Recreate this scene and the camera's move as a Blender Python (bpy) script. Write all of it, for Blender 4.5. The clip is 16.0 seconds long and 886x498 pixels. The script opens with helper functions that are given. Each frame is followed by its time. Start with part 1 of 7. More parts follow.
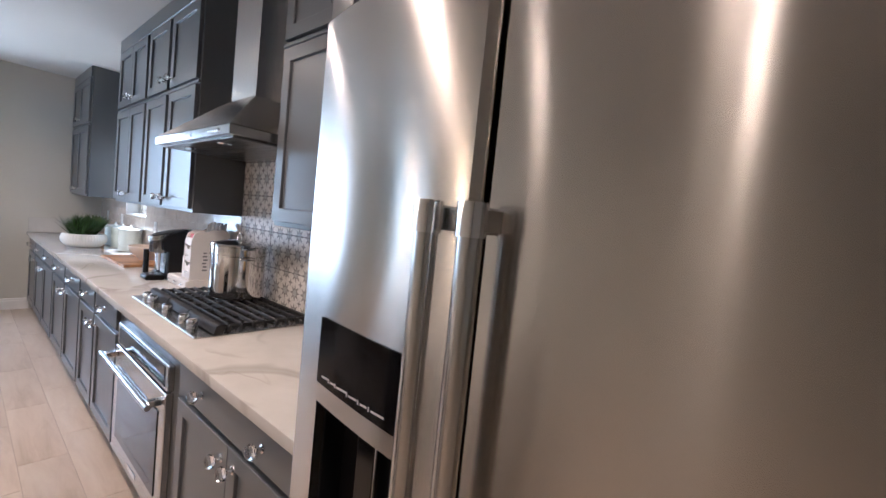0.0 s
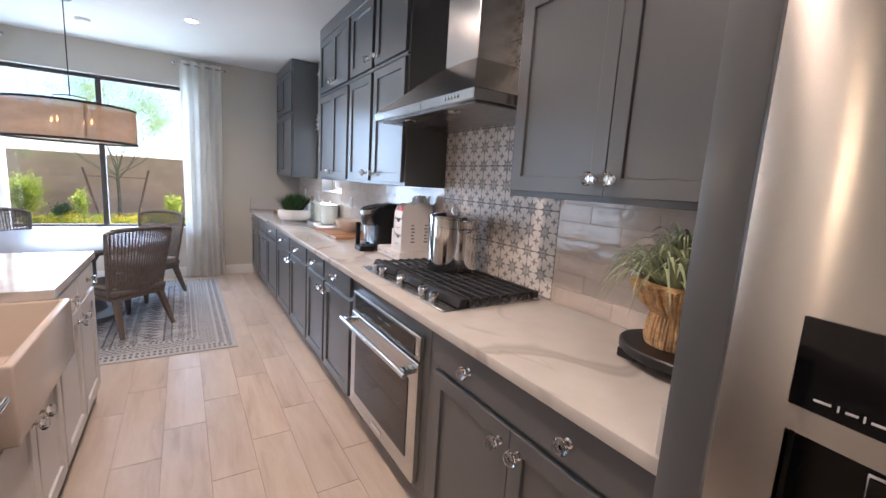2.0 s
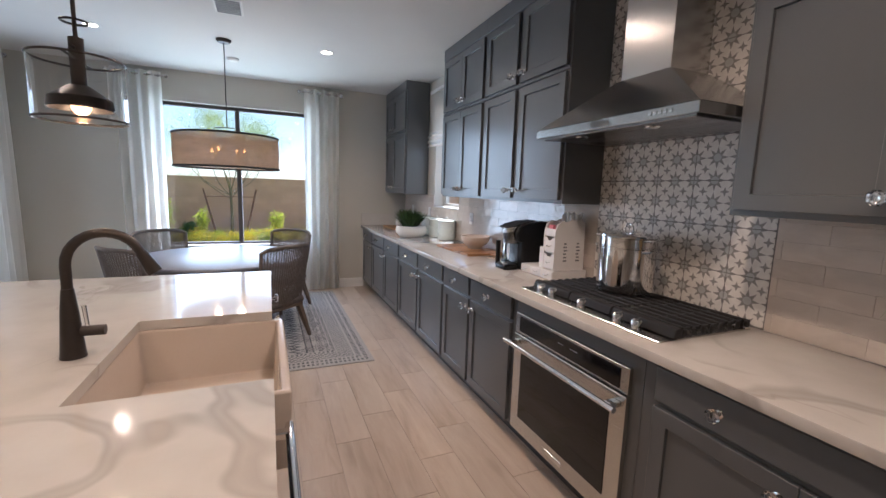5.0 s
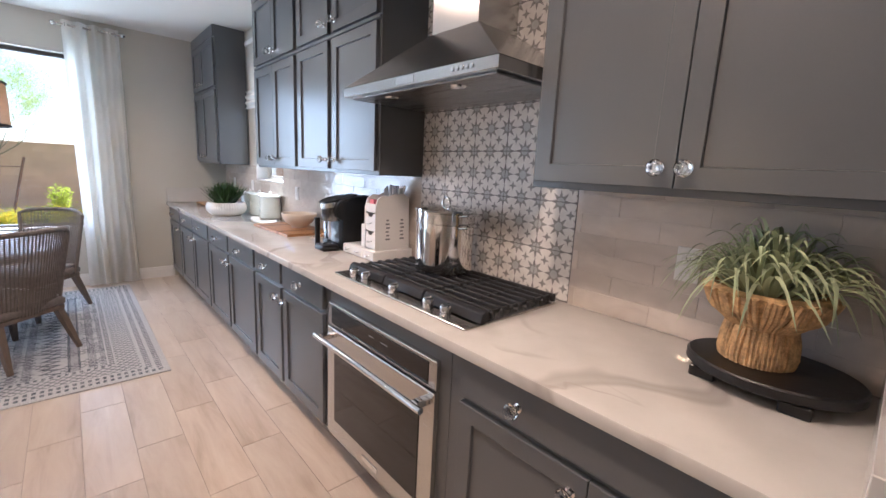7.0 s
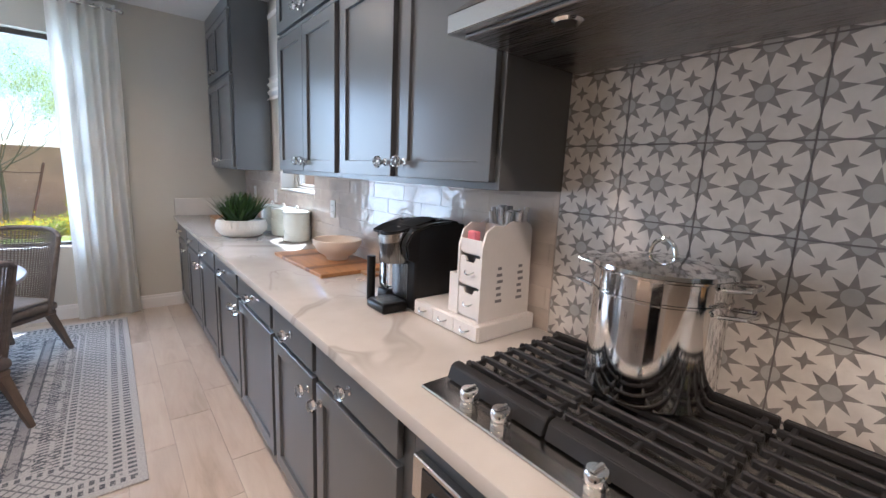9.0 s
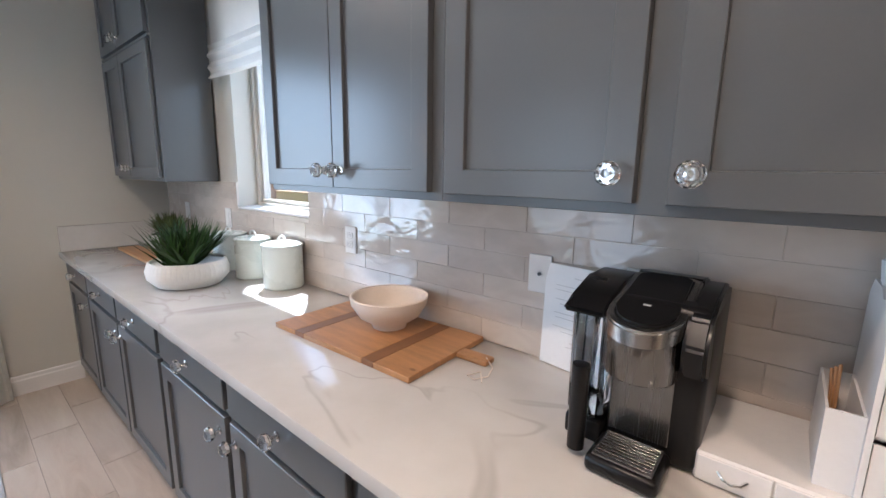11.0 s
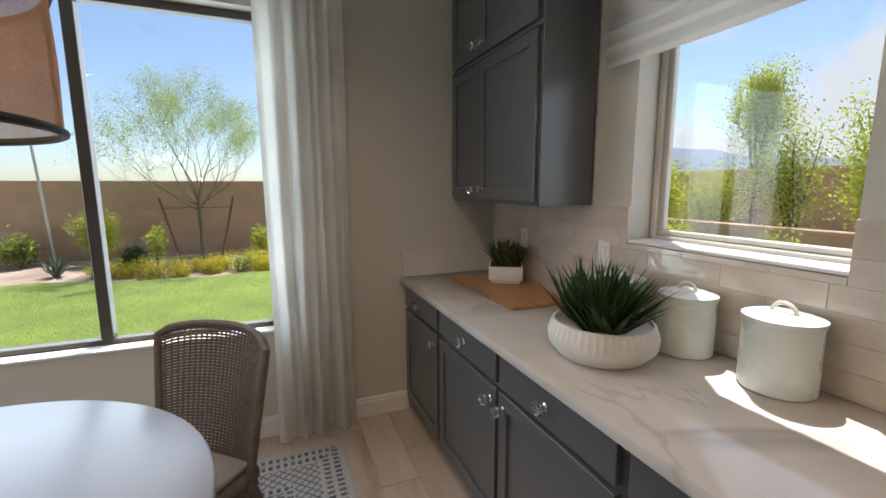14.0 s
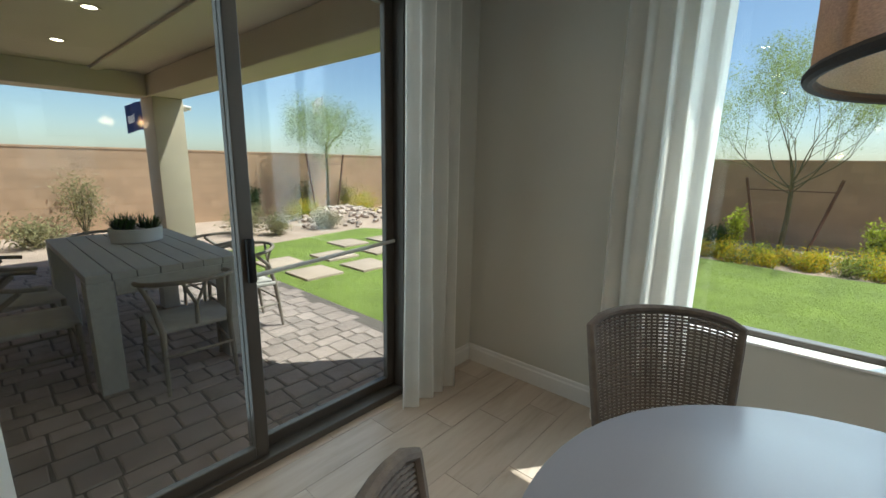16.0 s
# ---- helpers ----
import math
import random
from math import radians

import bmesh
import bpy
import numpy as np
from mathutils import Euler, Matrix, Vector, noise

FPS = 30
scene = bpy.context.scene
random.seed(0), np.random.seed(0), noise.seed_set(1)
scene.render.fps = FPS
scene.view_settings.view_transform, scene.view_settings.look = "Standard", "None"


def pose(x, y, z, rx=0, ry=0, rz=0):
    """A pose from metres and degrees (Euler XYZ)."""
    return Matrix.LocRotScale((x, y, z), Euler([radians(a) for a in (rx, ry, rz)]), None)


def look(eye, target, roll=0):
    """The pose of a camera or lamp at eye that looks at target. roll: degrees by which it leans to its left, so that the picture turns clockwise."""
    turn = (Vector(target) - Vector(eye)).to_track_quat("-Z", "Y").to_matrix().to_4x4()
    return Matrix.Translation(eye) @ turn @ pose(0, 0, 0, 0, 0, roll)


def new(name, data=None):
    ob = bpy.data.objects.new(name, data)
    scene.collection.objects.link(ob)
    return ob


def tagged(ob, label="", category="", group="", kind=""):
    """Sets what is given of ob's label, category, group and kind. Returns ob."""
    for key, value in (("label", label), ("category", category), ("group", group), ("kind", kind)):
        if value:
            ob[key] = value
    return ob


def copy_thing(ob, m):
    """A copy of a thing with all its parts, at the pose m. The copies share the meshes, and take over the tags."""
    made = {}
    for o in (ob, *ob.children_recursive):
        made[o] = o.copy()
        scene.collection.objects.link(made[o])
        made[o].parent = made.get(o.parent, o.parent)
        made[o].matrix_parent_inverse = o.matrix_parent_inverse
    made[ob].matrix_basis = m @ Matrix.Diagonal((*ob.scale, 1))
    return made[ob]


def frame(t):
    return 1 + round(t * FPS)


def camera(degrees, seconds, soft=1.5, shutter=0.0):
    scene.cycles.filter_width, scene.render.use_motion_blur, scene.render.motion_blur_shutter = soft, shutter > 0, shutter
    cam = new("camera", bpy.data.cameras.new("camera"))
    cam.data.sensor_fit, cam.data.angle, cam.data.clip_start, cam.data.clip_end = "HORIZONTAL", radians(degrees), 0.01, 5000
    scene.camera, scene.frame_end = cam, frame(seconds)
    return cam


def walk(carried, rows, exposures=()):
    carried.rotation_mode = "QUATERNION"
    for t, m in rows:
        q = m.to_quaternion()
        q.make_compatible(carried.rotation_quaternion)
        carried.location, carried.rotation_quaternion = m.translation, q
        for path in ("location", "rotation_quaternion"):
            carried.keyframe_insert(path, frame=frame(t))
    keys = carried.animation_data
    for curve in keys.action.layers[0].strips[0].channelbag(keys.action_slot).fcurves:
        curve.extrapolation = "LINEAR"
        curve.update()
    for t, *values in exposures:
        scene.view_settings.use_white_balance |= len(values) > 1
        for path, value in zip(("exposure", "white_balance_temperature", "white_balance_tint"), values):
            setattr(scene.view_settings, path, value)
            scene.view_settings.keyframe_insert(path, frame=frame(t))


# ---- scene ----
cam = camera(93.6, 16.0)
PATH = [
    (0, (-0.216, 0.138, 1.478), (-1.506, 1.662, 1.364), 5.8),
    (0.5, (-0.257, 0.13, 1.454), (-1.821, 1.362, 1.257), 6.6),
    (1, (-0.354, 0.009, 1.46), (-1.983, 1.14, 1.203), 5.2),
    (1.5, (-0.493, -0.088, 1.449), (-2.129, 1.024, 1.151), 4.2),
    (2, (-0.66, -0.1, 1.432), (-2.331, 0.954, 1.121), 3.5),
    (2.5, (-0.861, -0.127, 1.46), (-2.563, 0.87, 1.127), 1.8),
    (3, (-0.925, -0.171, 1.454), (-2.706, 0.684, 1.142), 1.7),
    (3.2, (-0.947, -0.238, 1.457), (-2.752, 0.569, 1.153), 1.1),
    (5.3, (-0.961, -0.558, 1.458), (-2.786, 0.212, 1.182), 1.9),
    (5.5, (-0.96, -0.522, 1.45), (-2.697, 0.426, 1.159), 2.5),
    (6, (-0.947, -0.475, 1.44), (-2.47, 0.78, 1.117), 3.1),
    (6.5, (-0.986, -0.363, 1.434), (-2.415, 0.993, 1.086), 3.0),
    (7, (-1.102, -0.168, 1.439), (-2.561, 1.15, 1.071), 2.8),
    (7.5, (-1.254, -0.064, 1.426), (-2.764, 1.194, 1.055), 2.6),
    (8, (-1.558, 0.003, 1.45), (-3.116, 1.203, 1.086), 2.5),
    (8.2, (-1.674, 0.048, 1.438), (-3.247, 1.23, 1.08), 2.5),
    (10.3, (-2.981, 0.312, 1.455), (-4.326, 1.745, 1.089), 1.8),
    (10.5, (-3.088, 0.307, 1.461), (-4.399, 1.77, 1.088), 1.4),
    (11, (-3.329, 0.243, 1.472), (-4.589, 1.753, 1.112), 0.8),
    (11.5, (-3.57, 0.225, 1.469), (-4.886, 1.694, 1.137), 0.3),
    (12, (-3.838, 0.257, 1.484), (-5.297, 1.596, 1.2), 0.4),
    (12.5, (-4.021, 0.199, 1.495), (-5.59, 1.411, 1.229), 0.4),
    (13, (-4.189, 0.081, 1.5), (-5.843, 1.174, 1.24), 0.2),
    (13.5, (-4.298, 0.006, 1.496), (-6.035, 0.961, 1.225), 0.1),
    (14, (-4.505, -0.041, 1.486), (-6.34, 0.7, 1.193), -0.2),
    (14.5, (-4.662, -0.204, 1.506), (-6.612, 0.096, 1.174), -1.0),
    (15, (-4.643, -0.544, 1.503), (-6.589, -0.842, 1.151), -1.0),
    (15.5, (-4.566, -0.898, 1.499), (-6.338, -1.748, 1.128), 0.3),
    (16, (-4.678, -1.336, 1.472), (-6.155, -2.621, 1.065), 1.1),
]
EXPOSURES = [(0, 1.98, 5080, 14), (1, 1.85, 5150, 15), (2, 1.92, 5300, 16), (3, 1.74, 5440, 16), (5.5, 1.35, 5440, 15), (6.5, 2.12, 5320, 16), (7, 2.07, 5350, 16), (8, 1.9, 5330, 15), (10.5, 1.86, 5250, 12), (11, 1.84, 5330, 12), (11.5, 2.03, 5380, 12),
             (12, 1.63, 5480, 13), (12.5, 1.4, 5800, 15), (13, 1.27, 6150, 16), (13.5, 1.12, 6550, 17), (14.5, 0.75, 6000, 7), (15.0, 1.15, 6600, 11), (15.5, 0.68, 5850, 9), (16, 0.55, 6050, 0)]
walk(cam, [(t, look(eye, target, roll)) for t, eye, target, roll in PATH], EXPOSURES)

# ---- world, sun, large lights ----
SUN_AZ = (-0.785, 0.62)
SUN_EL = radians(62)
world = bpy.data.worlds.new("world")
scene.world = world
world.use_nodes = True
wn = world.node_tree.nodes
sky = wn.new("ShaderNodeTexSky")
sky.sky_type, sky.sun_disc = "NISHITA", False
sky.sun_elevation, sky.sun_rotation = SUN_EL, math.atan2(SUN_AZ[0], SUN_AZ[1])
sky.altitude, sky.dust_density, sky.ozone_density = 700, 1.3, 1.2
wn["Background"].inputs["Strength"].default_value = 0.10
# a bank of bright cloud low in the north
wl = world.node_tree.links
wc = wn.new("ShaderNodeTexCoord")
wx = wn.new("ShaderNodeSeparateXYZ")
wl.new(wc.outputs["Generated"], wx.inputs[0])
cn = wn.new("ShaderNodeTexNoise")
cn.inputs["Scale"].default_value, cn.inputs["Detail"].default_value, cn.inputs["Roughness"].default_value = 4.6, 6, 0.55
wl.new(wc.outputs["Generated"], cn.inputs["Vector"])
def ramp01(sock, lo, hi):
    r = wn.new("ShaderNodeMapRange")
    r.interpolation_type = "SMOOTHSTEP"
    r.inputs["From Min"].default_value, r.inputs["From Max"].default_value = lo, hi
    wl.new(sock, r.inputs["Value"])
    return r.outputs[0]
def times(a, b):
    m = wn.new("ShaderNodeMath")
    m.operation = "MULTIPLY"
    wl.new(a, m.inputs[0])
    wl.new(b, m.inputs[1])
    return m.outputs[0]
bank = times(times(ramp01(wx.outputs["Y"], 0.35, 0.75), ramp01(wx.outputs["Z"], 0.62, 0.2)), ramp01(cn.outputs["Fac"], 0.43, 0.58))
cloud = wn.new("ShaderNodeMix")
cloud.data_type = "RGBA"
wl.new(bank, cloud.inputs["Factor"])
wl.new(sky.outputs[0], cloud.inputs[6])
cloud.inputs[7].default_value = (4.8, 4.9, 5.1, 1)
wl.new(cloud.outputs[2], wn["Background"].inputs["Color"])

sun = new("sun", bpy.data.lights.new("sun", "SUN"))
sun.data.energy, sun.data.angle, sun.data.color = 5.0, radians(0.5), (1.0, 0.95, 0.87)
sun.matrix_world = look((SUN_AZ[0] * math.cos(SUN_EL), SUN_AZ[1] * math.cos(SUN_EL), math.sin(SUN_EL)), (0, 0, 0))


def window_light(name, at, toward, w, h, power):
    lamp = new(name, bpy.data.lights.new(name, "AREA"))
    lamp.data.shape, lamp.data.size, lamp.data.size_y = "RECTANGLE", w, h
    lamp.data.energy, lamp.data.color = power, (0.80, 0.91, 1.0)
    lamp.matrix_world = look(at, toward)
    return lamp


window_light("daylight_west", (-7.22, -0.9, 1.55), (0, -0.9, 1.45), 1.6, 1.7, 19)
window_light("daylight_south", (-5.45, -3.34, 1.25), (-5.45, 0, 1.2), 1.75, 2.2, 9)
window_light("daylight_north", (-5.48, 1.60, 1.75), (-5.48, 0, 1.5), 0.65, 0.9, 1.2)


# ---- materials ----
def nodes_of(name):
    m = bpy.data.materials.new(name)
    m.use_nodes = True
    return m, m.node_tree.nodes, m.node_tree.links, m.node_tree.nodes["Principled BSDF"]


def math_node(n, l, op, a, b=None):
    x = n.new("ShaderNodeMath")
    x.operation = op
    for i, v in enumerate((a, b)):
        if v is None:
            continue
        if isinstance(v, (int, float)):
            x.inputs[i].default_value = v
        else:
            l.new(v, x.inputs[i])
    return x.outputs[0]


def noise_node(n, l, vec, scale, detail=4, distort=0.0, rough=0.55):
    x = n.new("ShaderNodeTexNoise")
    x.inputs["Scale"].default_value, x.inputs["Detail"].default_value = scale, detail
    x.inputs["Distortion"].default_value, x.inputs["Roughness"].default_value = distort, rough
    l.new(vec, x.inputs["Vector"])
    return x.outputs["Fac"]


def ramp_node(n, l, fac, stops):
    x = n.new("ShaderNodeValToRGB")
    while len(x.color_ramp.elements) < len(stops):
        x.color_ramp.elements.new(0.5)
    for e, (p, c) in zip(x.color_ramp.elements, stops):
        e.position, e.color = p, (*c, 1) if len(c) == 3 else c
    l.new(fac, x.inputs[0])
    return x.outputs[0]


def mix_node(n, l, fac, a, b, mode="MIX"):
    x = n.new("ShaderNodeMix")
    x.data_type, x.blend_type = "RGBA", mode
    for i, v in ((0, fac), (6, a), (7, b)):
        if isinstance(v, (int, float)):
            x.inputs[i].default_value = v
        elif isinstance(v, tuple):
            x.inputs[i].default_value = (*v, 1)
        else:
            l.new(v, x.inputs[i])
    return x.outputs[2]


def where(n, l, stretch=None):
    g = n.new("ShaderNodeNewGeometry")
    if not stretch:
        return g.outputs["Position"]
    mp = n.new("ShaderNodeMapping")
    mp.inputs["Scale"].default_value = stretch
    l.new(g.outputs["Position"], mp.inputs[0])
    return mp.outputs[0]


def bump_to(n, l, bsdf, height, strength, distance=0.002):
    b = n.new("ShaderNodeBump")
    b.inputs["Strength"].default_value, b.inputs["Distance"].default_value = strength, distance
    l.new(height, b.inputs["Height"])
    l.new(b.outputs[0], bsdf.inputs["Normal"])


def stuff(name, col, rough=0.5, metal=0.0, var=0.15, scale=6.0, grain=90.0, bump=0.15, dist=0.001, stretch=None, piece=0.0, spec=0.5, rvar=0.08):
    """A surface with variation at two scales, fine relief, and a change from piece to piece."""
    m, n, l, b = nodes_of(name)
    p = where(n, l, stretch)
    big, fine = noise_node(n, l, p, scale), noise_node(n, l, p, grain, 3)
    f = math_node(n, l, "ADD", math_node(n, l, "MULTIPLY", big, 0.65), math_node(n, l, "MULTIPLY", fine, 0.35))
    lo, hi = tuple(c * (1 - var) for c in col), tuple(min(1, c * (1 + var)) for c in col)
    c = ramp_node(n, l, f, [(0.3, lo), (0.7, hi)])
    if piece:
        info = n.new("ShaderNodeObjectInfo")
        k = math_node(n, l, "ADD", math_node(n, l, "MULTIPLY", info.outputs["Random"], 2 * piece), 1 - piece)
        hsv = n.new("ShaderNodeHueSaturation")
        l.new(c, hsv.inputs["Color"])
        l.new(k, hsv.inputs["Value"])
        c = hsv.outputs[0]
    l.new(c, b.inputs["Base Color"])
    b.inputs["Metallic"].default_value, b.inputs["Specular IOR Level"].default_value = metal, spec
    l.new(math_node(n, l, "ADD", math_node(n, l, "MULTIPLY", big, 2 * rvar), rough - rvar), b.inputs["Roughness"])
    bump_to(n, l, b, fine, bump, dist)
    return m


def glass(name, col=(1, 1, 1), rough=0.0):
    m, n, l, b = nodes_of(name)
    b.inputs["Base Color"].default_value = (*col, 1)
    b.inputs["Transmission Weight"].default_value, b.inputs["Roughness"].default_value, b.inputs["IOR"].default_value = 1, rough, 1.5
    return m


def pane_glass(name):
    m, n, l, b = nodes_of(name)
    t, g, mx = n.new("ShaderNodeBsdfTransparent"), n.new("ShaderNodeBsdfGlossy"), n.new("ShaderNodeMixShader")
    lw = n.new("ShaderNodeLayerWeight")
    lw.inputs["Blend"].default_value = 0.5
    f = math_node(n, l, "ADD", math_node(n, l, "MULTIPLY", math_node(n, l, "POWER", lw.outputs["Facing"], 4.0), 0.6), 0.03)
    g.inputs["Roughness"].default_value = 0.0
    t.inputs["Color"].default_value = (0.95, 0.965, 0.96, 1)
    l.new(f, mx.inputs[0])
    l.new(t.outputs[0], mx.inputs[1])
    l.new(g.outputs[0], mx.inputs[2])
    l.new(mx.outputs[0], n["Material Output"].inputs[0])
    return m


def steel(name, col=(0.60, 0.59, 0.57), rough=0.24, stretch=(400, 400, 3), bump=0.05):
    m, n, l, b = nodes_of(name)
    p = where(n, l, stretch)
    f = noise_node(n, l, p, 1.0, 3)
    broad = noise_node(n, l, where(n, l), 2.5)
    l.new(ramp_node(n, l, broad, [(0.3, tuple(c * 0.9 for c in col)), (0.7, col)]), b.inputs["Base Color"])
    b.inputs["Metallic"].default_value = 1
    l.new(math_node(n, l, "ADD", math_node(n, l, "MULTIPLY", f, 0.14), rough - 0.07), b.inputs["Roughness"])
    b.inputs["Anisotropic"].default_value = 0.6
    bump_to(n, l, b, f, bump, 0.0006)
    return m


def quartz():
    m, n, l, b = nodes_of("quartz")
    p = where(n, l)
    wob = noise_node(n, l, p, 0.85, 3, 0.8, 0.45)
    v1 = math_node(n, l, "ABSOLUTE", math_node(n, l, "SUBTRACT", wob, 0.5))
    w2 = noise_node(n, l, where(n, l, (1.0, 1.6, 1.0)), 1.1, 3, 1.0, 0.45)
    v2 = math_node(n, l, "ABSOLUTE", math_node(n, l, "SUBTRACT", w2, 0.45))
    a1 = ramp_node(n, l, v1, [(0.0, (0.5, 0.5, 0.5)), (0.013, (0.68, 0.68, 0.68)), (0.026, (0, 0, 0))])
    a2 = ramp_node(n, l, v2, [(0.0, (0.5, 0.5, 0.5)), (0.005, (0.3, 0.3, 0.3)), (0.009, (0, 0, 0))])
    gate = ramp_node(n, l, noise_node(n, l, p, 1.1, 1), [(0.44, (0, 0, 0)), (0.52, (1, 1, 1))])
    gate2 = ramp_node(n, l, noise_node(n, l, where(n, l, (1.3, 1.3, 1.3)), 1.4, 1), [(0.50, (0, 0, 0)), (0.58, (1, 1, 1))])
    vein = mix_node(n, l, 1.0, mix_node(n, l, 1.0, a1, gate, "MULTIPLY"), mix_node(n, l, 1.0, a2, gate2, "MULTIPLY"), "SCREEN")
    base = ramp_node(n, l, noise_node(n, l, p, 5, 4), [(0.3, (0.53, 0.51, 0.48)), (0.7, (0.60, 0.58, 0.55))])
    l.new(mix_node(n, l, vein, base, (0.36, 0.33, 0.30)), b.inputs["Base Color"])
    b.inputs["Roughness"].default_value = 0.09
    return m


def plank_tile():
    m, n, l, b = nodes_of("wood_look_tile")
    g, info = n.new("ShaderNodeNewGeometry"), n.new("ShaderNodeObjectInfo")
    off = n.new("ShaderNodeVectorMath")
    off.operation = "MULTIPLY_ADD"
    off.inputs[1].default_value = (1, 1, 1)
    l.new(g.outputs["Position"], off.inputs[0])
    sc = n.new("ShaderNodeVectorMath")
    sc.operation = "SCALE"
    sc.inputs[0].default_value = (37, 19, 11)
    l.new(info.outputs["Random"], sc.inputs["Scale"])
    l.new(sc.outputs[0], off.inputs[2])
    mp = n.new("ShaderNodeMapping")
    mp.inputs["Scale"].default_value = (1.1, 7, 1)
    l.new(off.outputs[0], mp.inputs[0])
    grain, blotch = noise_node(n, l, mp.outputs[0], 2.2, 6, 0.7, 0.62), noise_node(n, l, mp.outputs[0], 0.7, 3, 0.4)
    f = math_node(n, l, "ADD", math_node(n, l, "MULTIPLY", grain, 0.48), math_node(n, l, "MULTIPLY", blotch, 0.52))
    c = ramp_node(n, l, f, [(0.30, (0.34, 0.27, 0.205)), (0.47, (0.47, 0.39, 0.32)), (0.68, (0.56, 0.49, 0.415))])
    hsv = n.new("ShaderNodeHueSaturation")
    l.new(c, hsv.inputs["Color"])
    l.new(math_node(n, l, "ADD", math_node(n, l, "MULTIPLY", info.outputs["Random"], 0.15), 0.92), hsv.inputs["Value"])
    l.new(hsv.outputs[0], b.inputs["Base Color"])
    l.new(math_node(n, l, "ADD", math_node(n, l, "MULTIPLY", grain, 0.2), 0.24), b.inputs["Roughness"])
    bump_to(n, l, b, grain, 0.2, 0.001)
    return m


def glazed_tile():
    m, n, l, b = nodes_of("glazed_tile")
    g, info = n.new("ShaderNodeNewGeometry"), n.new("ShaderNodeObjectInfo")
    wob = noise_node(n, l, where(n, l, (0.75, 1, 1.35)), 11, 2, 0.5)
    fine = noise_node(n, l, g.outputs["Position"], 60, 3)
    c = ramp_node(n, l, wob, [(0.3, (0.49, 0.43, 0.375)), (0.7, (0.56, 0.50, 0.44))])
    hsv = n.new("ShaderNodeHueSaturation")
    l.new(c, hsv.inputs["Color"])
    l.new(math_node(n, l, "ADD", math_node(n, l, "MULTIPLY", info.outputs["Random"], 0.17), 0.97), hsv.inputs["Value"])
    l.new(hsv.outputs[0], b.inputs["Base Color"])
    b.inputs["Roughness"].default_value, b.inputs["Specular IOR Level"].default_value = 0.06, 0.85
    h = math_node(n, l, "ADD", wob, math_node(n, l, "MULTIPLY", fine, 0.06))
    bump_to(n, l, b, h, 0.55, 0.0062)
    return m


STAR_X, STAR_Z, STAR_P = -2.388, 0.920, 0.208


def star_tile():
    """Off-white cement tile printed with grey eight-pointed stars and small four-pointed ones between."""
    m, n, l, b = nodes_of("star_tile")
    g = n.new("ShaderNodeNewGeometry")
    sep = n.new("ShaderNodeSeparateXYZ")
    l.new(g.outputs["Position"], sep.inputs[0])
    P = STAR_P / 2

    def cell(src, o, shift):
        q = math_node(n, l, "DIVIDE", math_node(n, l, "SUBTRACT", src, o), P)
        q = math_node(n, l, "ADD", q, 100 + shift)
        return math_node(n, l, "SUBTRACT", math_node(n, l, "FRACT", q), 0.5)

    def star(shift, points, outer, inner):
        u, v = cell(sep.outputs["X"], STAR_X, shift), cell(sep.outputs["Z"], STAR_Z, shift)
        r = math_node(n, l, "SQRT", math_node(n, l, "ADD", math_node(n, l, "MULTIPLY", u, u), math_node(n, l, "MULTIPLY", v, v)))
        a = math_node(n, l, "ARCTAN2", v, u)
        w = 2 * math.pi / points
        a = math_node(n, l, "MULTIPLY", math_node(n, l, "FRACT", math_node(n, l, "ADD", math_node(n, l, "DIVIDE", a, w), 50.5)), w)
        a = math_node(n, l, "ABSOLUTE", math_node(n, l, "SUBTRACT", a, w / 2))
        x, y = math_node(n, l, "MULTIPLY", r, math_node(n, l, "COSINE", a)), math_node(n, l, "MULTIPLY", r, math_node(n, l, "SINE", a))
        ix, iy = inner * math.cos(w / 2), inner * math.sin(w / 2)
        nx, ny = iy, outer - ix
        d = math_node(n, l, "ADD", math_node(n, l, "MULTIPLY", x, nx), math_node(n, l, "MULTIPLY", y, ny))
        return math_node(n, l, "LESS_THAN", d, outer * nx), r

    big, r = star(0.5, 8, 0.49, 0.215)
    small, _ = star(0.0, 4, 0.215, 0.08)
    hub = math_node(n, l, "LESS_THAN", r, 0.175)
    age = noise_node(n, l, g.outputs["Position"], 30, 4)
    white = ramp_node(n, l, age, [(0.3, (0.66, 0.63, 0.59)), (0.7, (0.76, 0.73, 0.69))])
    dark = ramp_node(n, l, age, [(0.3, (0.23, 0.215, 0.205)), (0.7, (0.31, 0.295, 0.28))])
    pale = ramp_node(n, l, age, [(0.3, (0.41, 0.41, 0.40)), (0.7, (0.49, 0.49, 0.48))])
    c = mix_node(n, l, math_node(n, l, "MAXIMUM", big, small), white, dark)
    l.new(mix_node(n, l, hub, c, pale), b.inputs["Base Color"])
    b.inputs["Roughness"].default_value = 0.42
    bump_to(n, l, b, age, 0.1, 0.001)
    return m


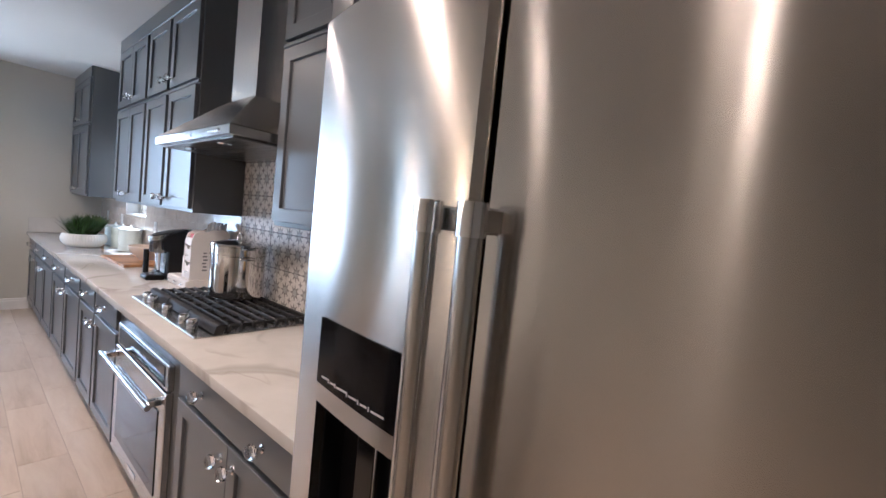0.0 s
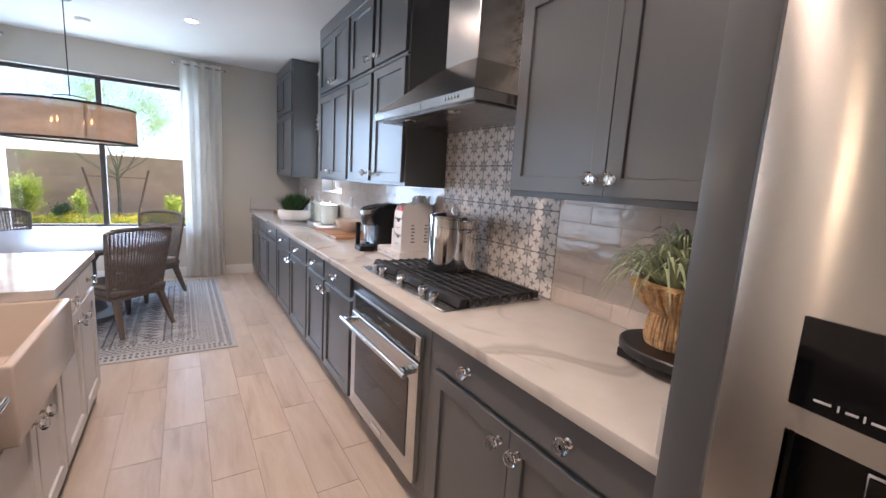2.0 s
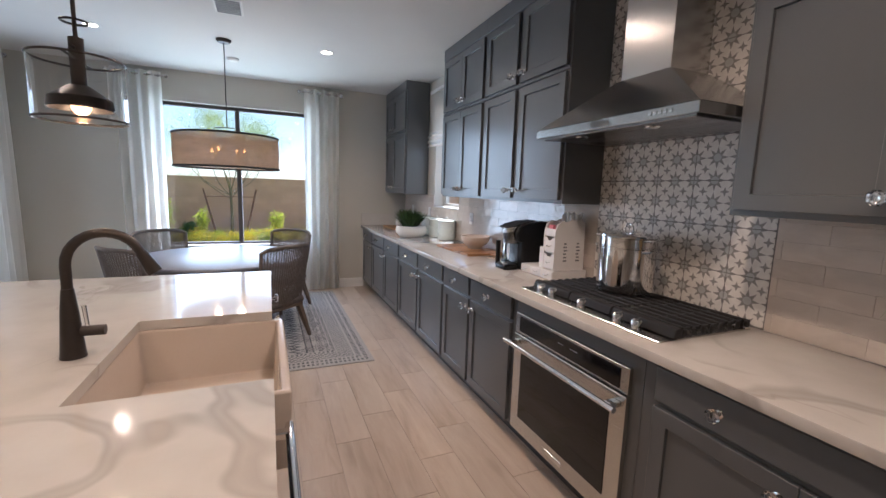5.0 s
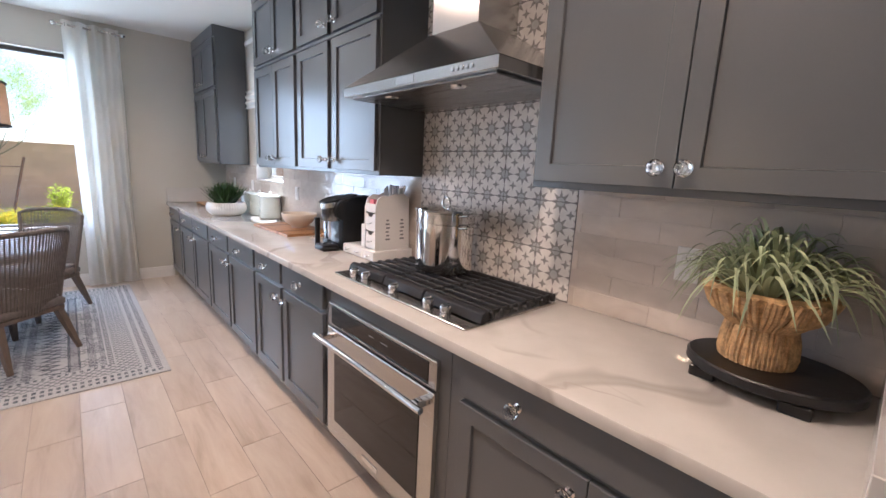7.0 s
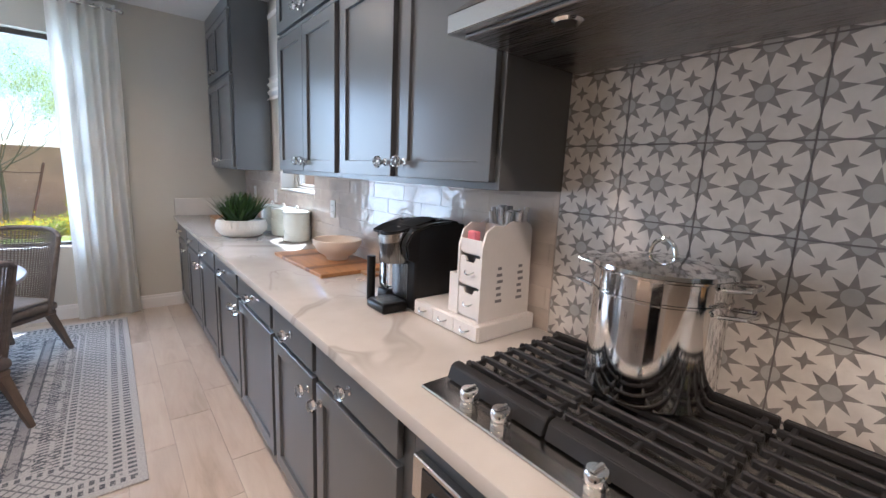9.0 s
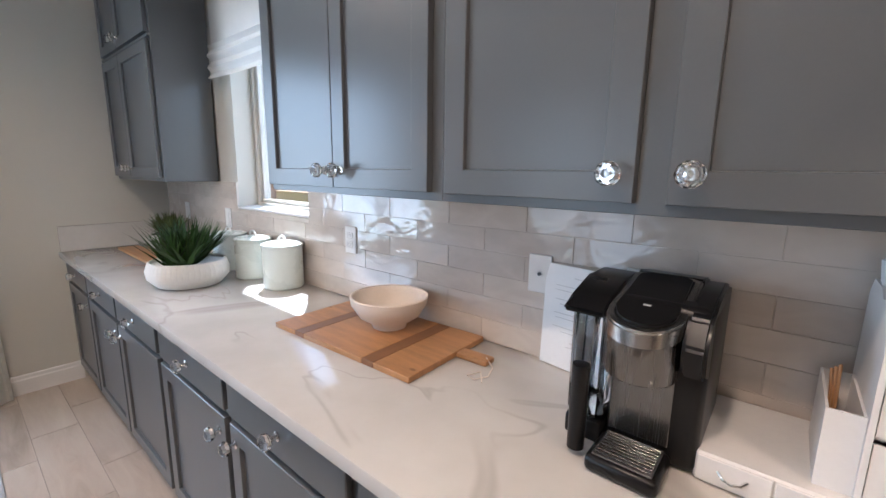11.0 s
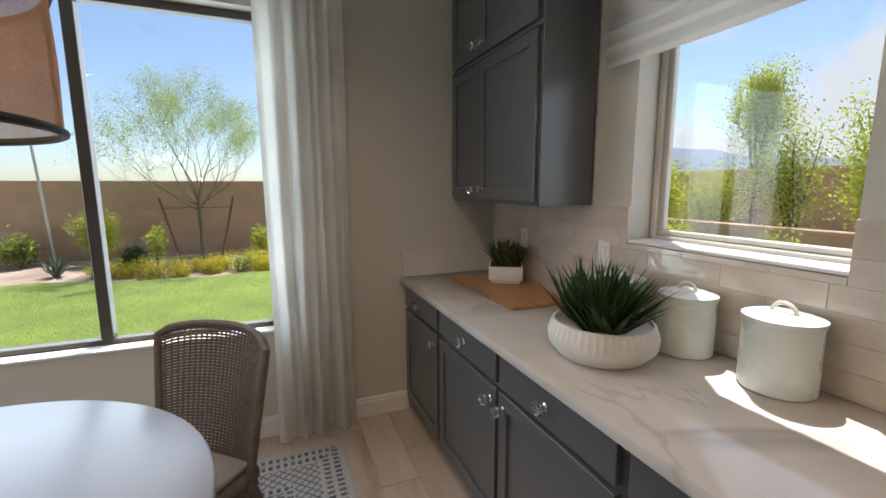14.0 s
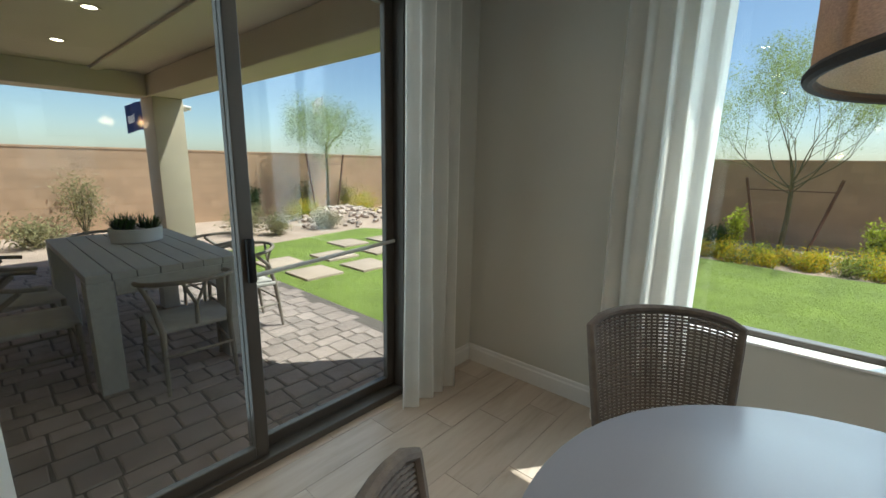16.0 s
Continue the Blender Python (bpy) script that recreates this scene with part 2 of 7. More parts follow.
def rug_weave():
    """Pale flat-woven rug with blue-grey lines, zigzags and dashes in bands."""
    m, n, l, b = nodes_of("rug_weave")
    g = n.new("ShaderNodeNewGeometry")
    sep = n.new("ShaderNodeSeparateXYZ")
    l.new(g.outputs["Position"], sep.inputs[0])
    cx, cy, hx, hy = -5.56, -0.925, 1.27, 1.175
    ax = math_node(n, l, "ABSOLUTE", math_node(n, l, "SUBTRACT", sep.outputs["X"], cx))
    ay = math_node(n, l, "ABSOLUTE", math_node(n, l, "SUBTRACT", sep.outputs["Y"], cy))
    edge = math_node(n, l, "MINIMUM", math_node(n, l, "SUBTRACT", hx, ax), math_node(n, l, "SUBTRACT", hy, ay))
    side = math_node(n, l, "LESS_THAN", math_node(n, l, "SUBTRACT", hx, ax), math_node(n, l, "SUBTRACT", hy, ay))
    along = mix_node(n, l, side, sep.outputs["X"], sep.outputs["Y"])
    # border: dotted lines near the edge
    dash = math_node(n, l, "GREATER_THAN", math_node(n, l, "SINE", math_node(n, l, "MULTIPLY", along, 170)), -0.1)
    def near(v, w):
        return math_node(n, l, "LESS_THAN", math_node(n, l, "ABSOLUTE", math_node(n, l, "SUBTRACT", edge, v)), w)
    lines = math_node(n, l, "MAXIMUM", math_node(n, l, "MAXIMUM", near(0.055, 0.017), near(0.110, 0.017)), near(0.30, 0.015))
    lines = math_node(n, l, "MULTIPLY", lines, dash)
    border = math_node(n, l, "LESS_THAN", edge, 0.325)
    # field: bands of short strokes, zigzags and thin lines
    f = math_node(n, l, "FRACT", math_node(n, l, "DIVIDE", math_node(n, l, "ADD", ay, 0.06), 0.40))
    def between(lo, hi):
        return math_node(n, l, "MULTIPLY", math_node(n, l, "GREATER_THAN", f, lo), math_node(n, l, "LESS_THAN", f, hi))
    strokes = math_node(n, l, "GREATER_THAN", math_node(n, l, "SINE", math_node(n, l, "ADD", math_node(n, l, "MULTIPLY", sep.outputs["X"], 230), math_node(n, l, "MULTIPLY", f, 9))), 0.1)
    strokes = math_node(n, l, "MULTIPLY", strokes, math_node(n, l, "MAXIMUM", between(0.03, 0.15), between(0.20, 0.32)))
    tri = math_node(n, l, "PINGPONG", math_node(n, l, "MULTIPLY", ax, 27.0), 1.0)
    lift = math_node(n, l, "MULTIPLY", math_node(n, l, "SUBTRACT", f, 0.44), 5.0)
    zig = math_node(n, l, "LESS_THAN", math_node(n, l, "ABSOLUTE", math_node(n, l, "SUBTRACT", tri, lift)), 0.28)
    zig = math_node(n, l, "MULTIPLY", zig, between(0.40, 0.68))
    thin = math_node(n, l, "MAXIMUM", between(0.76, 0.80), between(0.90, 0.93))
    field = math_node(n, l, "MAXIMUM", math_node(n, l, "MAXIMUM", strokes, zig), thin)
    # mottled knots inside the border, soft grey stripes in the field
    dia = [math_node(n, l, "ABSOLUTE", math_node(n, l, "SINE", math_node(n, l, "MULTIPLY", math_node(n, l, o, sep.outputs["X"], sep.outputs["Y"]), 62))) for o in ("ADD", "SUBTRACT")]
    lattice = math_node(n, l, "MULTIPLY", math_node(n, l, "LESS_THAN", math_node(n, l, "MINIMUM", *dia), 0.36), 0.85)
    inner = math_node(n, l, "LESS_THAN", math_node(n, l, "ABSOLUTE", math_node(n, l, "SUBTRACT", edge, 0.212)), 0.065)
    lines = math_node(n, l, "MAXIMUM", lines, math_node(n, l, "MULTIPLY", lattice, inner))
    field = math_node(n, l, "MAXIMUM", field, math_node(n, l, "MULTIPLY", between(0.80, 0.90), 0.45))
    k = mix_node(n, l, border, field, lines)
    fray = noise_node(n, l, g.outputs["Position"], 120, 4)
    worn = noise_node(n, l, g.outputs["Position"], 9, 4)
    k = math_node(n, l, "MULTIPLY", k, math_node(n, l, "ADD", math_node(n, l, "MULTIPLY", worn, 0.6), 0.62))
    k = math_node(n, l, "MULTIPLY", k, math_node(n, l, "GREATER_THAN", fray, 0.42))
    net = math_node(n, l, "MULTIPLY", math_node(n, l, "MULTIPLY", lattice, math_node(n, l, "GREATER_THAN", worn, 0.49)), math_node(n, l, "GREATER_THAN", fray, 0.44))
    k = math_node(n, l, "MAXIMUM", k, math_node(n, l, "MULTIPLY", net, math_node(n, l, "GREATER_THAN", edge, 0.325)))
    pale = ramp_node(n, l, fray, [(0.3, (0.33, 0.325, 0.32)), (0.7, (0.52, 0.51, 0.495))])
    l.new(mix_node(n, l, k, pale, (0.06, 0.066, 0.08)), b.inputs["Base Color"])
    b.inputs["Roughness"].default_value = 0.95
    bump_to(n, l, b, fray, 0.8, 0.004)
    return m


def fabric(name, col, through_part=0.4, weave=500.0, var=0.12, stretch=None):
    m, n, l, b = nodes_of(name)
    p = where(n, l, stretch)
    f, big = noise_node(n, l, p, weave, 2), noise_node(n, l, p, 3, 3)
    k = math_node(n, l, "ADD", math_node(n, l, "MULTIPLY", f, 0.6), math_node(n, l, "MULTIPLY", big, 0.4))
    c = ramp_node(n, l, k, [(0.3, tuple(v * (1 - var) for v in col)), (0.7, tuple(min(1, v * (1 + var)) for v in col))])
    d, t, mx = n.new("ShaderNodeBsdfDiffuse"), n.new("ShaderNodeBsdfTranslucent"), n.new("ShaderNodeMixShader")
    l.new(c, d.inputs["Color"])
    l.new(c, t.inputs["Color"])
    mx.inputs[0].default_value = through_part
    l.new(d.outputs[0], mx.inputs[1])
    l.new(t.outputs[0], mx.inputs[2])
    l.new(mx.outputs[0], n["Material Output"].inputs[0])
    return m


def leaf(name, col, var=0.45, through_part=0.3, gloss=0.0):
    m, n, l, b = nodes_of(name)
    g = n.new("ShaderNodeNewGeometry")
    c = ramp_node(n, l, g.outputs["Random Per Island"], [(0.0, tuple(v * (1 - var) for v in col)), (1.0, tuple(min(1, v * (1 + var)) for v in col))])
    l.new(c, b.inputs["Base Color"])
    b.inputs["Roughness"].default_value, b.inputs["Specular IOR Level"].default_value = 0.55, 0.25
    t, mx = n.new("ShaderNodeBsdfTranslucent"), n.new("ShaderNodeMixShader")
    l.new(c, t.inputs["Color"])
    mx.inputs[0].default_value = through_part
    l.new(b.outputs[0], mx.inputs[1])
    l.new(t.outputs[0], mx.inputs[2])
    l.new(mx.outputs[0], n["Material Output"].inputs[0])
    return m


def glow(name, col, power):
    m, n, l, b = nodes_of(name)
    b.inputs["Base Color"].default_value = (*col, 1)
    b.inputs["Emission Color"].default_value, b.inputs["Emission Strength"].default_value = (*col, 1), power
    return m


CAB = stuff("grey_cabinet_paint", (0.090, 0.096, 0.101), 0.28, spec=0.65, rvar=0.0, var=0.05, scale=3, grain=160, bump=0.0)
# toe kicks get a darker colour than the cabinet bodies
CAB_DARK = stuff("toe_kick_dark", (0.05, 0.05, 0.052), 0.5, var=0.1)
WHITE_CAB = stuff("white_cabinet_paint", (0.62, 0.61, 0.60), 0.38, var=0.05, scale=3, grain=160, bump=0.04)
QUARTZ = quartz()
FLOOR_TILE = plank_tile()
GROUT = stuff("floor_grout", (0.36, 0.315, 0.27), 0.9, var=0.1)
GLAZED = glazed_tile()
WALL_GROUT = stuff("wall_grout", (0.60, 0.545, 0.49), 0.85, var=0.06)
STAR = star_tile()
STAR_GROUT = stuff("star_grout", (0.20, 0.19, 0.19), 0.85, var=0.08)
PAINT = stuff("wall_paint", (0.53, 0.515, 0.46), 0.75, var=0.035, scale=1.5, grain=220, bump=0.12, dist=0.0008)
CEIL = stuff("ceiling_paint", (0.66, 0.66, 0.64), 0.85, var=0.03, scale=1.5, grain=150, bump=0.15)
TRIM = stuff("white_trim", (0.72, 0.71, 0.69), 0.4, var=0.04)
STEEL = steel("brushed_steel")
STEEL_H = steel("brushed_steel_level", stretch=(3, 400, 400))
FRIDGE_STEEL = steel("fridge_steel", (0.58, 0.55, 0.51), 0.215, (0.8, 0.8, 1.2), 0.0)
_t = FRIDGE_STEEL.node_tree.nodes.new("ShaderNodeTangent")
_t.direction_type, _t.axis = "RADIAL", "Z"
_b = FRIDGE_STEEL.node_tree.nodes["Principled BSDF"]
FRIDGE_STEEL.node_tree.links.new(_t.outputs[0], _b.inputs["Tangent"])
_b.inputs["Anisotropic"].default_value, _b.inputs["Anisotropic Rotation"].default_value = 0.97, 0.25
CHROME = stuff("chrome", (0.78, 0.77, 0.76), 0.10, 1.0, var=0.04, rvar=0.03, bump=0.01)
POLISHED = stuff("polished_steel", (0.72, 0.71, 0.70), 0.09, 1.0, var=0.05, rvar=0.04, bump=0.01)
BRONZE = stuff("dark_bronze", (0.05, 0.043, 0.04), 0.38, 0.5, var=0.15)
IRON = stuff("cast_iron", (0.018, 0.018, 0.019), 0.55, 0.2, var=0.25, grain=300, bump=0.3)
BLACK = stuff("black_plastic", (0.007, 0.007, 0.0075), 0.30, var=0.2, bump=0.0, spec=0.32)
BLACK_GLASS = stuff("black_glass", (0.008, 0.008, 0.009), 0.06, var=0.1, bump=0.0)
DARK_GREY = stuff("dark_grey_plastic", (0.05, 0.05, 0.052), 0.35, var=0.1)
GLASS = glass("clear_glass")
PANE = pane_glass("window_glass")
WINDOW_FRAME = stuff("bronze_window_frame", (0.085, 0.075, 0.065), 0.45, 0.3, var=0.1)
VINYL = stuff("tan_vinyl", (0.52, 0.50, 0.45), 0.4, var=0.05)
LINEN = fabric("curtain_linen", (0.88, 0.87, 0.84), 0.58)
SHADE_CLOTH = fabric("lamp_shade_weave", (0.33, 0.23, 0.155), 0.55, 160, 0.3, (1, 1, 4))
def open_weave(m, share):
    """Lets a part of the light straight through the gaps of a cloth."""
    n, l = m.node_tree.nodes, m.node_tree.links
    t, mx = n.new("ShaderNodeBsdfTransparent"), n.new("ShaderNodeMixShader")
    old = n["Material Output"].inputs[0].links[0].from_socket
    mx.inputs[0].default_value = share
    l.new(old, mx.inputs[1])
    l.new(t.outputs[0], mx.inputs[2])
    l.new(mx.outputs[0], n["Material Output"].inputs[0])
open_weave(SHADE_CLOTH, 0.20)
ROMAN = fabric("roman_shade_linen", (0.72, 0.70, 0.66), 0.4)
RUG = rug_weave()
TABLE_TOP = stuff("pale_table_lacquer", (0.255, 0.265, 0.31), 0.32, var=0.04, scale=2, stretch=(1, 4, 1), bump=0.01, rvar=0.012)
TABLE_EDGE = stuff("grey_table_wood", (0.20, 0.19, 0.185), 0.5, var=0.15, stretch=(1, 1, 6))
ROPE = stuff("grey_rope", (0.145, 0.122, 0.105), 0.85, var=0.3, scale=30, grain=400, bump=0.8, dist=0.002)
CHAIR_LEG = stuff("brown_chair_wood", (0.13, 0.095, 0.07), 0.5, var=0.25, stretch=(6, 6, 1))
CERAMIC = stuff("white_ceramic", (0.74, 0.73, 0.70), 0.22, var=0.04)
SINK_WHITE = stuff("sink_fireclay", (0.54, 0.47, 0.41), 0.15, var=0.03)
PLASTER = stuff("white_ribbed_planter", (0.70, 0.69, 0.66), 0.75, var=0.06, grain=60, bump=0.3)
MINT = stuff("pale_canister_enamel", (0.62, 0.68, 0.65), 0.28, var=0.04)
SOIL = stuff("potting_soil", (0.03, 0.022, 0.016), 0.95, var=0.4, grain=80, bump=1.0, dist=0.01)
ACACIA = stuff("acacia_board", (0.40, 0.205, 0.085), 0.42, var=0.28, scale=3, grain=40, stretch=(1.2, 12, 6))
WALNUT = stuff("walnut_stripe", (0.20, 0.095, 0.042), 0.42, var=0.25, scale=3, grain=40, stretch=(12, 2, 6))
BOWL_CREAM = stuff("cream_bowl_clay", (0.70, 0.62, 0.54), 0.75, var=0.06, grain=120, bump=0.2)
WICKER = stuff("seagrass_weave", (0.54, 0.34, 0.155), 0.8, var=0.55, scale=40, grain=150, bump=0.8, dist=0.003)
BLACK_WOOD = stuff("black_stained_wood", (0.010, 0.009, 0.009), 0.42, var=0.4, stretch=(1, 8, 4), bump=0.4)
PLASTIC_WHITE = stuff("white_plastic", (0.72, 0.71, 0.69), 0.32, var=0.03)
def knots(m):
    """Dark knots scattered in a board."""
    n, l = m.node_tree.nodes, m.node_tree.links
    b = n["Principled BSDF"]
    v = n.new("ShaderNodeTexVoronoi")
    v.inputs["Scale"].default_value = 5.0
    l.new(where(n, l, (1.0, 1.7, 0.2)), v.inputs["Vector"])
    old = b.inputs["Base Color"].links[0].from_socket
    k = ramp_node(n, l, v.outputs["Distance"], [(0.0, (0.9, 0.9, 0.9)), (0.05, (0.7, 0.7, 0.7)), (0.09, (0, 0, 0))])
    l.new(mix_node(n, l, k, old, (0.10, 0.04, 0.015)), b.inputs["Base Color"])
knots(ACACIA)
ORGANISER = stuff("white_organiser_board", (0.74, 0.72, 0.70), 0.45, var=0.04)
PAPER = stuff("paper", (0.82, 0.82, 0.82), 0.8, var=0.03)
PINK = stuff("pink_sachet", (0.75, 0.22, 0.28), 0.6, var=0.1)
INK = stuff("grey_print", (0.20, 0.20, 0.21), 0.7, var=0.05)
SILVER_PRINT = stuff("pale_print", (0.55, 0.55, 0.55), 0.5, var=0.05)
SUCCULENT = leaf("succulent_leaf", (0.035, 0.075, 0.018), 0.6, 0.12)
SUCCULENT_PALE = leaf("variegated_leaf", (0.11, 0.13, 0.045), 0.6, 0.2)
AIR_PLANT = leaf("grass_plant_leaf", (0.40, 0.45, 0.27), 0.45, 0.35)
SHADE_BIND = stuff("dark_shade_binding", (0.022, 0.018, 0.015), 0.9, var=0.3, grain=200, bump=0.5)
BULB = glow("lamp_bulb", (1.0, 0.42, 0.13), 2.6)
LAMP_DISC = glow("downlight_lens", (1.0, 0.84, 0.66), 9.0)
STUCCO = stuff("tan_stucco", (0.50, 0.43, 0.32), 0.9, var=0.08, scale=2, grain=120, bump=0.8, dist=0.006)
BLOCK = stuff("tan_garden_block", (0.47, 0.31, 0.195), 0.92, var=0.12, scale=3, grain=90, bump=0.6, dist=0.004, piece=0.07)
MORTAR = stuff("garden_mortar", (0.37, 0.245, 0.155), 0.95, var=0.12)
PAVER = stuff("paver_clay", (0.31, 0.25, 0.22), 0.88, var=0.25, scale=5, grain=120, bump=0.7, dist=0.004, piece=0.17)
SAND_JOINT = stuff("joint_sand", (0.12, 0.10, 0.085), 0.95, var=0.2)
TURF = stuff("turf", (0.22, 0.29, 0.05), 0.9, var=0.32, scale=1.5, grain=160, bump=1.0, dist=0.02)
GRAVEL = stuff("desert_gravel", (0.42, 0.315, 0.245), 0.95, var=0.35, scale=0.8, grain=28, bump=1.0, dist=0.03)
STEP_STONE = stuff("stepping_stone", (0.42, 0.33, 0.255), 0.9, var=0.12, piece=0.08, grain=60, bump=0.4)
ROCK = stuff("river_rock", (0.46, 0.37, 0.31), 0.9, var=0.3, piece=0.2, scale=6)
BARK = stuff("tree_bark", (0.15, 0.13, 0.07), 0.9, var=0.3, grain=70, bump=0.8, dist=0.004)
STAKE = stuff("stake_wood", (0.16, 0.085, 0.055), 0.9, var=0.25)
FERN_GREEN = leaf("palo_verde_leaf", (0.30, 0.38, 0.13), 0.45, 0.5)
BUSH_GREEN = leaf("bush_leaf", (0.27, 0.32, 0.075), 0.5, 0.5)
BUSH_LIME = leaf("lime_leaf", (0.42, 0.47, 0.06), 0.4, 0.5)
FLOWER = leaf("yellow_flower", (0.85, 0.55, 0.04), 0.35, 0.3)
DRY_GREEN = leaf("dry_leaf", (0.31, 0.29, 0.15), 0.45, 0.45)
PATIO_WOOD = stuff("grey_patio_timber", (0.45, 0.435, 0.40), 0.7, var=0.18, stretch=(8, 1, 8), grain=40)
PATIO_CHAIR = stuff("weathered_chair_wood", (0.24, 0.205, 0.165), 0.6, var=0.25)
CORD = stuff("paper_cord_seat", (0.40, 0.375, 0.34), 0.85, var=0.25, grain=250, bump=0.6)
# distance haze is painted on the ridges: pale blue colour plus a faint glow
MOUNTAIN = stuff("hazed_mountain", (0.40, 0.46, 0.56), 1.0, var=0.2, scale=0.02, grain=0.1)
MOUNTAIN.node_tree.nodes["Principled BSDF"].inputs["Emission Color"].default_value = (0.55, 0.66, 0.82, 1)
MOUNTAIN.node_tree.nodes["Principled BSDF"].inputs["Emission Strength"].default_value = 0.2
FLAG_BLUE = stuff("flag_cloth", (0.03, 0.055, 0.16), 0.8, var=0.15)
POLE = stuff("pole_metal", (0.55, 0.53, 0.50), 0.5, 0.4, var=0.08)


# ---- building helpers ----
ORIGIN = {}


def thing(name, label, category, at=(0, 0, 0), group="", kind=""):
    ob = new(name)
    ob.empty_display_size = 0.1
    ob.location = at
    ORIGIN[ob] = Vector(at)
    return tagged(ob, label, category, group, kind)


def mesh_of(bm, name, mats, smooth=True):
    me = bpy.data.meshes.new(name)
    bmesh.ops.recalc_face_normals(bm, faces=bm.faces)
    bm.to_mesh(me)
    bm.free()
    for m in mats if isinstance(mats, (list, tuple)) else [mats]:
        me.materials.append(m)
    if smooth:
        me.shade_smooth()
        me.set_sharp_from_angle(angle=radians(35))
    return me


def part(name, bm, mats, parent=None, label="", smooth=True):
    """One mesh object under a thing or a part; a mesh built in the world's metres is moved to its thing's base."""
    me = mesh_of(bm, name, mats, smooth)
    ob = new(name, me)
    if parent:
        o = ORIGIN[parent]
        me.transform(Matrix.Translation(-o))
        ob.parent = parent
        ORIGIN[ob] = o
    else:
        ORIGIN[ob] = Vector((0, 0, 0))
    return tagged(ob, label)


def solo(name, bm, mats, label, category, group="", kind="", smooth=True):
    return tagged(part(name, bm, mats, None, "", smooth), label, category, group, kind)


def put(name, me, parent, at, turn=None, label=""):
    """One more object on a mesh that is shared."""
    ob = new(name, me)
    if parent:
        ob.parent = parent
        at = Vector(at) - ORIGIN[parent]
        ORIGIN[ob] = ORIGIN[parent]
    ob.matrix_basis = Matrix.Translation(at) @ (turn or Matrix())
    return tagged(ob, label)


def B():
    return bmesh.new()


def box(bm, x0, x1, y0, y1, z0, z1, bev=0.0, seg=1, mat=0, m=None):
    mx = Matrix.Translation(((x0 + x1) / 2, (y0 + y1) / 2, (z0 + z1) / 2)) @ Matrix.Diagonal((abs(x1 - x0), abs(y1 - y0), abs(z1 - z0), 1))
    tmp = bmesh.new()
    bmesh.ops.create_cube(tmp, size=1, matrix=mx)
    if bev > 0:
        bmesh.ops.bevel(tmp, geom=list(tmp.edges), offset=bev, segments=seg, affect="EDGES", profile=0.5)
    join(bm, tmp, mat, m)
    return bm


def join(bm, tmp, mat=0, m=None):
    vs = [bm.verts.new(m @ v.co if m else v.co) for v in tmp.verts]
    tmp.verts.index_update()
    for f in tmp.faces:
        g = bm.faces.new([vs[v.index] for v in f.verts])
        g.material_index = mat
    tmp.free()


def lathe(bm, profile, at=(0, 0, 0), seg=32, mat=0, m=None, wave=None):
    """A turned body round z from (radius, height) pairs."""
    rings = []
    for r, z in profile:
        ring = []
        if r < 1e-5:
            v = Vector((at[0], at[1], at[2] + z))
            ring = [bm.verts.new(m @ v if m else v)]
        else:
            for i in range(seg):
                a = 2 * math.pi * i / seg
                k = r * (wave(i, z) if wave else 1)
                v = Vector((at[0] + k * math.cos(a), at[1] + k * math.sin(a), at[2] + z))
                ring.append(bm.verts.new(m @ v if m else v))
        rings.append(ring)
    for a, b in zip(rings, rings[1:]):
        for i in range(seg):
            j = (i + 1) % seg
            q = [a[i % len(a)], a[j % len(a)], b[j % len(b)], b[i % len(b)]]
            q = [v for k, v in enumerate(q) if v not in q[:k]]
            if len(q) > 2:
                try:
                    bm.faces.new(q).material_index = mat
                except ValueError:
                    pass
    return bm


def tube(bm, pts, r, seg=8, mat=0, cap=True, m=None):
    """A round bar along points; r may be one radius or one for each point."""
    pts = [Vector(p) for p in pts]
    rs = r if isinstance(r, (list, tuple)) else [r] * len(pts)
    rings, up = [], None
    for i, p in enumerate(pts):
        d = (pts[min(i + 1, len(pts) - 1)] - pts[max(i - 1, 0)]).normalized()
        if up is None:
            up = d.orthogonal().normalized()
        up = (up - d * up.dot(d)).normalized() if (up - d * up.dot(d)).length > 1e-6 else d.orthogonal().normalized()
        side = d.cross(up)
        ring = []
        for k in range(seg):
            a = 2 * math.pi * k / seg
            v = p + rs[i] * (math.cos(a) * up + math.sin(a) * side)
            ring.append(bm.verts.new(m @ v if m else v))
        rings.append(ring)
    for a, b in zip(rings, rings[1:]):
        for k in range(seg):
            bm.faces.new((a[k], a[(k + 1) % seg], b[(k + 1) % seg], b[k])).material_index = mat
    if cap:
        bm.faces.new(rings[0][::-1]).material_index = mat
        bm.faces.new(rings[-1]).material_index = mat
    return bm


def grid_sheet(bm, nu, nv, f, mat=0, thick=0.0):
    """A sheet f(u, v) with u, v from 0 to 1; with a thickness it becomes a closed slab."""
    def layer(off):
        return [[bm.verts.new(Vector(f(i / nu, j / nv)) + off) for j in range(nv + 1)] for i in range(nu + 1)]
    a = layer(Vector((0, 0, 0)))
    for i in range(nu):
        for j in range(nv):
            bm.faces.new((a[i][j], a[i + 1][j], a[i + 1][j + 1], a[i][j + 1])).material_index = mat
    return bm


def arc(c, r, a0, a1, n, plane="xz"):
    out = []
    for i in range(n + 1):
        a = radians(a0 + (a1 - a0) * i / n)
        u, v = r * math.cos(a), r * math.sin(a)
        out.append((c[0] + (u if "x" in plane else 0), c[1] + (u if plane[0] == "y" else (v if plane[1] == "y" else 0)), c[2] + (v if plane[1] == "z" else 0)))
    return out


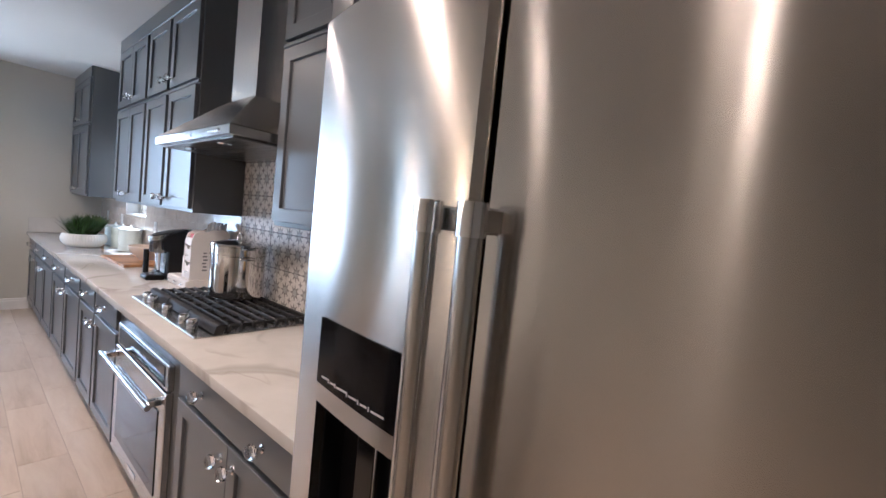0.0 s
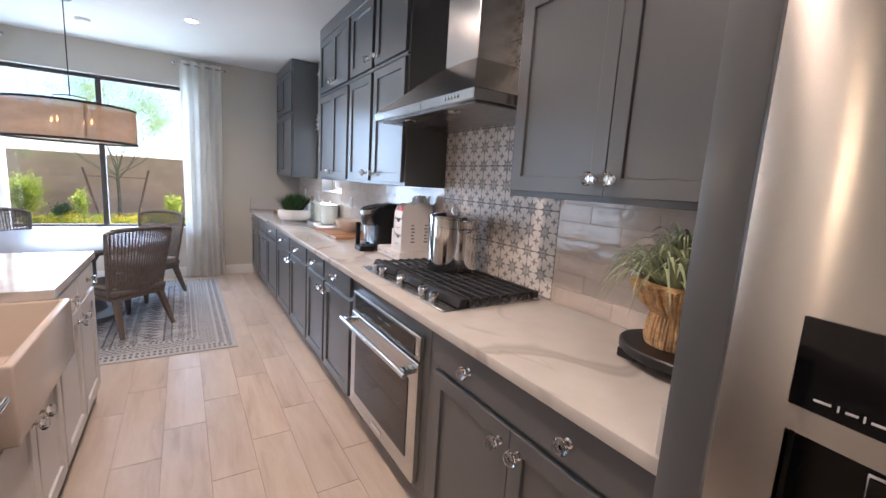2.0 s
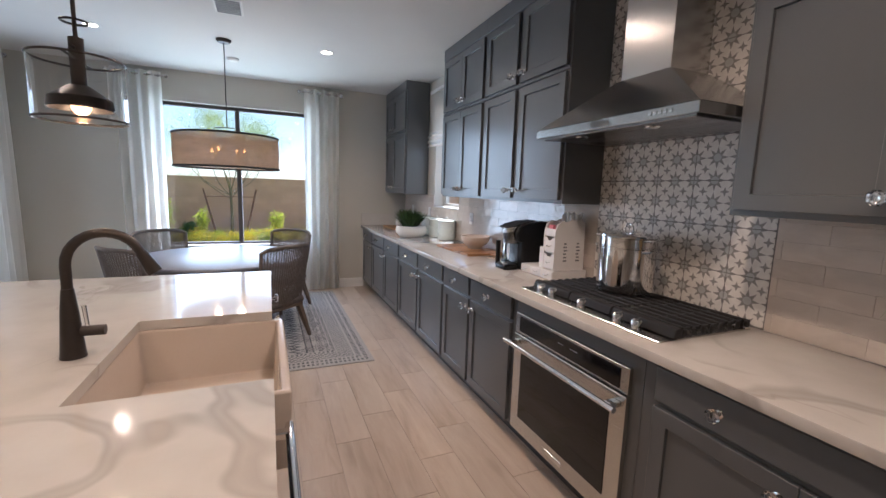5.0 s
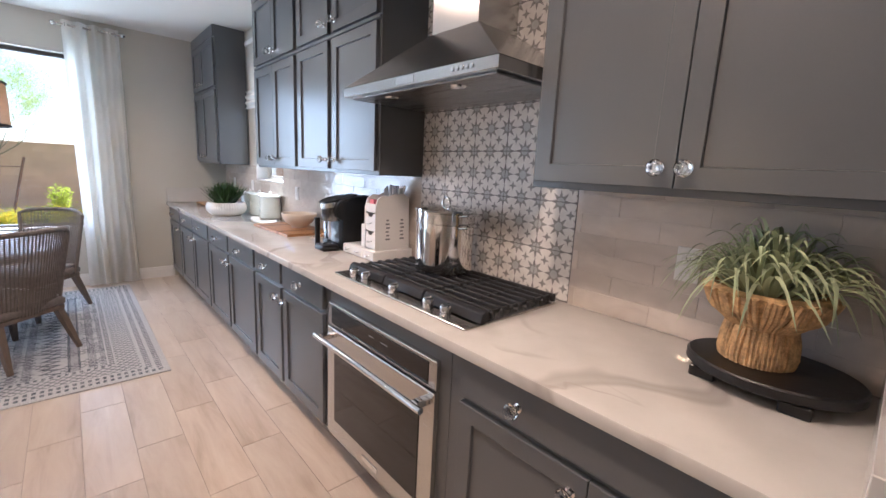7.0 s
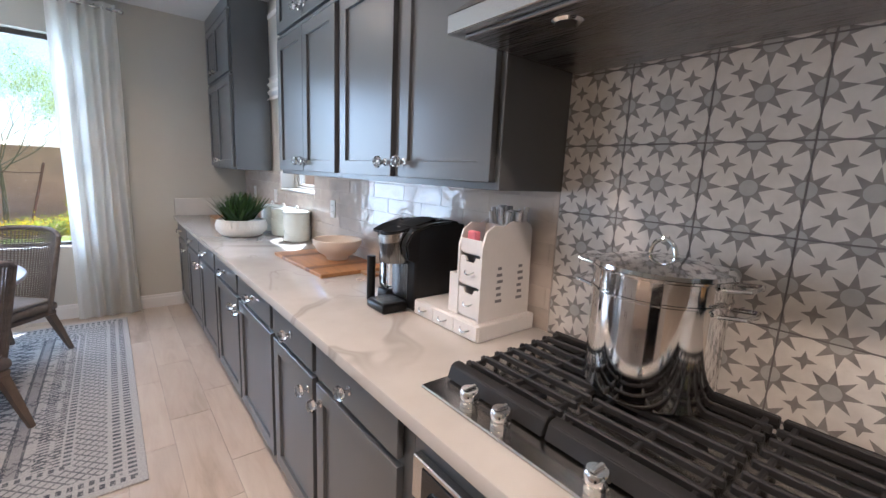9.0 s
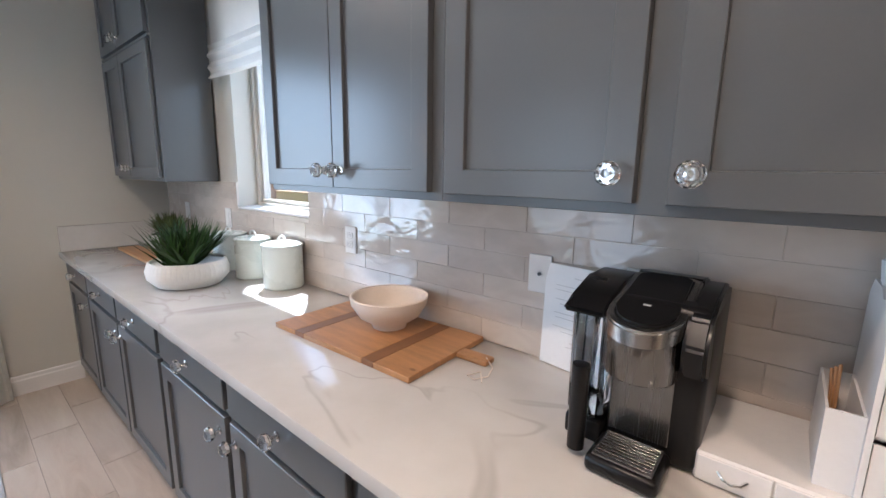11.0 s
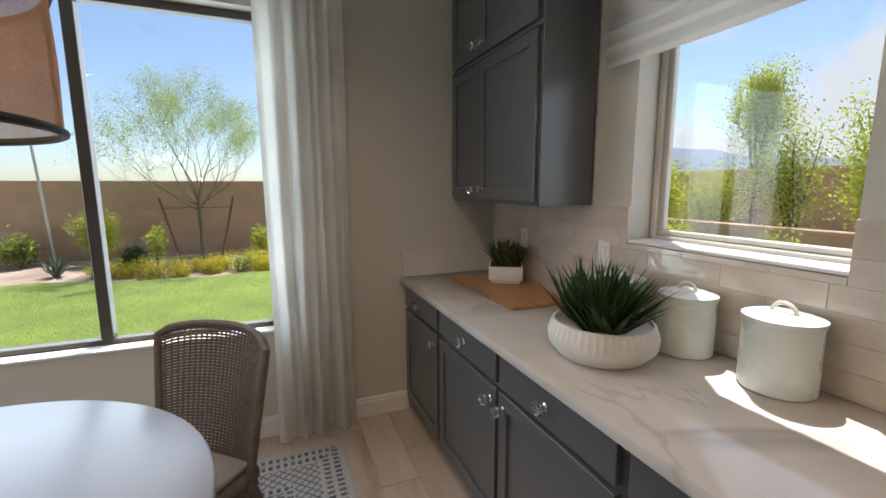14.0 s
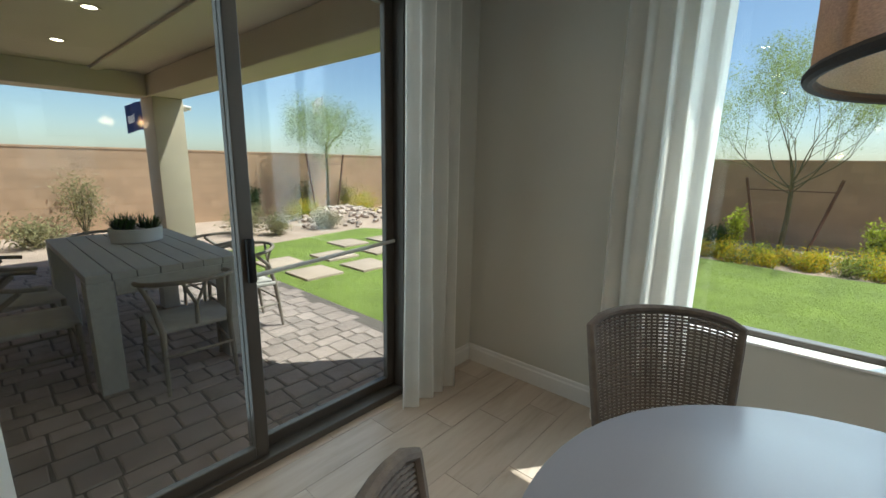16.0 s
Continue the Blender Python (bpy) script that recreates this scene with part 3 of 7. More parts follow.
# ---- the room ----
XW, XE, YN, YS, ZC = -7.06, 3.2, 1.374, -3.125, 2.79


def wall(name, label, boxes, mat=None):
    bm = B()
    for b in boxes:
        box(bm, *b)
    return solo(name, bm, mat or PAINT, label, "wall", kind="structure", smooth=False)


wall("wall_north", "pale greige painted kitchen wall with a window", [
    (XW - 0.2, -5.86, YN, YN + 0.2, -0.1, ZC), (-5.105, XE + 0.2, YN, YN + 0.2, -0.1, ZC),
    (-5.86, -5.105, YN, YN + 0.2, -0.1, 1.246), (-5.86, -5.105, YN, YN + 0.2, 2.44, ZC)])
wall("wall_west", "pale greige painted wall with a wide window", [
    (XW - 0.2, XW, YS - 0.12, -1.80, -0.1, ZC), (XW - 0.2, XW, -0.02, YN, -0.1, ZC),
    (XW - 0.2, XW, -1.80, -0.02, -0.1, 0.645), (XW - 0.2, XW, -1.80, -0.02, 2.43, ZC)])
wall("wall_south", "pale greige painted wall with a sliding glass door", [
    (XW, -6.42, YS - 0.12, YS, -0.1, ZC), (-4.50, XE + 0.2, YS - 0.2, YS, -0.1, ZC), (-6.42, -4.50, YS - 0.2, YS, 2.42, ZC)])
wall("wall_east", "plain pale greige painted wall", [(XE, XE + 0.2, YS, YN, -0.1, ZC)])
bm = B()
box(bm, XW - 0.2, XE + 0.2, YS - 0.2, YN + 0.2, ZC, ZC + 0.2)
solo("ceiling", bm, CEIL, "flat white painted ceiling", "ceiling", kind="structure", smooth=False)
bm = B()
box(bm, XW, XE, YS - 0.2, YN, -0.1, -0.004)
floor = solo("floor", bm, GROUT, "light wood-look plank tile floor with thin grout lines", "floor", kind="structure", smooth=False)

# baseboards with a stepped top
def baseboard(x0, x1, y0, y1, along):
    bm = B()
    prof = [(0, 0), (0.014, 0), (0.014, 0.095), (0.009, 0.105), (0.009, 0.122), (0.004, 0.13), (0, 0.13)]
    ends = []
    for k in (0, 1):
        ring = []
        for d, z in prof:
            if along == "y":
                ring.append(bm.verts.new((x0 + d, (y0, y1)[k], z)))
            else:
                ring.append(bm.verts.new(((x0, x1)[k], y0 + d, z)))
        ends.append(ring)
    for i in range(len(prof)):
        j = (i + 1) % len(prof)
        bm.faces.new((ends[0][i], ends[0][j], ends[1][j], ends[1][i]))
    bm.faces.new(ends[0])
    bm.faces.new(ends[1][::-1])
    solo("baseboard", bm, TRIM, "white stepped baseboard along the wall", "baseboard", kind="structure", smooth=False)


baseboard(XW, XW, YS, 0.73, "y")
baseboard(XW + 0.014, -6.44, YS, YS, "x")
baseboard(-4.48, XE, YS, YS, "x")

# ---- windows and the sliding door ----
def frame_ring(bm, axis, at, depth, a0, a1, z0, z1, w, mat=0):
    """Four bars round an opening in a wall across axis."""
    for p, q, r, s in ((a0, a0 + w, z0, z1), (a1 - w, a1, z0, z1), (a0 + w, a1 - w, z0, z0 + w), (a0 + w, a1 - w, z1 - w, z1)):
        if axis == "x":
            box(bm, at, at + depth, p, q, r, s, 0.004, 1, mat)
        else:
            box(bm, p, q, at, at + depth, r, s, 0.004, 1, mat)
    return bm


win = thing("window_1", "wide two-pane window with a dark bronze frame", "window", (-7.16, -0.9, 0.645), kind="structure")
part("window_frame", frame_ring(B(), "x", -7.20, 0.06, -1.797, -0.023, 0.648, 2.427, 0.042), WINDOW_FRAME, win)
bm = B()
box(bm, -7.205, -7.135, -0.93, -0.875, 0.692, 2.383, 0.004)
part("mullion", bm, WINDOW_FRAME, win)
for y0, y1 in ((-1.755, -0.93), (-0.875, -0.065)):
    bm = B()
    box(bm, -7.175, -7.170, y0, y1, 0.69, 2.385)
    part("pane", bm, PANE, win).visible_shadow = False
bm = B()
box(bm, -7.14, -7.045, -1.797, -0.023, 0.648, 0.662, 0.003)
part("window_sill", bm, TRIM, win, "white painted sill")

win = thing("window_2", "narrow kitchen window with a tan frame above the counter", "window", (-5.48, 1.48, 1.246), kind="structure")
part("window_frame", frame_ring(B(), "y", 1.485, 0.06, -5.857, -5.108, 1.249, 2.437, 0.03), VINYL, win)
bm = B()
box(bm, -5.826, -5.139, 1.500, 1.530, 1.2795, 1.302, 0.004)
box(bm, -5.826, -5.802, 1.500, 1.530, 1.3022, 2.40, 0.004)
part("sash", bm, VINYL, win)
bm = B()
box(bm, -5.805, -5.14, 1.512, 1.517, 1.295, 2.40)
part("pane", bm, PANE, win).visible_shadow = False
bm = B()
box(bm, -5.857, -5.108, 1.362, 1.485, 1.248, 1.262, 0.003)
part("window_sill", bm, TRIM, win, "white painted sill")

door = thing("door_1", "closed sliding glass door with a dark bronze frame", "door", (-5.46, -3.245, 0), kind="structure")
part("door_frame", frame_ring(B(), "y", -3.245, 0.12, -6.417, -4.503, 0.0, 2.417, 0.045), WINDOW_FRAME, door)
for x0, x1, y in ((-6.372, -5.435, -3.25), (-5.495, -4.548, -3.20)):
    leafp = part("sliding_panel", frame_ring(B(), "y", y, 0.04, x0, x1, 0.045, 2.372, 0.062), WINDOW_FRAME, door)
    bm = B()
    box(bm, x0 + 0.06, x1 - 0.06, y + 0.017, y + 0.023, 0.105, 2.312)
    part("pane", bm, PANE, leafp).visible_shadow = False
bm = B()
tube(bm, [(-6.36, -3.195, 1.0), (-5.50, -3.185, 0.95)], 0.011, 8)
part("security_bar", bm, POLE, door, "thin pale metal bar across the panel")
bm = B()
box(bm, -5.487, -5.45, -3.158, -3.135, 0.93, 1.13, 0.006, 2)
part("door_handle", bm, BLACK, door, "black pull handle")


# ---- curtains on rods ----
def curtain(along, fixed, a0, a1, z0, z1, folds, seed):
    rnd = random.Random(seed)
    ph = [rnd.uniform(-0.5, 0.5) for _ in range(folds + 2)]
    bm = B()
    nu, nv = folds * 10, 14
    def f(u, v):
        k = u * folds
        i = int(min(k, folds - 1e-6))
        amp = 0.036 * (0.75 + 0.35 * (1 - v)) * (1 + 0.5 * ph[i])
        a = a0 + (a1 - a0) * u + 0.012 * math.sin(5 * v + 9 * u) * (1 - v)
        d = amp * math.sin(2 * math.pi * k + 0.5 * ph[i] * math.sin(3 * v)) + 0.006 * math.sin(17 * u + 4 * v)
        z = z0 + (z1 - z0) * v + 0.006 * math.sin(2 * math.pi * k) * (1 - v)
        return (fixed + d, a, z) if along == "y" else (a, fixed + d, z)
    grid_sheet(bm, nu, nv, f)
    bmesh.ops.solidify(bm, geom=bm.faces[:], thickness=0.003)
    return bm


def curtain_rod(name_at, along, fixed, a0, a1, z, spans):
    rod = thing("curtain_rod", "short brushed metal curtain rod with round finials", "curtain rod", name_at)
    e = lambda a: (fixed, a, z) if along == "y" else (a, fixed, z)
    bm = B()
    tube(bm, [e(a0), e(a1)], 0.011, 12)
    part("rod", bm, STEEL_H, rod)
    for a in (a0, a1):
        bm = B()
        bmesh.ops.create_uvsphere(bm, u_segments=14, v_segments=10, radius=0.024, matrix=Matrix.Translation(e(a)))
        part("finial", bm, STEEL_H, rod)
    for a in (a0 + 0.06, a1 - 0.06):
        bm = B()
        p = e(a)
        q = (XW + 0.002, a, z) if along == "y" else (a, YS + 0.002, z)
        tube(bm, [p, q], 0.007, 8)
        part("bracket", bm, STEEL_H, rod)
    for i, (s0, s1, folds) in enumerate(spans):
        c = thing("curtain", "floor-length white linen curtain hanging in soft folds", "curtain", (e(s0)[0], e(s0)[1], 0.02), "curtains")
        part("panel", curtain(along, fixed, s0, s1, 0.012, z + 0.045, folds, i + int(abs(a0) * 7)), LINEN, c)
        for k in range(2 * folds):
            a = s0 + (s1 - s0) * (k + 0.5) / (2 * folds)
            bm = B()
            p = Vector(e(a))
            ax = Vector((0, 1, 0)) if along == "y" else Vector((1, 0, 0))
            ring = [p + 0.021 * (math.cos(t) * Vector((0, 0, 1)) + math.sin(t) * ax.cross(Vector((0, 0, 1)))) for t in [2 * math.pi * j / 12 for j in range(13)]]
            tube(bm, ring, 0.004, 6, cap=False)
            part("grommet", bm, STEEL_H, c)


curtain_rod((-6.95, -1.9, 2.68), "y", -6.95, -2.175, -1.635, 2.68, [(-2.13, -1.68, 4)])
curtain_rod((-6.95, 0.1, 2.68), "y", -6.95, -0.15, 0.395, 2.68, [(-0.09, 0.36, 4)])
curtain_rod((-6.45, -2.97, 2.66), "x", -2.97, -6.73, -6.18, 2.66, [(-6.68, -6.24, 4)])
curtain_rod((-4.4, -2.97, 2.66), "x", -2.97, -4.72, -4.09, 2.66, [(-4.66, -4.15, 4)])

# ---- cabinet parts ----
def slab_front(x0, x1, z0, z1, yf):
    return box(B(), x0, x1, yf, yf + 0.019, z0, z1, 0.0025, 1)


def recessed(bm, x0, x1, z0, z1, yf, yb, inset, depth, bev=0.0016):
    """One body whose front, facing -y, has a sunk panel."""
    def rect(i, y):
        return [bm.verts.new(p) for p in ((x0 + i, y, z0 + i), (x1 - i, y, z0 + i), (x1 - i, y, z1 - i), (x0 + i, y, z1 - i))]
    R = [rect(0, yb), rect(0, yf), rect(inset, yf), rect(inset + 0.001, yf + depth)]
    for p, q in zip(R, R[1:]):
        for i in range(4):
            bm.faces.new((p[i], p[(i + 1) % 4], q[(i + 1) % 4], q[i]))
    bm.faces.new(R[0][::-1])
    bm.faces.new(R[3])
    if bev:
        bmesh.ops.bevel(bm, geom=[e for e in bm.edges if abs(e.verts[0].co.y - yf) < 1e-6 and abs(e.verts[1].co.y - yf) < 1e-6 and len({round(v.co.x, 5) for v in e.verts} | {round(v.co.z, 5) for v in e.verts}) == 3], offset=bev, segments=1, affect="EDGES")
    return bm


def shaker_front(x0, x1, z0, z1, yf, rail=0.058):
    """A framed door front facing -y with a recessed panel."""
    return recessed(B(), x0, x1, z0, z1, yf, yf + 0.02, rail, 0.011)


def knob_mesh():
    bm = B()
    turn = Matrix.Rotation(radians(90), 4, "X")
    lathe(bm, [(0, 0), (0.014, 0), (0.014, 0.003), (0.008, 0.006), (0.0065, 0.015), (0.010, 0.019), (0, 0.019)], seg=20, mat=0, m=turn)
    lathe(bm, [(0, 0.0185), (0.010, 0.0185), (0.016, 0.022), (0.0235, 0.030), (0.0235, 0.036), (0.018, 0.045), (0.008, 0.0465), (0, 0.044)], seg=10, mat=1, m=turn)
    return mesh_of(bm, "knob", [CHROME, GLASS], smooth=False)


KNOB = knob_mesh()


def base_cabinet(label, x0, x1, drawers, doors, group="grey base cabinets"):
    """drawers: (x0, x1, [knob x]); doors: (x0, x1, knob x)."""
    c = thing("base_cabinet", label, "cabinet", ((x0 + x1) / 2, 1.0, 0), group)
    bm = B()
    box(bm, x0 + 0.0005, x1 - 0.0005, 0.737, 1.362, 0.10, 0.876, 0.0015)
    part("body", bm, CAB, c)
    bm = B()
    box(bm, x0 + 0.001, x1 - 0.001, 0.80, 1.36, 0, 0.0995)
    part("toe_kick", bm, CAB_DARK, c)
    for a, b, ks in drawers:
        d = part("drawer_front", slab_front(a, b, 0.735, 0.862, 0.715), CAB, c)
        for k in ks:
            put("knob", KNOB, d, (k, 0.715, 0.80), label="clear faceted glass knob")
    for a, b, k in doors:
        d = part("door", shaker_front(a, b, 0.112, 0.712, 0.715), CAB, c)
        put("knob", KNOB, d, (k, 0.715, 0.655), label="clear faceted glass knob")
    return c


def upper_cabinet(label, x0, x1, doors, group="grey wall cabinets", z0=1.40, yb=1.36):
    """doors: (x0, x1, knob x) for both the tall and the short row."""
    c = thing("wall_cabinet", label, "cabinet", ((x0 + x1) / 2, 1.2, z0), group)
    bm = B()
    box(bm, x0, x1, 1.067, yb, z0, ZC - 0.003, 0.0015)
    part("body", bm, CAB, c)
    bm = B()
    box(bm, x0 - 0.002, x1 + 0.002, 1.052, 1.0665, 2.172, 2.19, 0.003)
    part("ledge", bm, CAB, c)
    bm = B()
    box(bm, x0 - 0.002, x1 + 0.002, 1.047, 1.0665, 2.675, ZC - 0.004, 0.003)
    part("fascia", bm, CAB, c)
    for a, b, k in doors:
        d = part("door", shaker_front(a, b, z0 + 0.022, 2.163, 1.045), CAB, c)
        put("knob", KNOB, d, (k, 1.045, z0 + 0.075), label="clear faceted glass knob")
        d = part("small_door", shaker_front(a, b, 2.20, 2.665, 1.045), CAB, c)
        put("knob", KNOB, d, (k, 1.045, 2.255), label="clear faceted glass knob")
    return c


base_cabinet("narrow charcoal-grey base cabinet with one drawer and door at the wall", -7.045, -6.44,
             [(-7.03, -6.467, [-6.75])], [(-7.03, -6.467, -6.51)])
base_cabinet("charcoal-grey base cabinet with two drawers over two shaker doors", -6.44, -5.205,
             [(-6.435, -5.838, [-6.13]), (-5.812, -5.225, [-5.52])], [(-6.435, -5.838, -5.875), (-5.812, -5.225, -5.775)])
base_cabinet("charcoal-grey base cabinet with two drawers over two shaker doors", -5.205, -3.965,
             [(-5.185, -4.60, [-4.89]), (-4.565, -3.985, [-4.27])], [(-5.185, -4.60, -4.64), (-4.565, -3.985, -4.53)])
base_cabinet("charcoal-grey base cabinet with two drawers over two shaker doors", -3.965, -2.90,
             [(-3.945, -3.50, [-3.72]), (-3.465, -2.945, [-3.21])], [(-3.945, -3.50, -3.54), (-3.465, -2.945, -3.425)])
base_cabinet("charcoal-grey base cabinet with one wide drawer over two shaker doors", -2.03, -1.047,
             [(-1.965, -1.06, [-1.735, -1.295])], [(-1.965, -1.5115, -1.553), (-1.5085, -1.06, -1.467)])

upper_cabinet("tall charcoal-grey wall cabinet in the corner by the window", -7.045, -6.09,
              [(-7.03, -6.655, -6.70), (-6.652, -6.112, -6.605)])
upper_cabinet("tall charcoal-grey wall cabinet with paired shaker doors", -4.875, -4.02,
              [(-4.862, -4.4585, -4.497), (-4.4555, -4.055, -4.417)])
upper_cabinet("tall charcoal-grey wall cabinet beside the range hood", -4.02, -3.0,
              [(-3.998, -3.553, -3.59), (-3.498, -3.02, -3.46)])
upper_cabinet("tall charcoal-grey wall cabinet between hood and fridge", -2.01, -1.047,
              [(-1.99, -1.5385, -1.578), (-1.5355, -1.06, -1.507)])

# tall end panel beside the fridge and the cabinet over it
bm = B()
ep = thing("end_panel", "full-height charcoal-grey panel beside the fridge", "panel", (-1.0, 1.0, 0))
box(bm, -1.046, -0.970, 0.684, 1.36, 0.0, ZC - 0.003, 0.002)
part("panel", bm, CAB, ep)
bm = B()
box(bm, -1.047, -0.969, 0.664, 0.6835, 0.0, ZC - 0.003, 0.003, 2)
part("front_stile", bm, CAB, ep)
oc = thing("wall_cabinet", "charcoal-grey cabinet above the fridge", "cabinet", (-0.5, 1.0, 1.86), "grey wall cabinets")
bm = B()
box(bm, -0.968, 0.0, 0.74, 1.36, 1.865, ZC - 0.003, 0.002)
part("body", bm, CAB, oc)
for a, b, k in ((-0.96, -0.49, -0.53), (-0.48, -0.01, -0.44)):
    d = part("door", shaker_front(a, b, 1.885, 2.66, 0.718), CAB, oc)
    put("knob", KNOB, d, (k, 0.718, 1.945))

# ---- worktop with splash-backs ----
top = thing("worktop", "white quartz worktop with soft grey veins", "worktop", (-4, 1.0, 0.877))
bm = B()
box(bm, -7.056, -1.048, 0.688, 1.365, 0.8775, 0.915, 0.003, 2)
part("slab", bm, QUARTZ, top)
bm = B()
box(bm, -7.056, -7.036, 0.70, 1.365, 0.916, 1.085, 0.002)
part("side_splash", bm, QUARTZ, top)
bm = B()
box(bm, -1.074, -1.048, 0.70, 1.355, 0.916, 1.02, 0.002)
part("side_splash", bm, QUARTZ, top)

# ---- range hood ----
hood = thing("range_hood", "brushed steel pyramid range hood with a square chimney", "range hood", (-2.515, 1.1, 1.757))
bm = B()
HX0, HX1, HY0, HY1 = -2.998, -2.022, 0.855, 1.356
box(bm, HX0, HX1, HY0, HY1, 1.762, 1.804, 0.002)
part("rim", bm, STEEL_H, hood)
bm = B()
lo = [bm.verts.new(p) for p in ((HX0, HY0, 1.8045), (HX1, HY0, 1.8045), (HX1, HY1, 1.8045), (HX0, HY1, 1.8045))]
hi = [bm.verts.new(p) for p in ((-2.665, 1.10, 2.03), (-2.365, 1.10, 2.03), (-2.365, HY1, 2.03), (-2.665, HY1, 2.03))]
for i in range(4):
    bm.faces.new((lo[i], lo[(i + 1) % 4], hi[(i + 1) % 4], hi[i]))
bm.faces.new(lo[::-1])
bm.faces.new(hi)
part("canopy", bm, STEEL_H, hood, smooth=False)
bm = B()
box(bm, -2.657, -2.373, 1.108, HY1, 2.031, ZC - 0.002, 0.002)
part("chimney", bm, STEEL, hood)
bm = B()
box(bm, HX0 + 0.03, HX1 - 0.03, HY0 + 0.03, HY1 - 0.02, 1.753, 1.7615, 0.002)
part("filter", bm, steel("filter_steel", (0.30, 0.29, 0.28), 0.28, (3, 400, 400)), hood)
for x in (-2.30, -2.73):
    bm = B()
    lathe(bm, [(0, 1.747), (0.026, 1.747), (0.032, 1.7525), (0, 1.7525)], (x, 0.95, 0), 20)
    part("lamp", bm, CHROME, hood)
for i in range(5):
    bm = B()
    lathe(bm, [(0.007, 0), (0.007, 0.004), (0, 0.005)], seg=14, m=Matrix.Translation((-2.230 + 0.0235 * i, HY0 - 0.0005, 1.784)) @ Matrix.Rotation(radians(90), 4, "X"))
    part("button", bm, CHROME, hood)
bm = B()
box(bm, -2.566, -2.45, HY0 - 0.002, HY0 - 0.0005, 1.770, 1.796)
part("badge", bm, CHROME, hood, "blank nameplate")

# ---- built-in oven ----
oven = thing("built_in_oven", "brushed steel built-in oven with a black glass door under the cooktop", "oven", (-2.475, 0.9, 0.1))
bm = B()
box(bm, -2.899, -2.031, 0.737, 1.36, 0.10, 0.8765)
part("housing", bm, CAB, oven)
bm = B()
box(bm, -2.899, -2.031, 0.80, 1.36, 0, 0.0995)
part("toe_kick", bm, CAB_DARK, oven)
bm = B()
box(bm, -2.875, -2.08, 0.712, 0.7365, 0.69, 0.80, 0.003)
box(bm, -2.835, -2.12, 0.709, 0.7122, 0.703, 0.787, 0.001, 1, 1)
cp = part("control_panel", bm, [STEEL_H, BLACK_GLASS], oven)
bm = B()
box(bm, -2.875, -2.08, 0.706, 0.7365, 0.125, 0.683, 0.004)
od = part("oven_door", bm, STEEL_H, oven)
bm = B()
box(bm, -2.80, -2.155, 0.7025, 0.7065, 0.215, 0.59, 0.002)
part("door_glass", bm, BLACK_GLASS, od)
bm = B()
tube(bm, [(-2.88, 0.645, 0.645), (-2.075, 0.645, 0.645)], 0.0125, 16)
for x in (-2.835, -2.12):
    box(bm, x - 0.018, x + 0.018, 0.65, 0.7065, 0.632, 0.658, 0.004)
part("handle", bm, CHROME, od)
bm = B()
box(bm, -2.54, -2.42, 0.7035, 0.7062, 0.155, 0.18, 0.001)
part("badge", bm, CHROME, od, "blank nameplate")
for i in range(4):
    bm = B()
    box(bm, -2.42 + 0.012 * i - (0.12 if i > 2 else 0), -2.41 + 0.02 * i - (0.12 if i > 2 else 0), 0.7082, 0.709, 0.752, 0.756)
    part("marking", bm, INK, cp)

# ---- gas cooktop ----
ct = thing("gas_cooktop", "steel gas cooktop with black cast-iron grates and front knobs", "cooktop", (-2.48, 1.05, 0.915))
bm = B()
box(bm, -2.94, -2.02, 0.775, 1.315, 0.9155, 0.924, 0.003)
part("tray", bm, STEEL_H, ct)
def side_profile(prof, x0, x1, bev=0.006):
    """A body with one outline in the y-z plane, between two x."""
    bm = B()
    vs = [[bm.verts.new((x, y, z)) for y, z in prof] for x in (x0, x1)]
    for i in range(len(prof)):
        k = (i + 1) % len(prof)
        bm.faces.new((vs[0][i], vs[0][k], vs[1][k], vs[1][i]))
    bm.faces.new(vs[0])
    bm.faces.new(vs[1][::-1])
    bmesh.ops.bevel(bm, geom=bm.edges[:], offset=bev, segments=2, affect="EDGES")
    return bm



def grate(x0, x1, end):
    """A cast grate: bars along x tied by cross bars; at an outer end the bars turn down to the tray."""
    bm = B()
    ys = [0.915 + 0.0525 * k for k in range(8)]
    for y in ys:
        a, b = x0 + (0.016 if end < 0 else 0), x1 - (0.016 if end > 0 else 0)
        box(bm, a, b, y - 0.0055, y + 0.0055, 0.946, 0.964, 0.003)
        if end:
            e = (x0, x0 + 0.0155) if end < 0 else (x1 - 0.0155, x1)
            box(bm, *e, y - 0.008, y + 0.008, 0.930, 0.960, 0.005)
    for x in (x0 + 0.022, (x0 + x1) / 2, x1 - 0.022):
        for ya, yb in zip(ys, ys[1:]):
            box(bm, x - 0.005, x + 0.005, ya + 0.006, yb - 0.006, 0.944, 0.958, 0.002)
        box(bm, x - 0.005, x + 0.005, 0.8865, ys[0] - 0.006, 0.944, 0.958, 0.002)
    box(bm, x0, x1, ys[-1] + 0.006, ys[-1] + 0.016, 0.930, 0.962, 0.003)
    for x in (x0 + 0.03, x1 - 0.03):
        for y in (ys[0], ys[-1]):
            box(bm, x - 0.009, x + 0.009, y - 0.009, y + 0.009, 0.9245, 0.9455, 0.002)
    return bm
for x0, x1, end in ((-2.925, -2.625, -1), (-2.618, -2.342, 0), (-2.335, -2.015, 1)):
    g = part("grate", grate(x0, x1, end), IRON, ct)
    part("front_rail", side_profile([(0.846, 0.928), (0.858, 0.960), (0.868, 0.966), (0.886, 0.966), (0.886, 0.928)], x0, x1, 0.002), IRON, g)
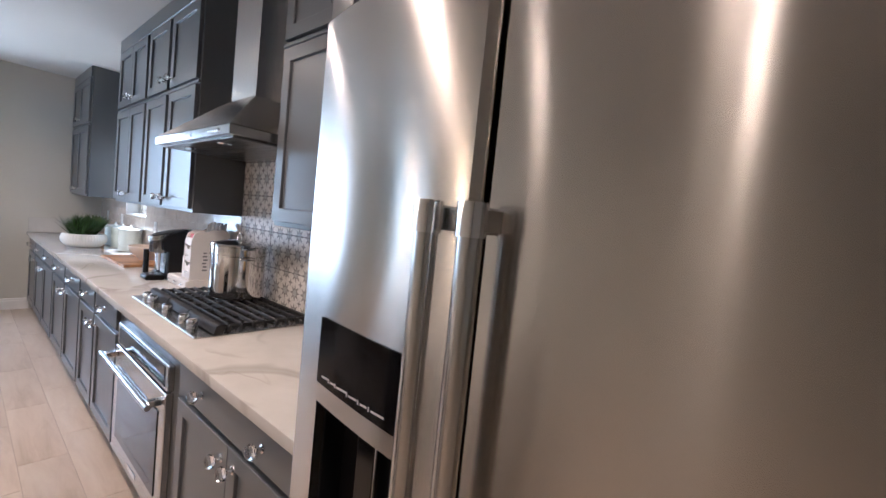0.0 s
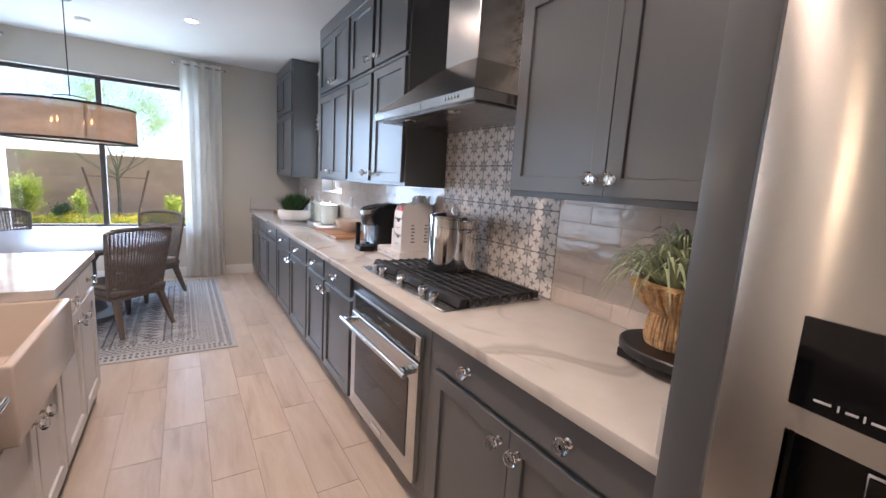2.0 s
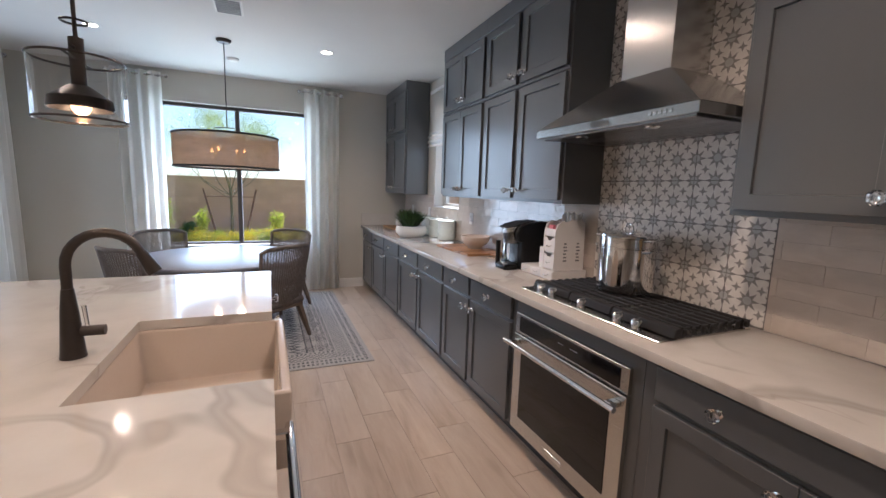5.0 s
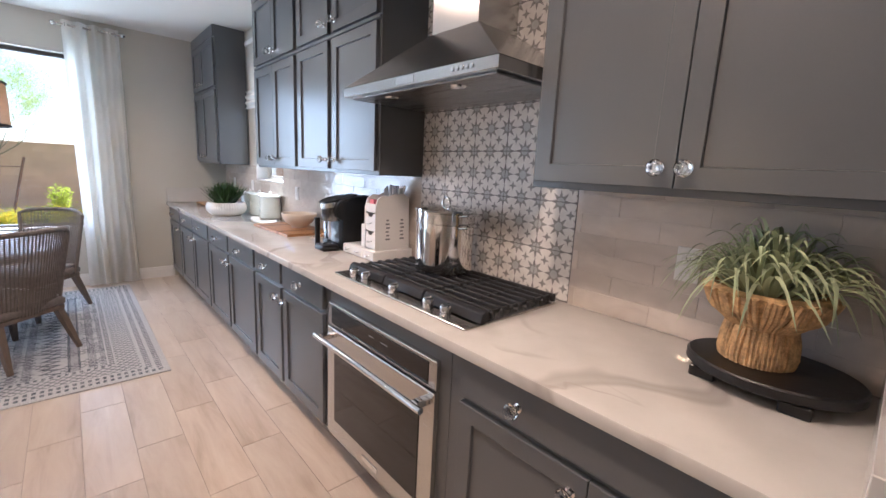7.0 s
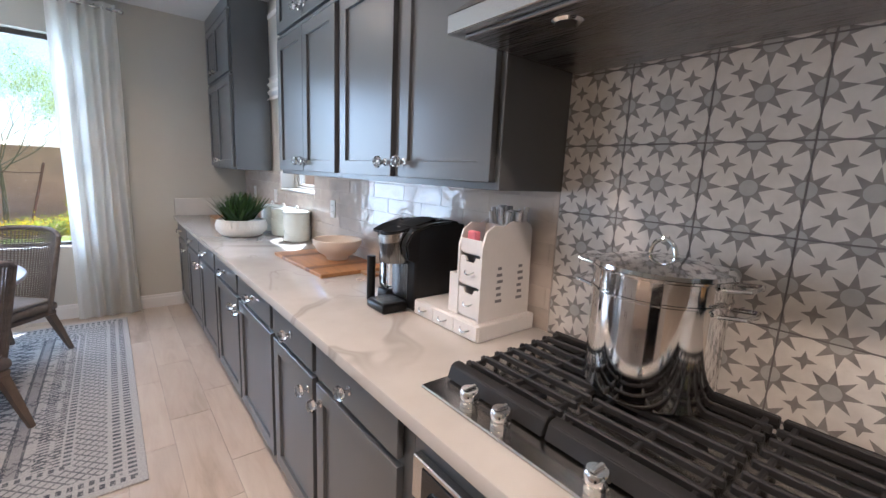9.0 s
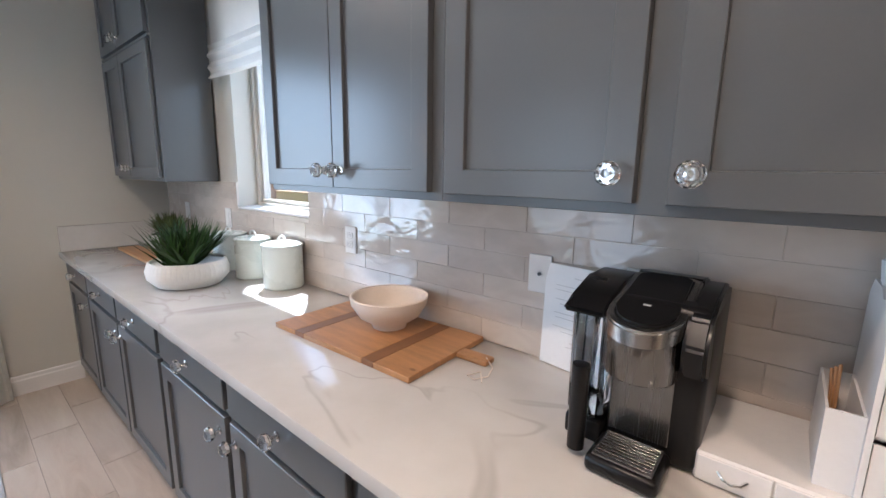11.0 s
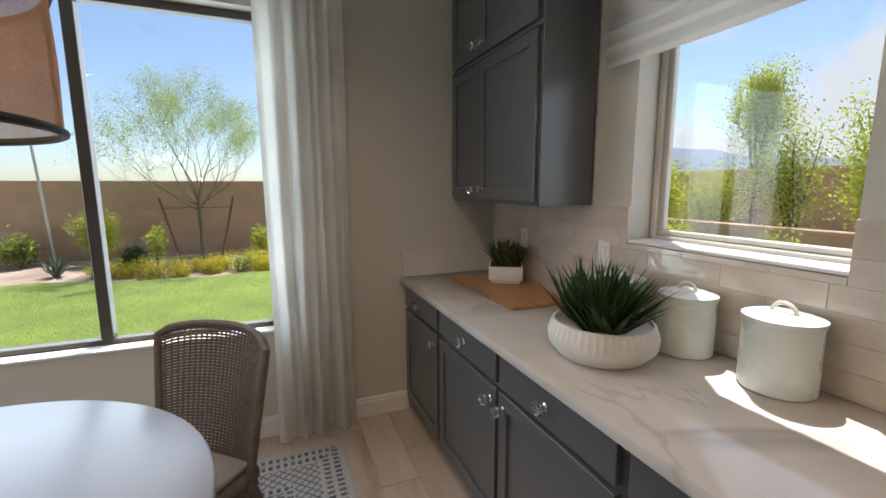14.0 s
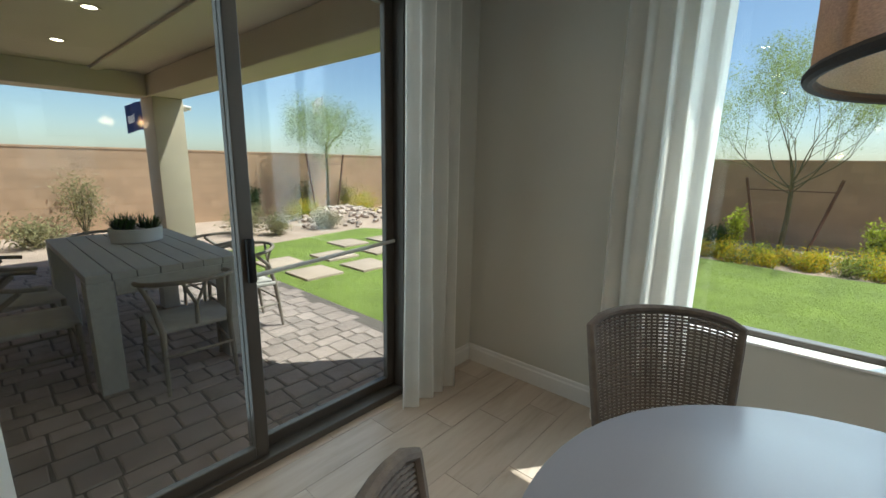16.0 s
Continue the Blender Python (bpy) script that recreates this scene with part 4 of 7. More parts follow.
for x, y, r in ((-2.77, 0.98, 0.035), (-2.77, 1.2, 0.045), (-2.48, 1.09, 0.058), (-2.19, 0.98, 0.045), (-2.19, 1.2, 0.035)):
    bm = B()
    lathe(bm, [(r + 0.012, 0.9245), (r + 0.012, 0.932), (r, 0.936), (r, 0.943), (r - 0.006, 0.946), (0, 0.946)], (x, y, 0), 24)
    part("burner", bm, IRON, ct)
for x in (-2.803, -2.705, -2.483, -2.257, -2.158):
    bm = B()
    lathe(bm, [(0.0215, 0.9245), (0.0215, 0.936), (0.016, 0.938), (0.016, 0.941), (0.0225, 0.943), (0.0225, 0.958), (0.019, 0.963), (0, 0.963)], (x, 0.813, 0), 24)
    box(bm, x - 0.005, x + 0.005, 0.795, 0.831, 0.9635, 0.969, 0.002)
    part("control_knob", bm, CHROME, ct)

bm = B()
lathe(bm, [(0, 0.9243), (0.026, 0.9243), (0.026, 0.9252), (0, 0.9252)], (0, 0, 0), 24, 0, Matrix.Translation((-2.062, 0.802, 0)) @ Matrix.Rotation(radians(25), 4, "Z") @ Matrix.Diagonal((1, 0.55, 1, 1)))
part("badge", bm, STEEL_H, ct, "blank oval maker plate")

# ---- fridge ----
fr = thing("fridge", "brushed steel french-door fridge with a water dispenser", "fridge", (-0.5, 1.0, 0))
FX0, FX1, FXM = -0.945, -0.075, -0.510
def fridge_y(x):
    s = (x - (FX0 + FX1) / 2) / ((FX1 - FX0) / 2)
    return 0.5427 + 0.047 * s * s
bm = B()
box(bm, FX0 + 0.005, FX1 - 0.005, 0.67, 1.35, 0.03, 1.83, 0.004)
part("case", bm, DARK_GREY, fr)
def fridge_front(x0, x1, z0, z1, hole=None):
    """A bowed steel front; hole leaves an opening for the dispenser."""
    bm = B()
    xs = sorted(set([x0 + 0.012] + [x0 + (x1 - x0) * i / 16 for i in range(1, 16)] + [x1 - 0.012] + ([hole[0], hole[1]] if hole else [])))
    zs = sorted(set([z0, z1] + ([hole[2], hole[3]] if hole else [])))
    cols = [[bm.verts.new((x, fridge_y(x), z)) for z in zs] for x in xs]
    for i in range(len(xs) - 1):
        for j in range(len(zs) - 1):
            if hole and hole[0] <= (xs[i] + xs[i + 1]) / 2 <= hole[1] and hole[2] <= (zs[j] + zs[j + 1]) / 2 <= hole[3]:
                continue
            bm.faces.new((cols[i][j], cols[i + 1][j], cols[i + 1][j + 1], cols[i][j + 1]))
    sides = [[bm.verts.new((x, y, z)) for z in zs] for x, y in ((x0, fridge_y(x0) + 0.014), (x0, 0.669), (x1, 0.669), (x1, fridge_y(x1) + 0.014))]
    loop = [cols[0], sides[0], sides[1], sides[2], sides[3], cols[-1]]
    for a, b in zip(loop, loop[1:]):
        for j in range(len(zs) - 1):
            bm.faces.new((a[j], b[j], b[j + 1], a[j + 1]))
    for j in (0, len(zs) - 1):
        bm.faces.new([c[j] for c in cols] + [s[j] for s in sides[::-1]])
    return bm
DZ = (0.83, 1.140)
fd = part("left_door", fridge_front(FX0, FXM - 0.004, 0.72, 1.835, (-0.845, -0.582, DZ[0], DZ[1])), FRIDGE_STEEL, fr)
part("right_door", fridge_front(FXM + 0.004, FX1, 0.72, 1.835), FRIDGE_STEEL, fr)
part("freezer_drawer", fridge_front(FX0, FX1, 0.06, 0.712), FRIDGE_STEEL, fr)
bm = B()
recessed(bm, -0.845, -0.582, DZ[0] + 0.001, DZ[1] - 0.001, 0.590, 0.668, 0.006, 0.045, 0)
part("dispenser_niche", bm, BLACK, fd)
for x in (-0.770, -0.675):
    bm = B()
    box(bm, x, x + 0.050, 0.612, 0.622, 0.89, 1.11, 0.003, 2)
    box(bm, x + 0.003, x + 0.047, 0.6095, 0.6122, 0.895, 1.105, 0.001, 1, 1)
    part("dispenser_paddle", bm, [CHROME, BLACK_GLASS], fd)
bm = B()
grid_sheet(bm, 12, 2, lambda u, v: (-0.847 + 0.267 * u, fridge_y(-0.847 + 0.267 * u) - 0.0025, 1.176 + 0.118 * v))
bmesh.ops.solidify(bm, geom=bm.faces[:], thickness=-0.003)
pan = part("dispenser_panel", bm, BLACK_GLASS, fd)
for i, (x, w) in enumerate((px * 0.95 - 0.018, pw * 0.95) for px, pw in ((-0.845, 0.018), (-0.82, 0.002), (-0.812, 0.012), (-0.795, 0.002), (-0.788, 0.028), (-0.755, 0.002), (-0.748, 0.022), (-0.72, 0.002), (-0.712, 0.016), (-0.69, 0.002), (-0.682, 0.03))):
    bm = B()
    y = fridge_y(x) - 0.0065
    box(bm, x, x + w, y, y + 0.0008, 1.192 if w > 0.01 else 1.190, 1.195 if w > 0.01 else 1.198)
    part("marking", bm, SILVER_PRINT, pan)
for x in (-0.551, -0.486):
    bm = B()
    y = 0.500
    tube(bm, [(x, y, 0.76), (x, y, 1.47)], 0.0145, 20)
    hd = part("handle", bm, STEEL, fr)
    for z0, z1 in ((1.468, 1.506), (0.725, 0.762)):
        bm = B()
        tube(bm, [(x, y, z0), (x, y, z1)], 0.0175, 20)
        box(bm, x - 0.011, x + 0.011, y + 0.005, fridge_y(x) + 0.002, z0 + 0.004, z1 - 0.004, 0.003)
        part("handle_mount", bm, CHROME, hd)

# ---- island ----
isl = thing("kitchen_island", "white shaker kitchen island with farmhouse sink front", "island", (-2.3, -1.1, 0))
IX0, IX1, IY0, IY1 = -3.745, -1.17, -1.65, -0.58
bm = B()
box(bm, IX0, -2.868, IY0, IY1, 0.10, 0.876, 0.002)
box(bm, -2.8675, -2.156, IY0, -1.06, 0.10, 0.876, 0.002)
box(bm, -2.8675, -2.156, -1.0595, IY1, 0.10, 0.62, 0.002)
box(bm, -2.1555, IX1, IY0, IY1, 0.10, 0.876, 0.002)
part("body", bm, WHITE_CAB, isl)
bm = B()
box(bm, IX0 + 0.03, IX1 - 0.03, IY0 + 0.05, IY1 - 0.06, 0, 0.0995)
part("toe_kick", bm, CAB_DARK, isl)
for x in (IX0 + 0.03, IX1 - 0.03):
    bm = B()
    box(bm, x - 0.03, x + 0.03, IY1 - 0.062, IY1 - 0.002, 0, 0.0995, 0.004)
    part("foot", bm, WHITE_CAB, isl)
def turn_y(yf, yw):
    """Mirror a front that faces -y at yf to one that faces +y at yw."""
    return Matrix.Translation((0, yw + yf, 0)) @ Matrix.Diagonal((1, -1, 1, 1))
def isl_front(maker, a, b, z0, z1, ks, name):
    bm = maker(a, b, z0, z1, 0.0)
    bmesh.ops.transform(bm, matrix=turn_y(0.0, IY1 + 0.021), verts=bm.verts)
    d = part(name, bm, WHITE_CAB, isl)
    for k, z in ks:
        put("knob", KNOB, d, (k, IY1 + 0.021, z), Matrix.Rotation(radians(180), 4, "Z"), "clear faceted glass knob")
isl_front(slab_front, -3.73, -3.32, 0.735, 0.862, [(-3.525, 0.80)], "drawer_front")
isl_front(slab_front, -3.30, -2.89, 0.735, 0.862, [(-3.095, 0.80)], "drawer_front")
isl_front(shaker_front, -3.73, -3.32, 0.112, 0.712, [(-3.365, 0.65)], "door")
isl_front(shaker_front, -3.30, -2.89, 0.112, 0.712, [(-3.255, 0.65)], "door")
isl_front(shaker_front, -2.86, -2.517, 0.112, 0.60, [(-2.557, 0.54)], "door")
isl_front(shaker_front, -2.507, -2.165, 0.112, 0.60, [(-2.467, 0.54)], "door")
itop = thing("island_worktop", "white quartz island top with soft grey veins", "worktop", (-2.3, -1.1, 0.877))
bm = B()
TX0, TX1, TY0, TY1 = -3.785, -1.13, -1.85, -0.552
box(bm, TX0, -2.855, TY0, TY1, 0.8775, 0.915)
box(bm, -2.855, -2.17, TY0, -1.03, 0.8775, 0.915)
box(bm, -2.17, TX1, TY0, TY1, 0.8775, 0.915)
bmesh.ops.remove_doubles(bm, verts=bm.verts, dist=0.0001)
part("slab", bm, QUARTZ, itop, smooth=False)

sink = thing("farmhouse_sink", "white fireclay apron-front sink set into the island", "sink", (-2.51, -0.78, 0.63))
bm = B()
sx0, sx1, sy0, sy1, zt, zb = -2.865, -2.158, -1.055, -0.505, 0.876, 0.635
o = [(sx0, sy0), (sx1, sy0), (sx1, sy1), (sx0, sy1)]
t_in = [(sx0 + 0.022, sy0 + 0.022), (sx1 - 0.022, sy0 + 0.022), (sx1 - 0.022, sy1 - 0.028), (sx0 + 0.022, sy1 - 0.028)]
b_in = [(sx0 + 0.04, sy0 + 0.04), (sx1 - 0.04, sy0 + 0.04), (sx1 - 0.04, sy1 - 0.045), (sx0 + 0.04, sy1 - 0.045)]
R = [[bm.verts.new((*p, z)) for p in ring] for ring, z in ((o, zb), (o, zt), (t_in, zt), (b_in, zb + 0.03))]
for a, b in zip(R, R[1:]):
    for i in range(4):
        bm.faces.new((a[i], a[(i + 1) % 4], b[(i + 1) % 4], b[i]))
bm.faces.new(R[0][::-1])
bm.faces.new(R[3])
bmesh.ops.bevel(bm, geom=bm.edges[:], offset=0.008, segments=3, affect="EDGES", profile=0.5)
part("basin", bm, SINK_WHITE, sink)
bm = B()
lathe(bm, [(0.045, 0), (0.045, 0.004), (0.034, 0.005), (0.03, 0.001), (0, 0.001)], (-2.51, -0.80, 0.6655), 24)
part("drain", bm, BRONZE, sink)

dw = thing("dishwasher", "glossy black dishwasher front with a steel bar handle", "dishwasher", (-1.77, -0.5, 0.1))
bm = B()
box(bm, -2.14, -1.54, IY1 + 0.001, IY1 + 0.022, 0.112, 0.862, 0.003)
part("front", bm, BLACK_GLASS, dw)
bm = B()
tube(bm, [(-2.11, IY1 + 0.065, 0.80), (-1.57, IY1 + 0.065, 0.80)], 0.012, 14)
for x in (-2.07, -1.61):
    box(bm, x - 0.014, x + 0.014, IY1 + 0.023, IY1 + 0.062, 0.79, 0.81, 0.003)
part("handle", bm, CHROME, dw)

FA = (-2.517, -1.118)
fa = thing("kitchen_faucet", "dark bronze gooseneck faucet behind the sink", "faucet", (*FA, 0.915))
bm = B()
lathe(bm, [(0, 0.9155), (0.034, 0.9155), (0.032, 0.93), (0.023, 1.06), (0.016, 1.13), (0, 1.13)], (*FA, 0), 20)
pts = [(*FA, 1.10), (*FA, 1.18)] + [(FA[0], FA[1] + 0.098 - 0.098 * math.cos(a), 1.20 + 0.098 * math.sin(a)) for a in [math.pi * i / 12 * 0.88 for i in range(13)]]
tube(bm, pts, 0.0145, 14)
part("spout", bm, BRONZE, fa)
bm = B()
e = Vector(pts[-1])
d = (e - Vector(pts[-2])).normalized()
tube(bm, [e, e + d * 0.02, e + d * 0.075], [0.016, 0.018, 0.022], 14)
part("spray_head", bm, BRONZE, fa)
bm = B()
tube(bm, [(FA[0], FA[1] + 0.025, 0.995), (FA[0], FA[1] + 0.085, 0.995)], 0.0165, 14)
lv = part("lever_body", bm, BRONZE, fa)
bm = B()
tube(bm, [(FA[0], FA[1] + 0.042, 1.0), (FA[0], FA[1] + 0.036, 1.075)], [0.005, 0.0065], 10)
part("lever", bm, CHROME, fa)


# ---- dining corner ----
TC = (-5.55, -0.975)
bm = B()
box(bm, -6.83, -4.29, -2.10, 0.25, -0.001, 0.009, 0.003)
solo("rug", bm, RUG, "pale flat-woven rug with blue-grey geometric bands", "rug")
table = thing("dining_table", "round dining table with a pale satin top", "table", (*TC, 0.01))
bm = B()
lathe(bm, [(0, 0.722), (0.74, 0.722), (0.757, 0.727), (0.76, 0.736), (0.757, 0.746), (0.75, 0.75), (0, 0.75)], (*TC, 0), 72)
part("tabletop", bm, TABLE_TOP, table)
bm = B()
lathe(bm, [(0, 0.688), (0.70, 0.688), (0.70, 0.7215), (0, 0.7215)], (*TC, 0), 64)
part("apron", bm, TABLE_EDGE, table)
bm = B()
lathe(bm, [(0, 0.0095), (0.34, 0.0095), (0.34, 0.05), (0.24, 0.08), (0.17, 0.25), (0.17, 0.52), (0.24, 0.65), (0.33, 0.6875), (0, 0.6875)], (*TC, 0), 40)
part("pedestal", bm, TABLE_EDGE, table)


def dining_chair():
    """Rope-woven dining chair at the origin; the back is at +x and the seat faces -x."""
    c = thing("dining_chair", "grey rope-woven dining chair with brown wooden legs", "chair", (0, 0, 0), "chairs round the dining table")
    def back(u, v):
        s = 2 * u - 1
        w = 0.232 + 0.052 * v
        return (0.205 + 0.122 * v - 0.10 * s * s * (0.6 + 0.4 * v), s * w, 0.335 + 0.57 * v - 0.03 * s ** 4 * v)
    bm = B()
    n = 44
    for j in range(n):
        v = (j + 0.5) / n
        tube(bm, [back(i / 10, v) for i in range(11)], 0.0050, 5)
    part("rope_back", bm, ROPE, c)
    bm = B()
    for i in [0.35 + 0.4043 * k for k in range(24)]:
        tube(bm, [Vector(back(i / 10, k / 6)) + Vector((0.004, 0, 0)) for k in range(7)], 0.0045, 5)
    part("rope_warp", bm, ROPE, c)
    bm = B()
    rim = [back(0, k / 8) for k in range(8)] + [Vector(back(i / 14, 1.0)) + Vector((0, 0, 0.012 if 0 < i < 14 else 0.0)) for i in range(15)] + [back(1, 1 - k / 8) for k in range(1, 9)]
    tube(bm, rim, 0.016, 8)
    part("back_frame", bm, ROPE, c)
    bm = B()
    box(bm, -0.265, 0.215, -0.238, 0.238, 0.345, 0.402, 0.022, 3)
    part("seat", bm, ROPE, c)
    bm = B()
    box(bm, -0.255, 0.205, -0.228, 0.228, 0.312, 0.3445, 0.006)
    part("seat_rail", bm, CHAIR_LEG, c)
    bm = B()
    box(bm, -0.245, 0.185, -0.215, 0.215, 0.403, 0.432, 0.013, 3)
    part("cushion", bm, stuff("seat_cushion", (0.30, 0.28, 0.26), 0.9, var=0.1, grain=300, bump=0.4), c)
    for sx in (-1, 1):
        for sy in (-1, 1):
            bm = B()
            p0 = Vector((0.195 * sx - 0.02, 0.195 * sy, 0.325))
            p1 = Vector((0.245 * sx - 0.015 + (0.045 if sx > 0 else 0), 0.235 * sy, 0.0095))
            tube(bm, [p0, p0.lerp(p1, 0.5), p1], [0.032, 0.026, 0.017], 4)
            part("leg", bm, CHAIR_LEG, c)
    return c


chair = dining_chair()
def chair_pose(x, y, deg):
    return pose(x, y, 0, 0, 0, deg)
for i, (x, y, a) in enumerate(((-5.12, -0.57, 43), (-6.17, -0.465, 139), (-6.18, -1.525, 219), (-5.175, -1.515, -46))):
    if i == 0:
        chair.matrix_basis = chair_pose(x, y, a)
    else:
        copy_thing(chair, chair_pose(x, y, a))

# drum pendant over the table
PC = (-5.585, -0.906)
PB, PT, PR = 1.608, 1.905, 0.458
pend = thing("drum_pendant", "large drum pendant with a brown woven shade and dark bound rims", "pendant lamp", (*PC, PB))
bm = B()
lathe(bm, [(PR, PB), (PR + 0.004, (PB + PT) / 2), (PR, PT)], (*PC, 0), 64)
bmesh.ops.solidify(bm, geom=bm.faces[:], thickness=0.002)
part("shade", bm, SHADE_CLOTH, pend)
def ring(r, z, w, seg=64):
    return tube(B(), [(PC[0] + r * math.cos(a), PC[1] + r * math.sin(a), z) for a in [2 * math.pi * i / seg for i in range(seg + 1)]], w, 8, cap=False)
for z in (PB, PT):
    part("rim", ring(PR, z, 0.0095), SHADE_BIND, pend)
for k in range(4):
    a = radians(20 + 90 * k)
    bm = B()
    tube(bm, [(PC[0] + (PR - 0.008) * math.cos(a), PC[1] + (PR - 0.008) * math.sin(a), z) for z in (PB, PT)], 0.005, 6)
    part("strut", bm, BRONZE, pend)
    bm = B()
    tube(bm, [(*PC, PT - 0.02), (PC[0] + (PR - 0.005) * math.cos(a), PC[1] + (PR - 0.005) * math.sin(a), PT - 0.003)], 0.005, 6)
    part("spoke", bm, BRONZE, pend)
for k in range(4):
    a = radians(65 + 90 * k)
    x, y = PC[0] + 0.16 * math.cos(a), PC[1] + 0.16 * math.sin(a)
    bm = B()
    tube(bm, [(*PC, PT - 0.02), (x, y, PT - 0.06), (x, y, PT - 0.10)], 0.006, 8)
    sk = part("socket", bm, BRONZE, pend)
    bm = B()
    lathe(bm, [(0, -0.005), (0.006, -0.008), (0.009, -0.016), (0.011, -0.028), (0.007, -0.042), (0, -0.052)], (x, y, PT - 0.10), 16)
    part("bulb", bm, BULB, sk)
    lamp = new("pendant_bulb_light", bpy.data.lights.new("pendant_bulb_light", "POINT"))
    lamp.data.energy, lamp.data.shadow_soft_size, lamp.data.color = 0.9, 0.03, (1.0, 0.68, 0.38)
    lamp.location = (x, y, PT - 0.17)
bm = B()
for s in (-1, 1):
    tube(bm, [(PC[0], PC[1] + 0.11 * s, PT - 0.01), (PC[0], PC[1] + 0.11 * s, PT + 0.075), (PC[0], PC[1] + 0.02 * s, PT + 0.085), (PC[0], PC[1], PT + 0.085)], 0.005, 6)
part("yoke", bm, BRONZE, pend)
bm = B()
tube(bm, [(*PC, PT + 0.08), (*PC, ZC - 0.03)], 0.0045, 8)
part("stem", bm, BRONZE, pend)
bm = B()
lathe(bm, [(0, -0.03), (0.05, -0.028), (0.066, -0.012), (0.066, -0.001), (0, -0.001)], (*PC, ZC), 28)
part("canopy", bm, BRONZE, pend)

# glass pendants over the island
def glass_pendant(x, y, z):
    p = thing("glass_pendant", "clear glass cylinder pendant with a dark bronze cap", "pendant lamp", (x, y, z), "pendants over the island")
    bm = B()
    lathe(bm, [(0.125, 0), (0.125, 0.19), (0.122, 0.19), (0.122, 0)], (x, y, z), 40)
    part("glass_shade", bm, GLASS, p)
    bm = B()
    for zz in (0.0, 0.192):
        tube(bm, [(x + 0.125 * math.cos(a), y + 0.125 * math.sin(a), z + zz) for a in [2 * math.pi * i / 40 for i in range(41)]], 0.004, 6, cap=False)
    part("rim", bm, BRONZE, p)
    bm = B()
    lathe(bm, [(0, 0.11), (0.03, 0.11), (0.085, 0.07), (0.09, 0.035), (0.086, 0.035), (0.075, 0.065), (0, 0.09)], (x, y, z), 32)
    tube(bm, [(x, y, z + 0.10), (x, y, z + 0.26)], 0.021, 14)
    tube(bm, [(x - 0.125, y, z + 0.192), (x + 0.125, y, z + 0.192)], 0.004, 6)
    tube(bm, [(x - 0.05, y, z + 0.225), (x + 0.05, y, z + 0.225)], 0.005, 6)
    part("cap", bm, BRONZE, p)
    bm = B()
    bmesh.ops.create_uvsphere(bm, u_segments=16, v_segments=10, radius=0.028, matrix=Matrix.Translation((x, y, z + 0.045)))
    part("bulb", bm, BULB, p)
    bm = B()
    tube(bm, [(x, y, z + 0.26), (x, y, ZC - 0.02)], 0.0065, 8)
    tube(bm, [(x + 0.035 * math.cos(a), y + 0.035 * math.sin(a), z + 0.31) for a in [2 * math.pi * i / 20 for i in range(21)]], 0.004, 6, cap=False)
    part("stem", bm, BRONZE, p)
    bm = B()
    lathe(bm, [(0, -0.02), (0.055, -0.018), (0.06, -0.001), (0, -0.001)], (x, y, ZC), 24)
    part("canopy", bm, BRONZE, p)
    lamp = new("island_bulb_light", bpy.data.lights.new("island_bulb_light", "POINT"))
    lamp.data.energy, lamp.data.shadow_soft_size, lamp.data.color = 1.2, 0.03, (1.0, 0.68, 0.38)
    lamp.location = (x, y, z - 0.01)
glass_pendant(-2.75, -1.12, 1.65)
glass_pendant(-1.95, -1.12, 1.65)

# recessed ceiling lights
def downlight(x, y):
    d = thing("recessed_light", "small round recessed ceiling light, lit", "ceiling light", (x, y, ZC), "recessed ceiling lights")
    bm = B()
    lathe(bm, [(0.05, -0.004), (0.072, -0.005), (0.078, -0.001), (0.05, -0.001), (0.05, -0.004)], (x, y, ZC), 32)
    part("trim_ring", bm, TRIM, d)
    bm = B()
    lathe(bm, [(0, -0.0025), (0.0495, -0.0025), (0.0495, -0.0005), (0, -0.0005)], (x, y, ZC), 32)
    part("lens", bm, LAMP_DISC, d)
    lamp = new("downlight_light", bpy.data.lights.new("downlight_light", "SPOT"))
    lamp.data.energy, lamp.data.spot_size, lamp.data.spot_blend, lamp.data.shadow_soft_size = ((22 if y > -1 else 8) if x < -4 else (14 if x > -1 else 40 if x > -2 else 31) if y > -1 else 16), radians(150), 0.7, 0.05
    lamp.data.color = (1.0, 0.70, 0.46)
    lamp.location = (x, y, ZC - 0.012)
for x, y in ((-5.5, 0.02), (-5.72, -1.95), (-3.6, 0.05), (-1.7, 0.05), (-0.25, 0.05), (-3.6, -1.95), (-1.7, -1.95), (0.13, -1.95)):
    downlight(x, y)

# ceiling vent and smoke alarm
vent = thing("ceiling_vent", "white louvred ceiling air vent", "vent", (-4.72, -0.8, ZC), "")
bm = B()
box(bm, -4.87, -4.57, -0.90, -0.70, ZC - 0.008, ZC - 0.001, 0.003)
part("frame", bm, TRIM, vent)
# the grey here paints in the shade between the white louvres
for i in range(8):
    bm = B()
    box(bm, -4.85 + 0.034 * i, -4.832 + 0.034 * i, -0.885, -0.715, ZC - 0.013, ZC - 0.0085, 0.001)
    part("slat", bm, stuff("vent_gap_shade", (0.25, 0.25, 0.25), 0.6) if i == 0 else bpy.data.materials["vent_gap_shade"], vent)
bm = B()
lathe(bm, [(0, -0.03), (0.045, -0.028), (0.06, -0.015), (0.06, -0.001), (0, -0.001)], (-6.2, -0.87, ZC), 28)
solo("smoke_alarm", bm, PLASTIC_WHITE, "white round smoke alarm on the ceiling", "smoke alarm")


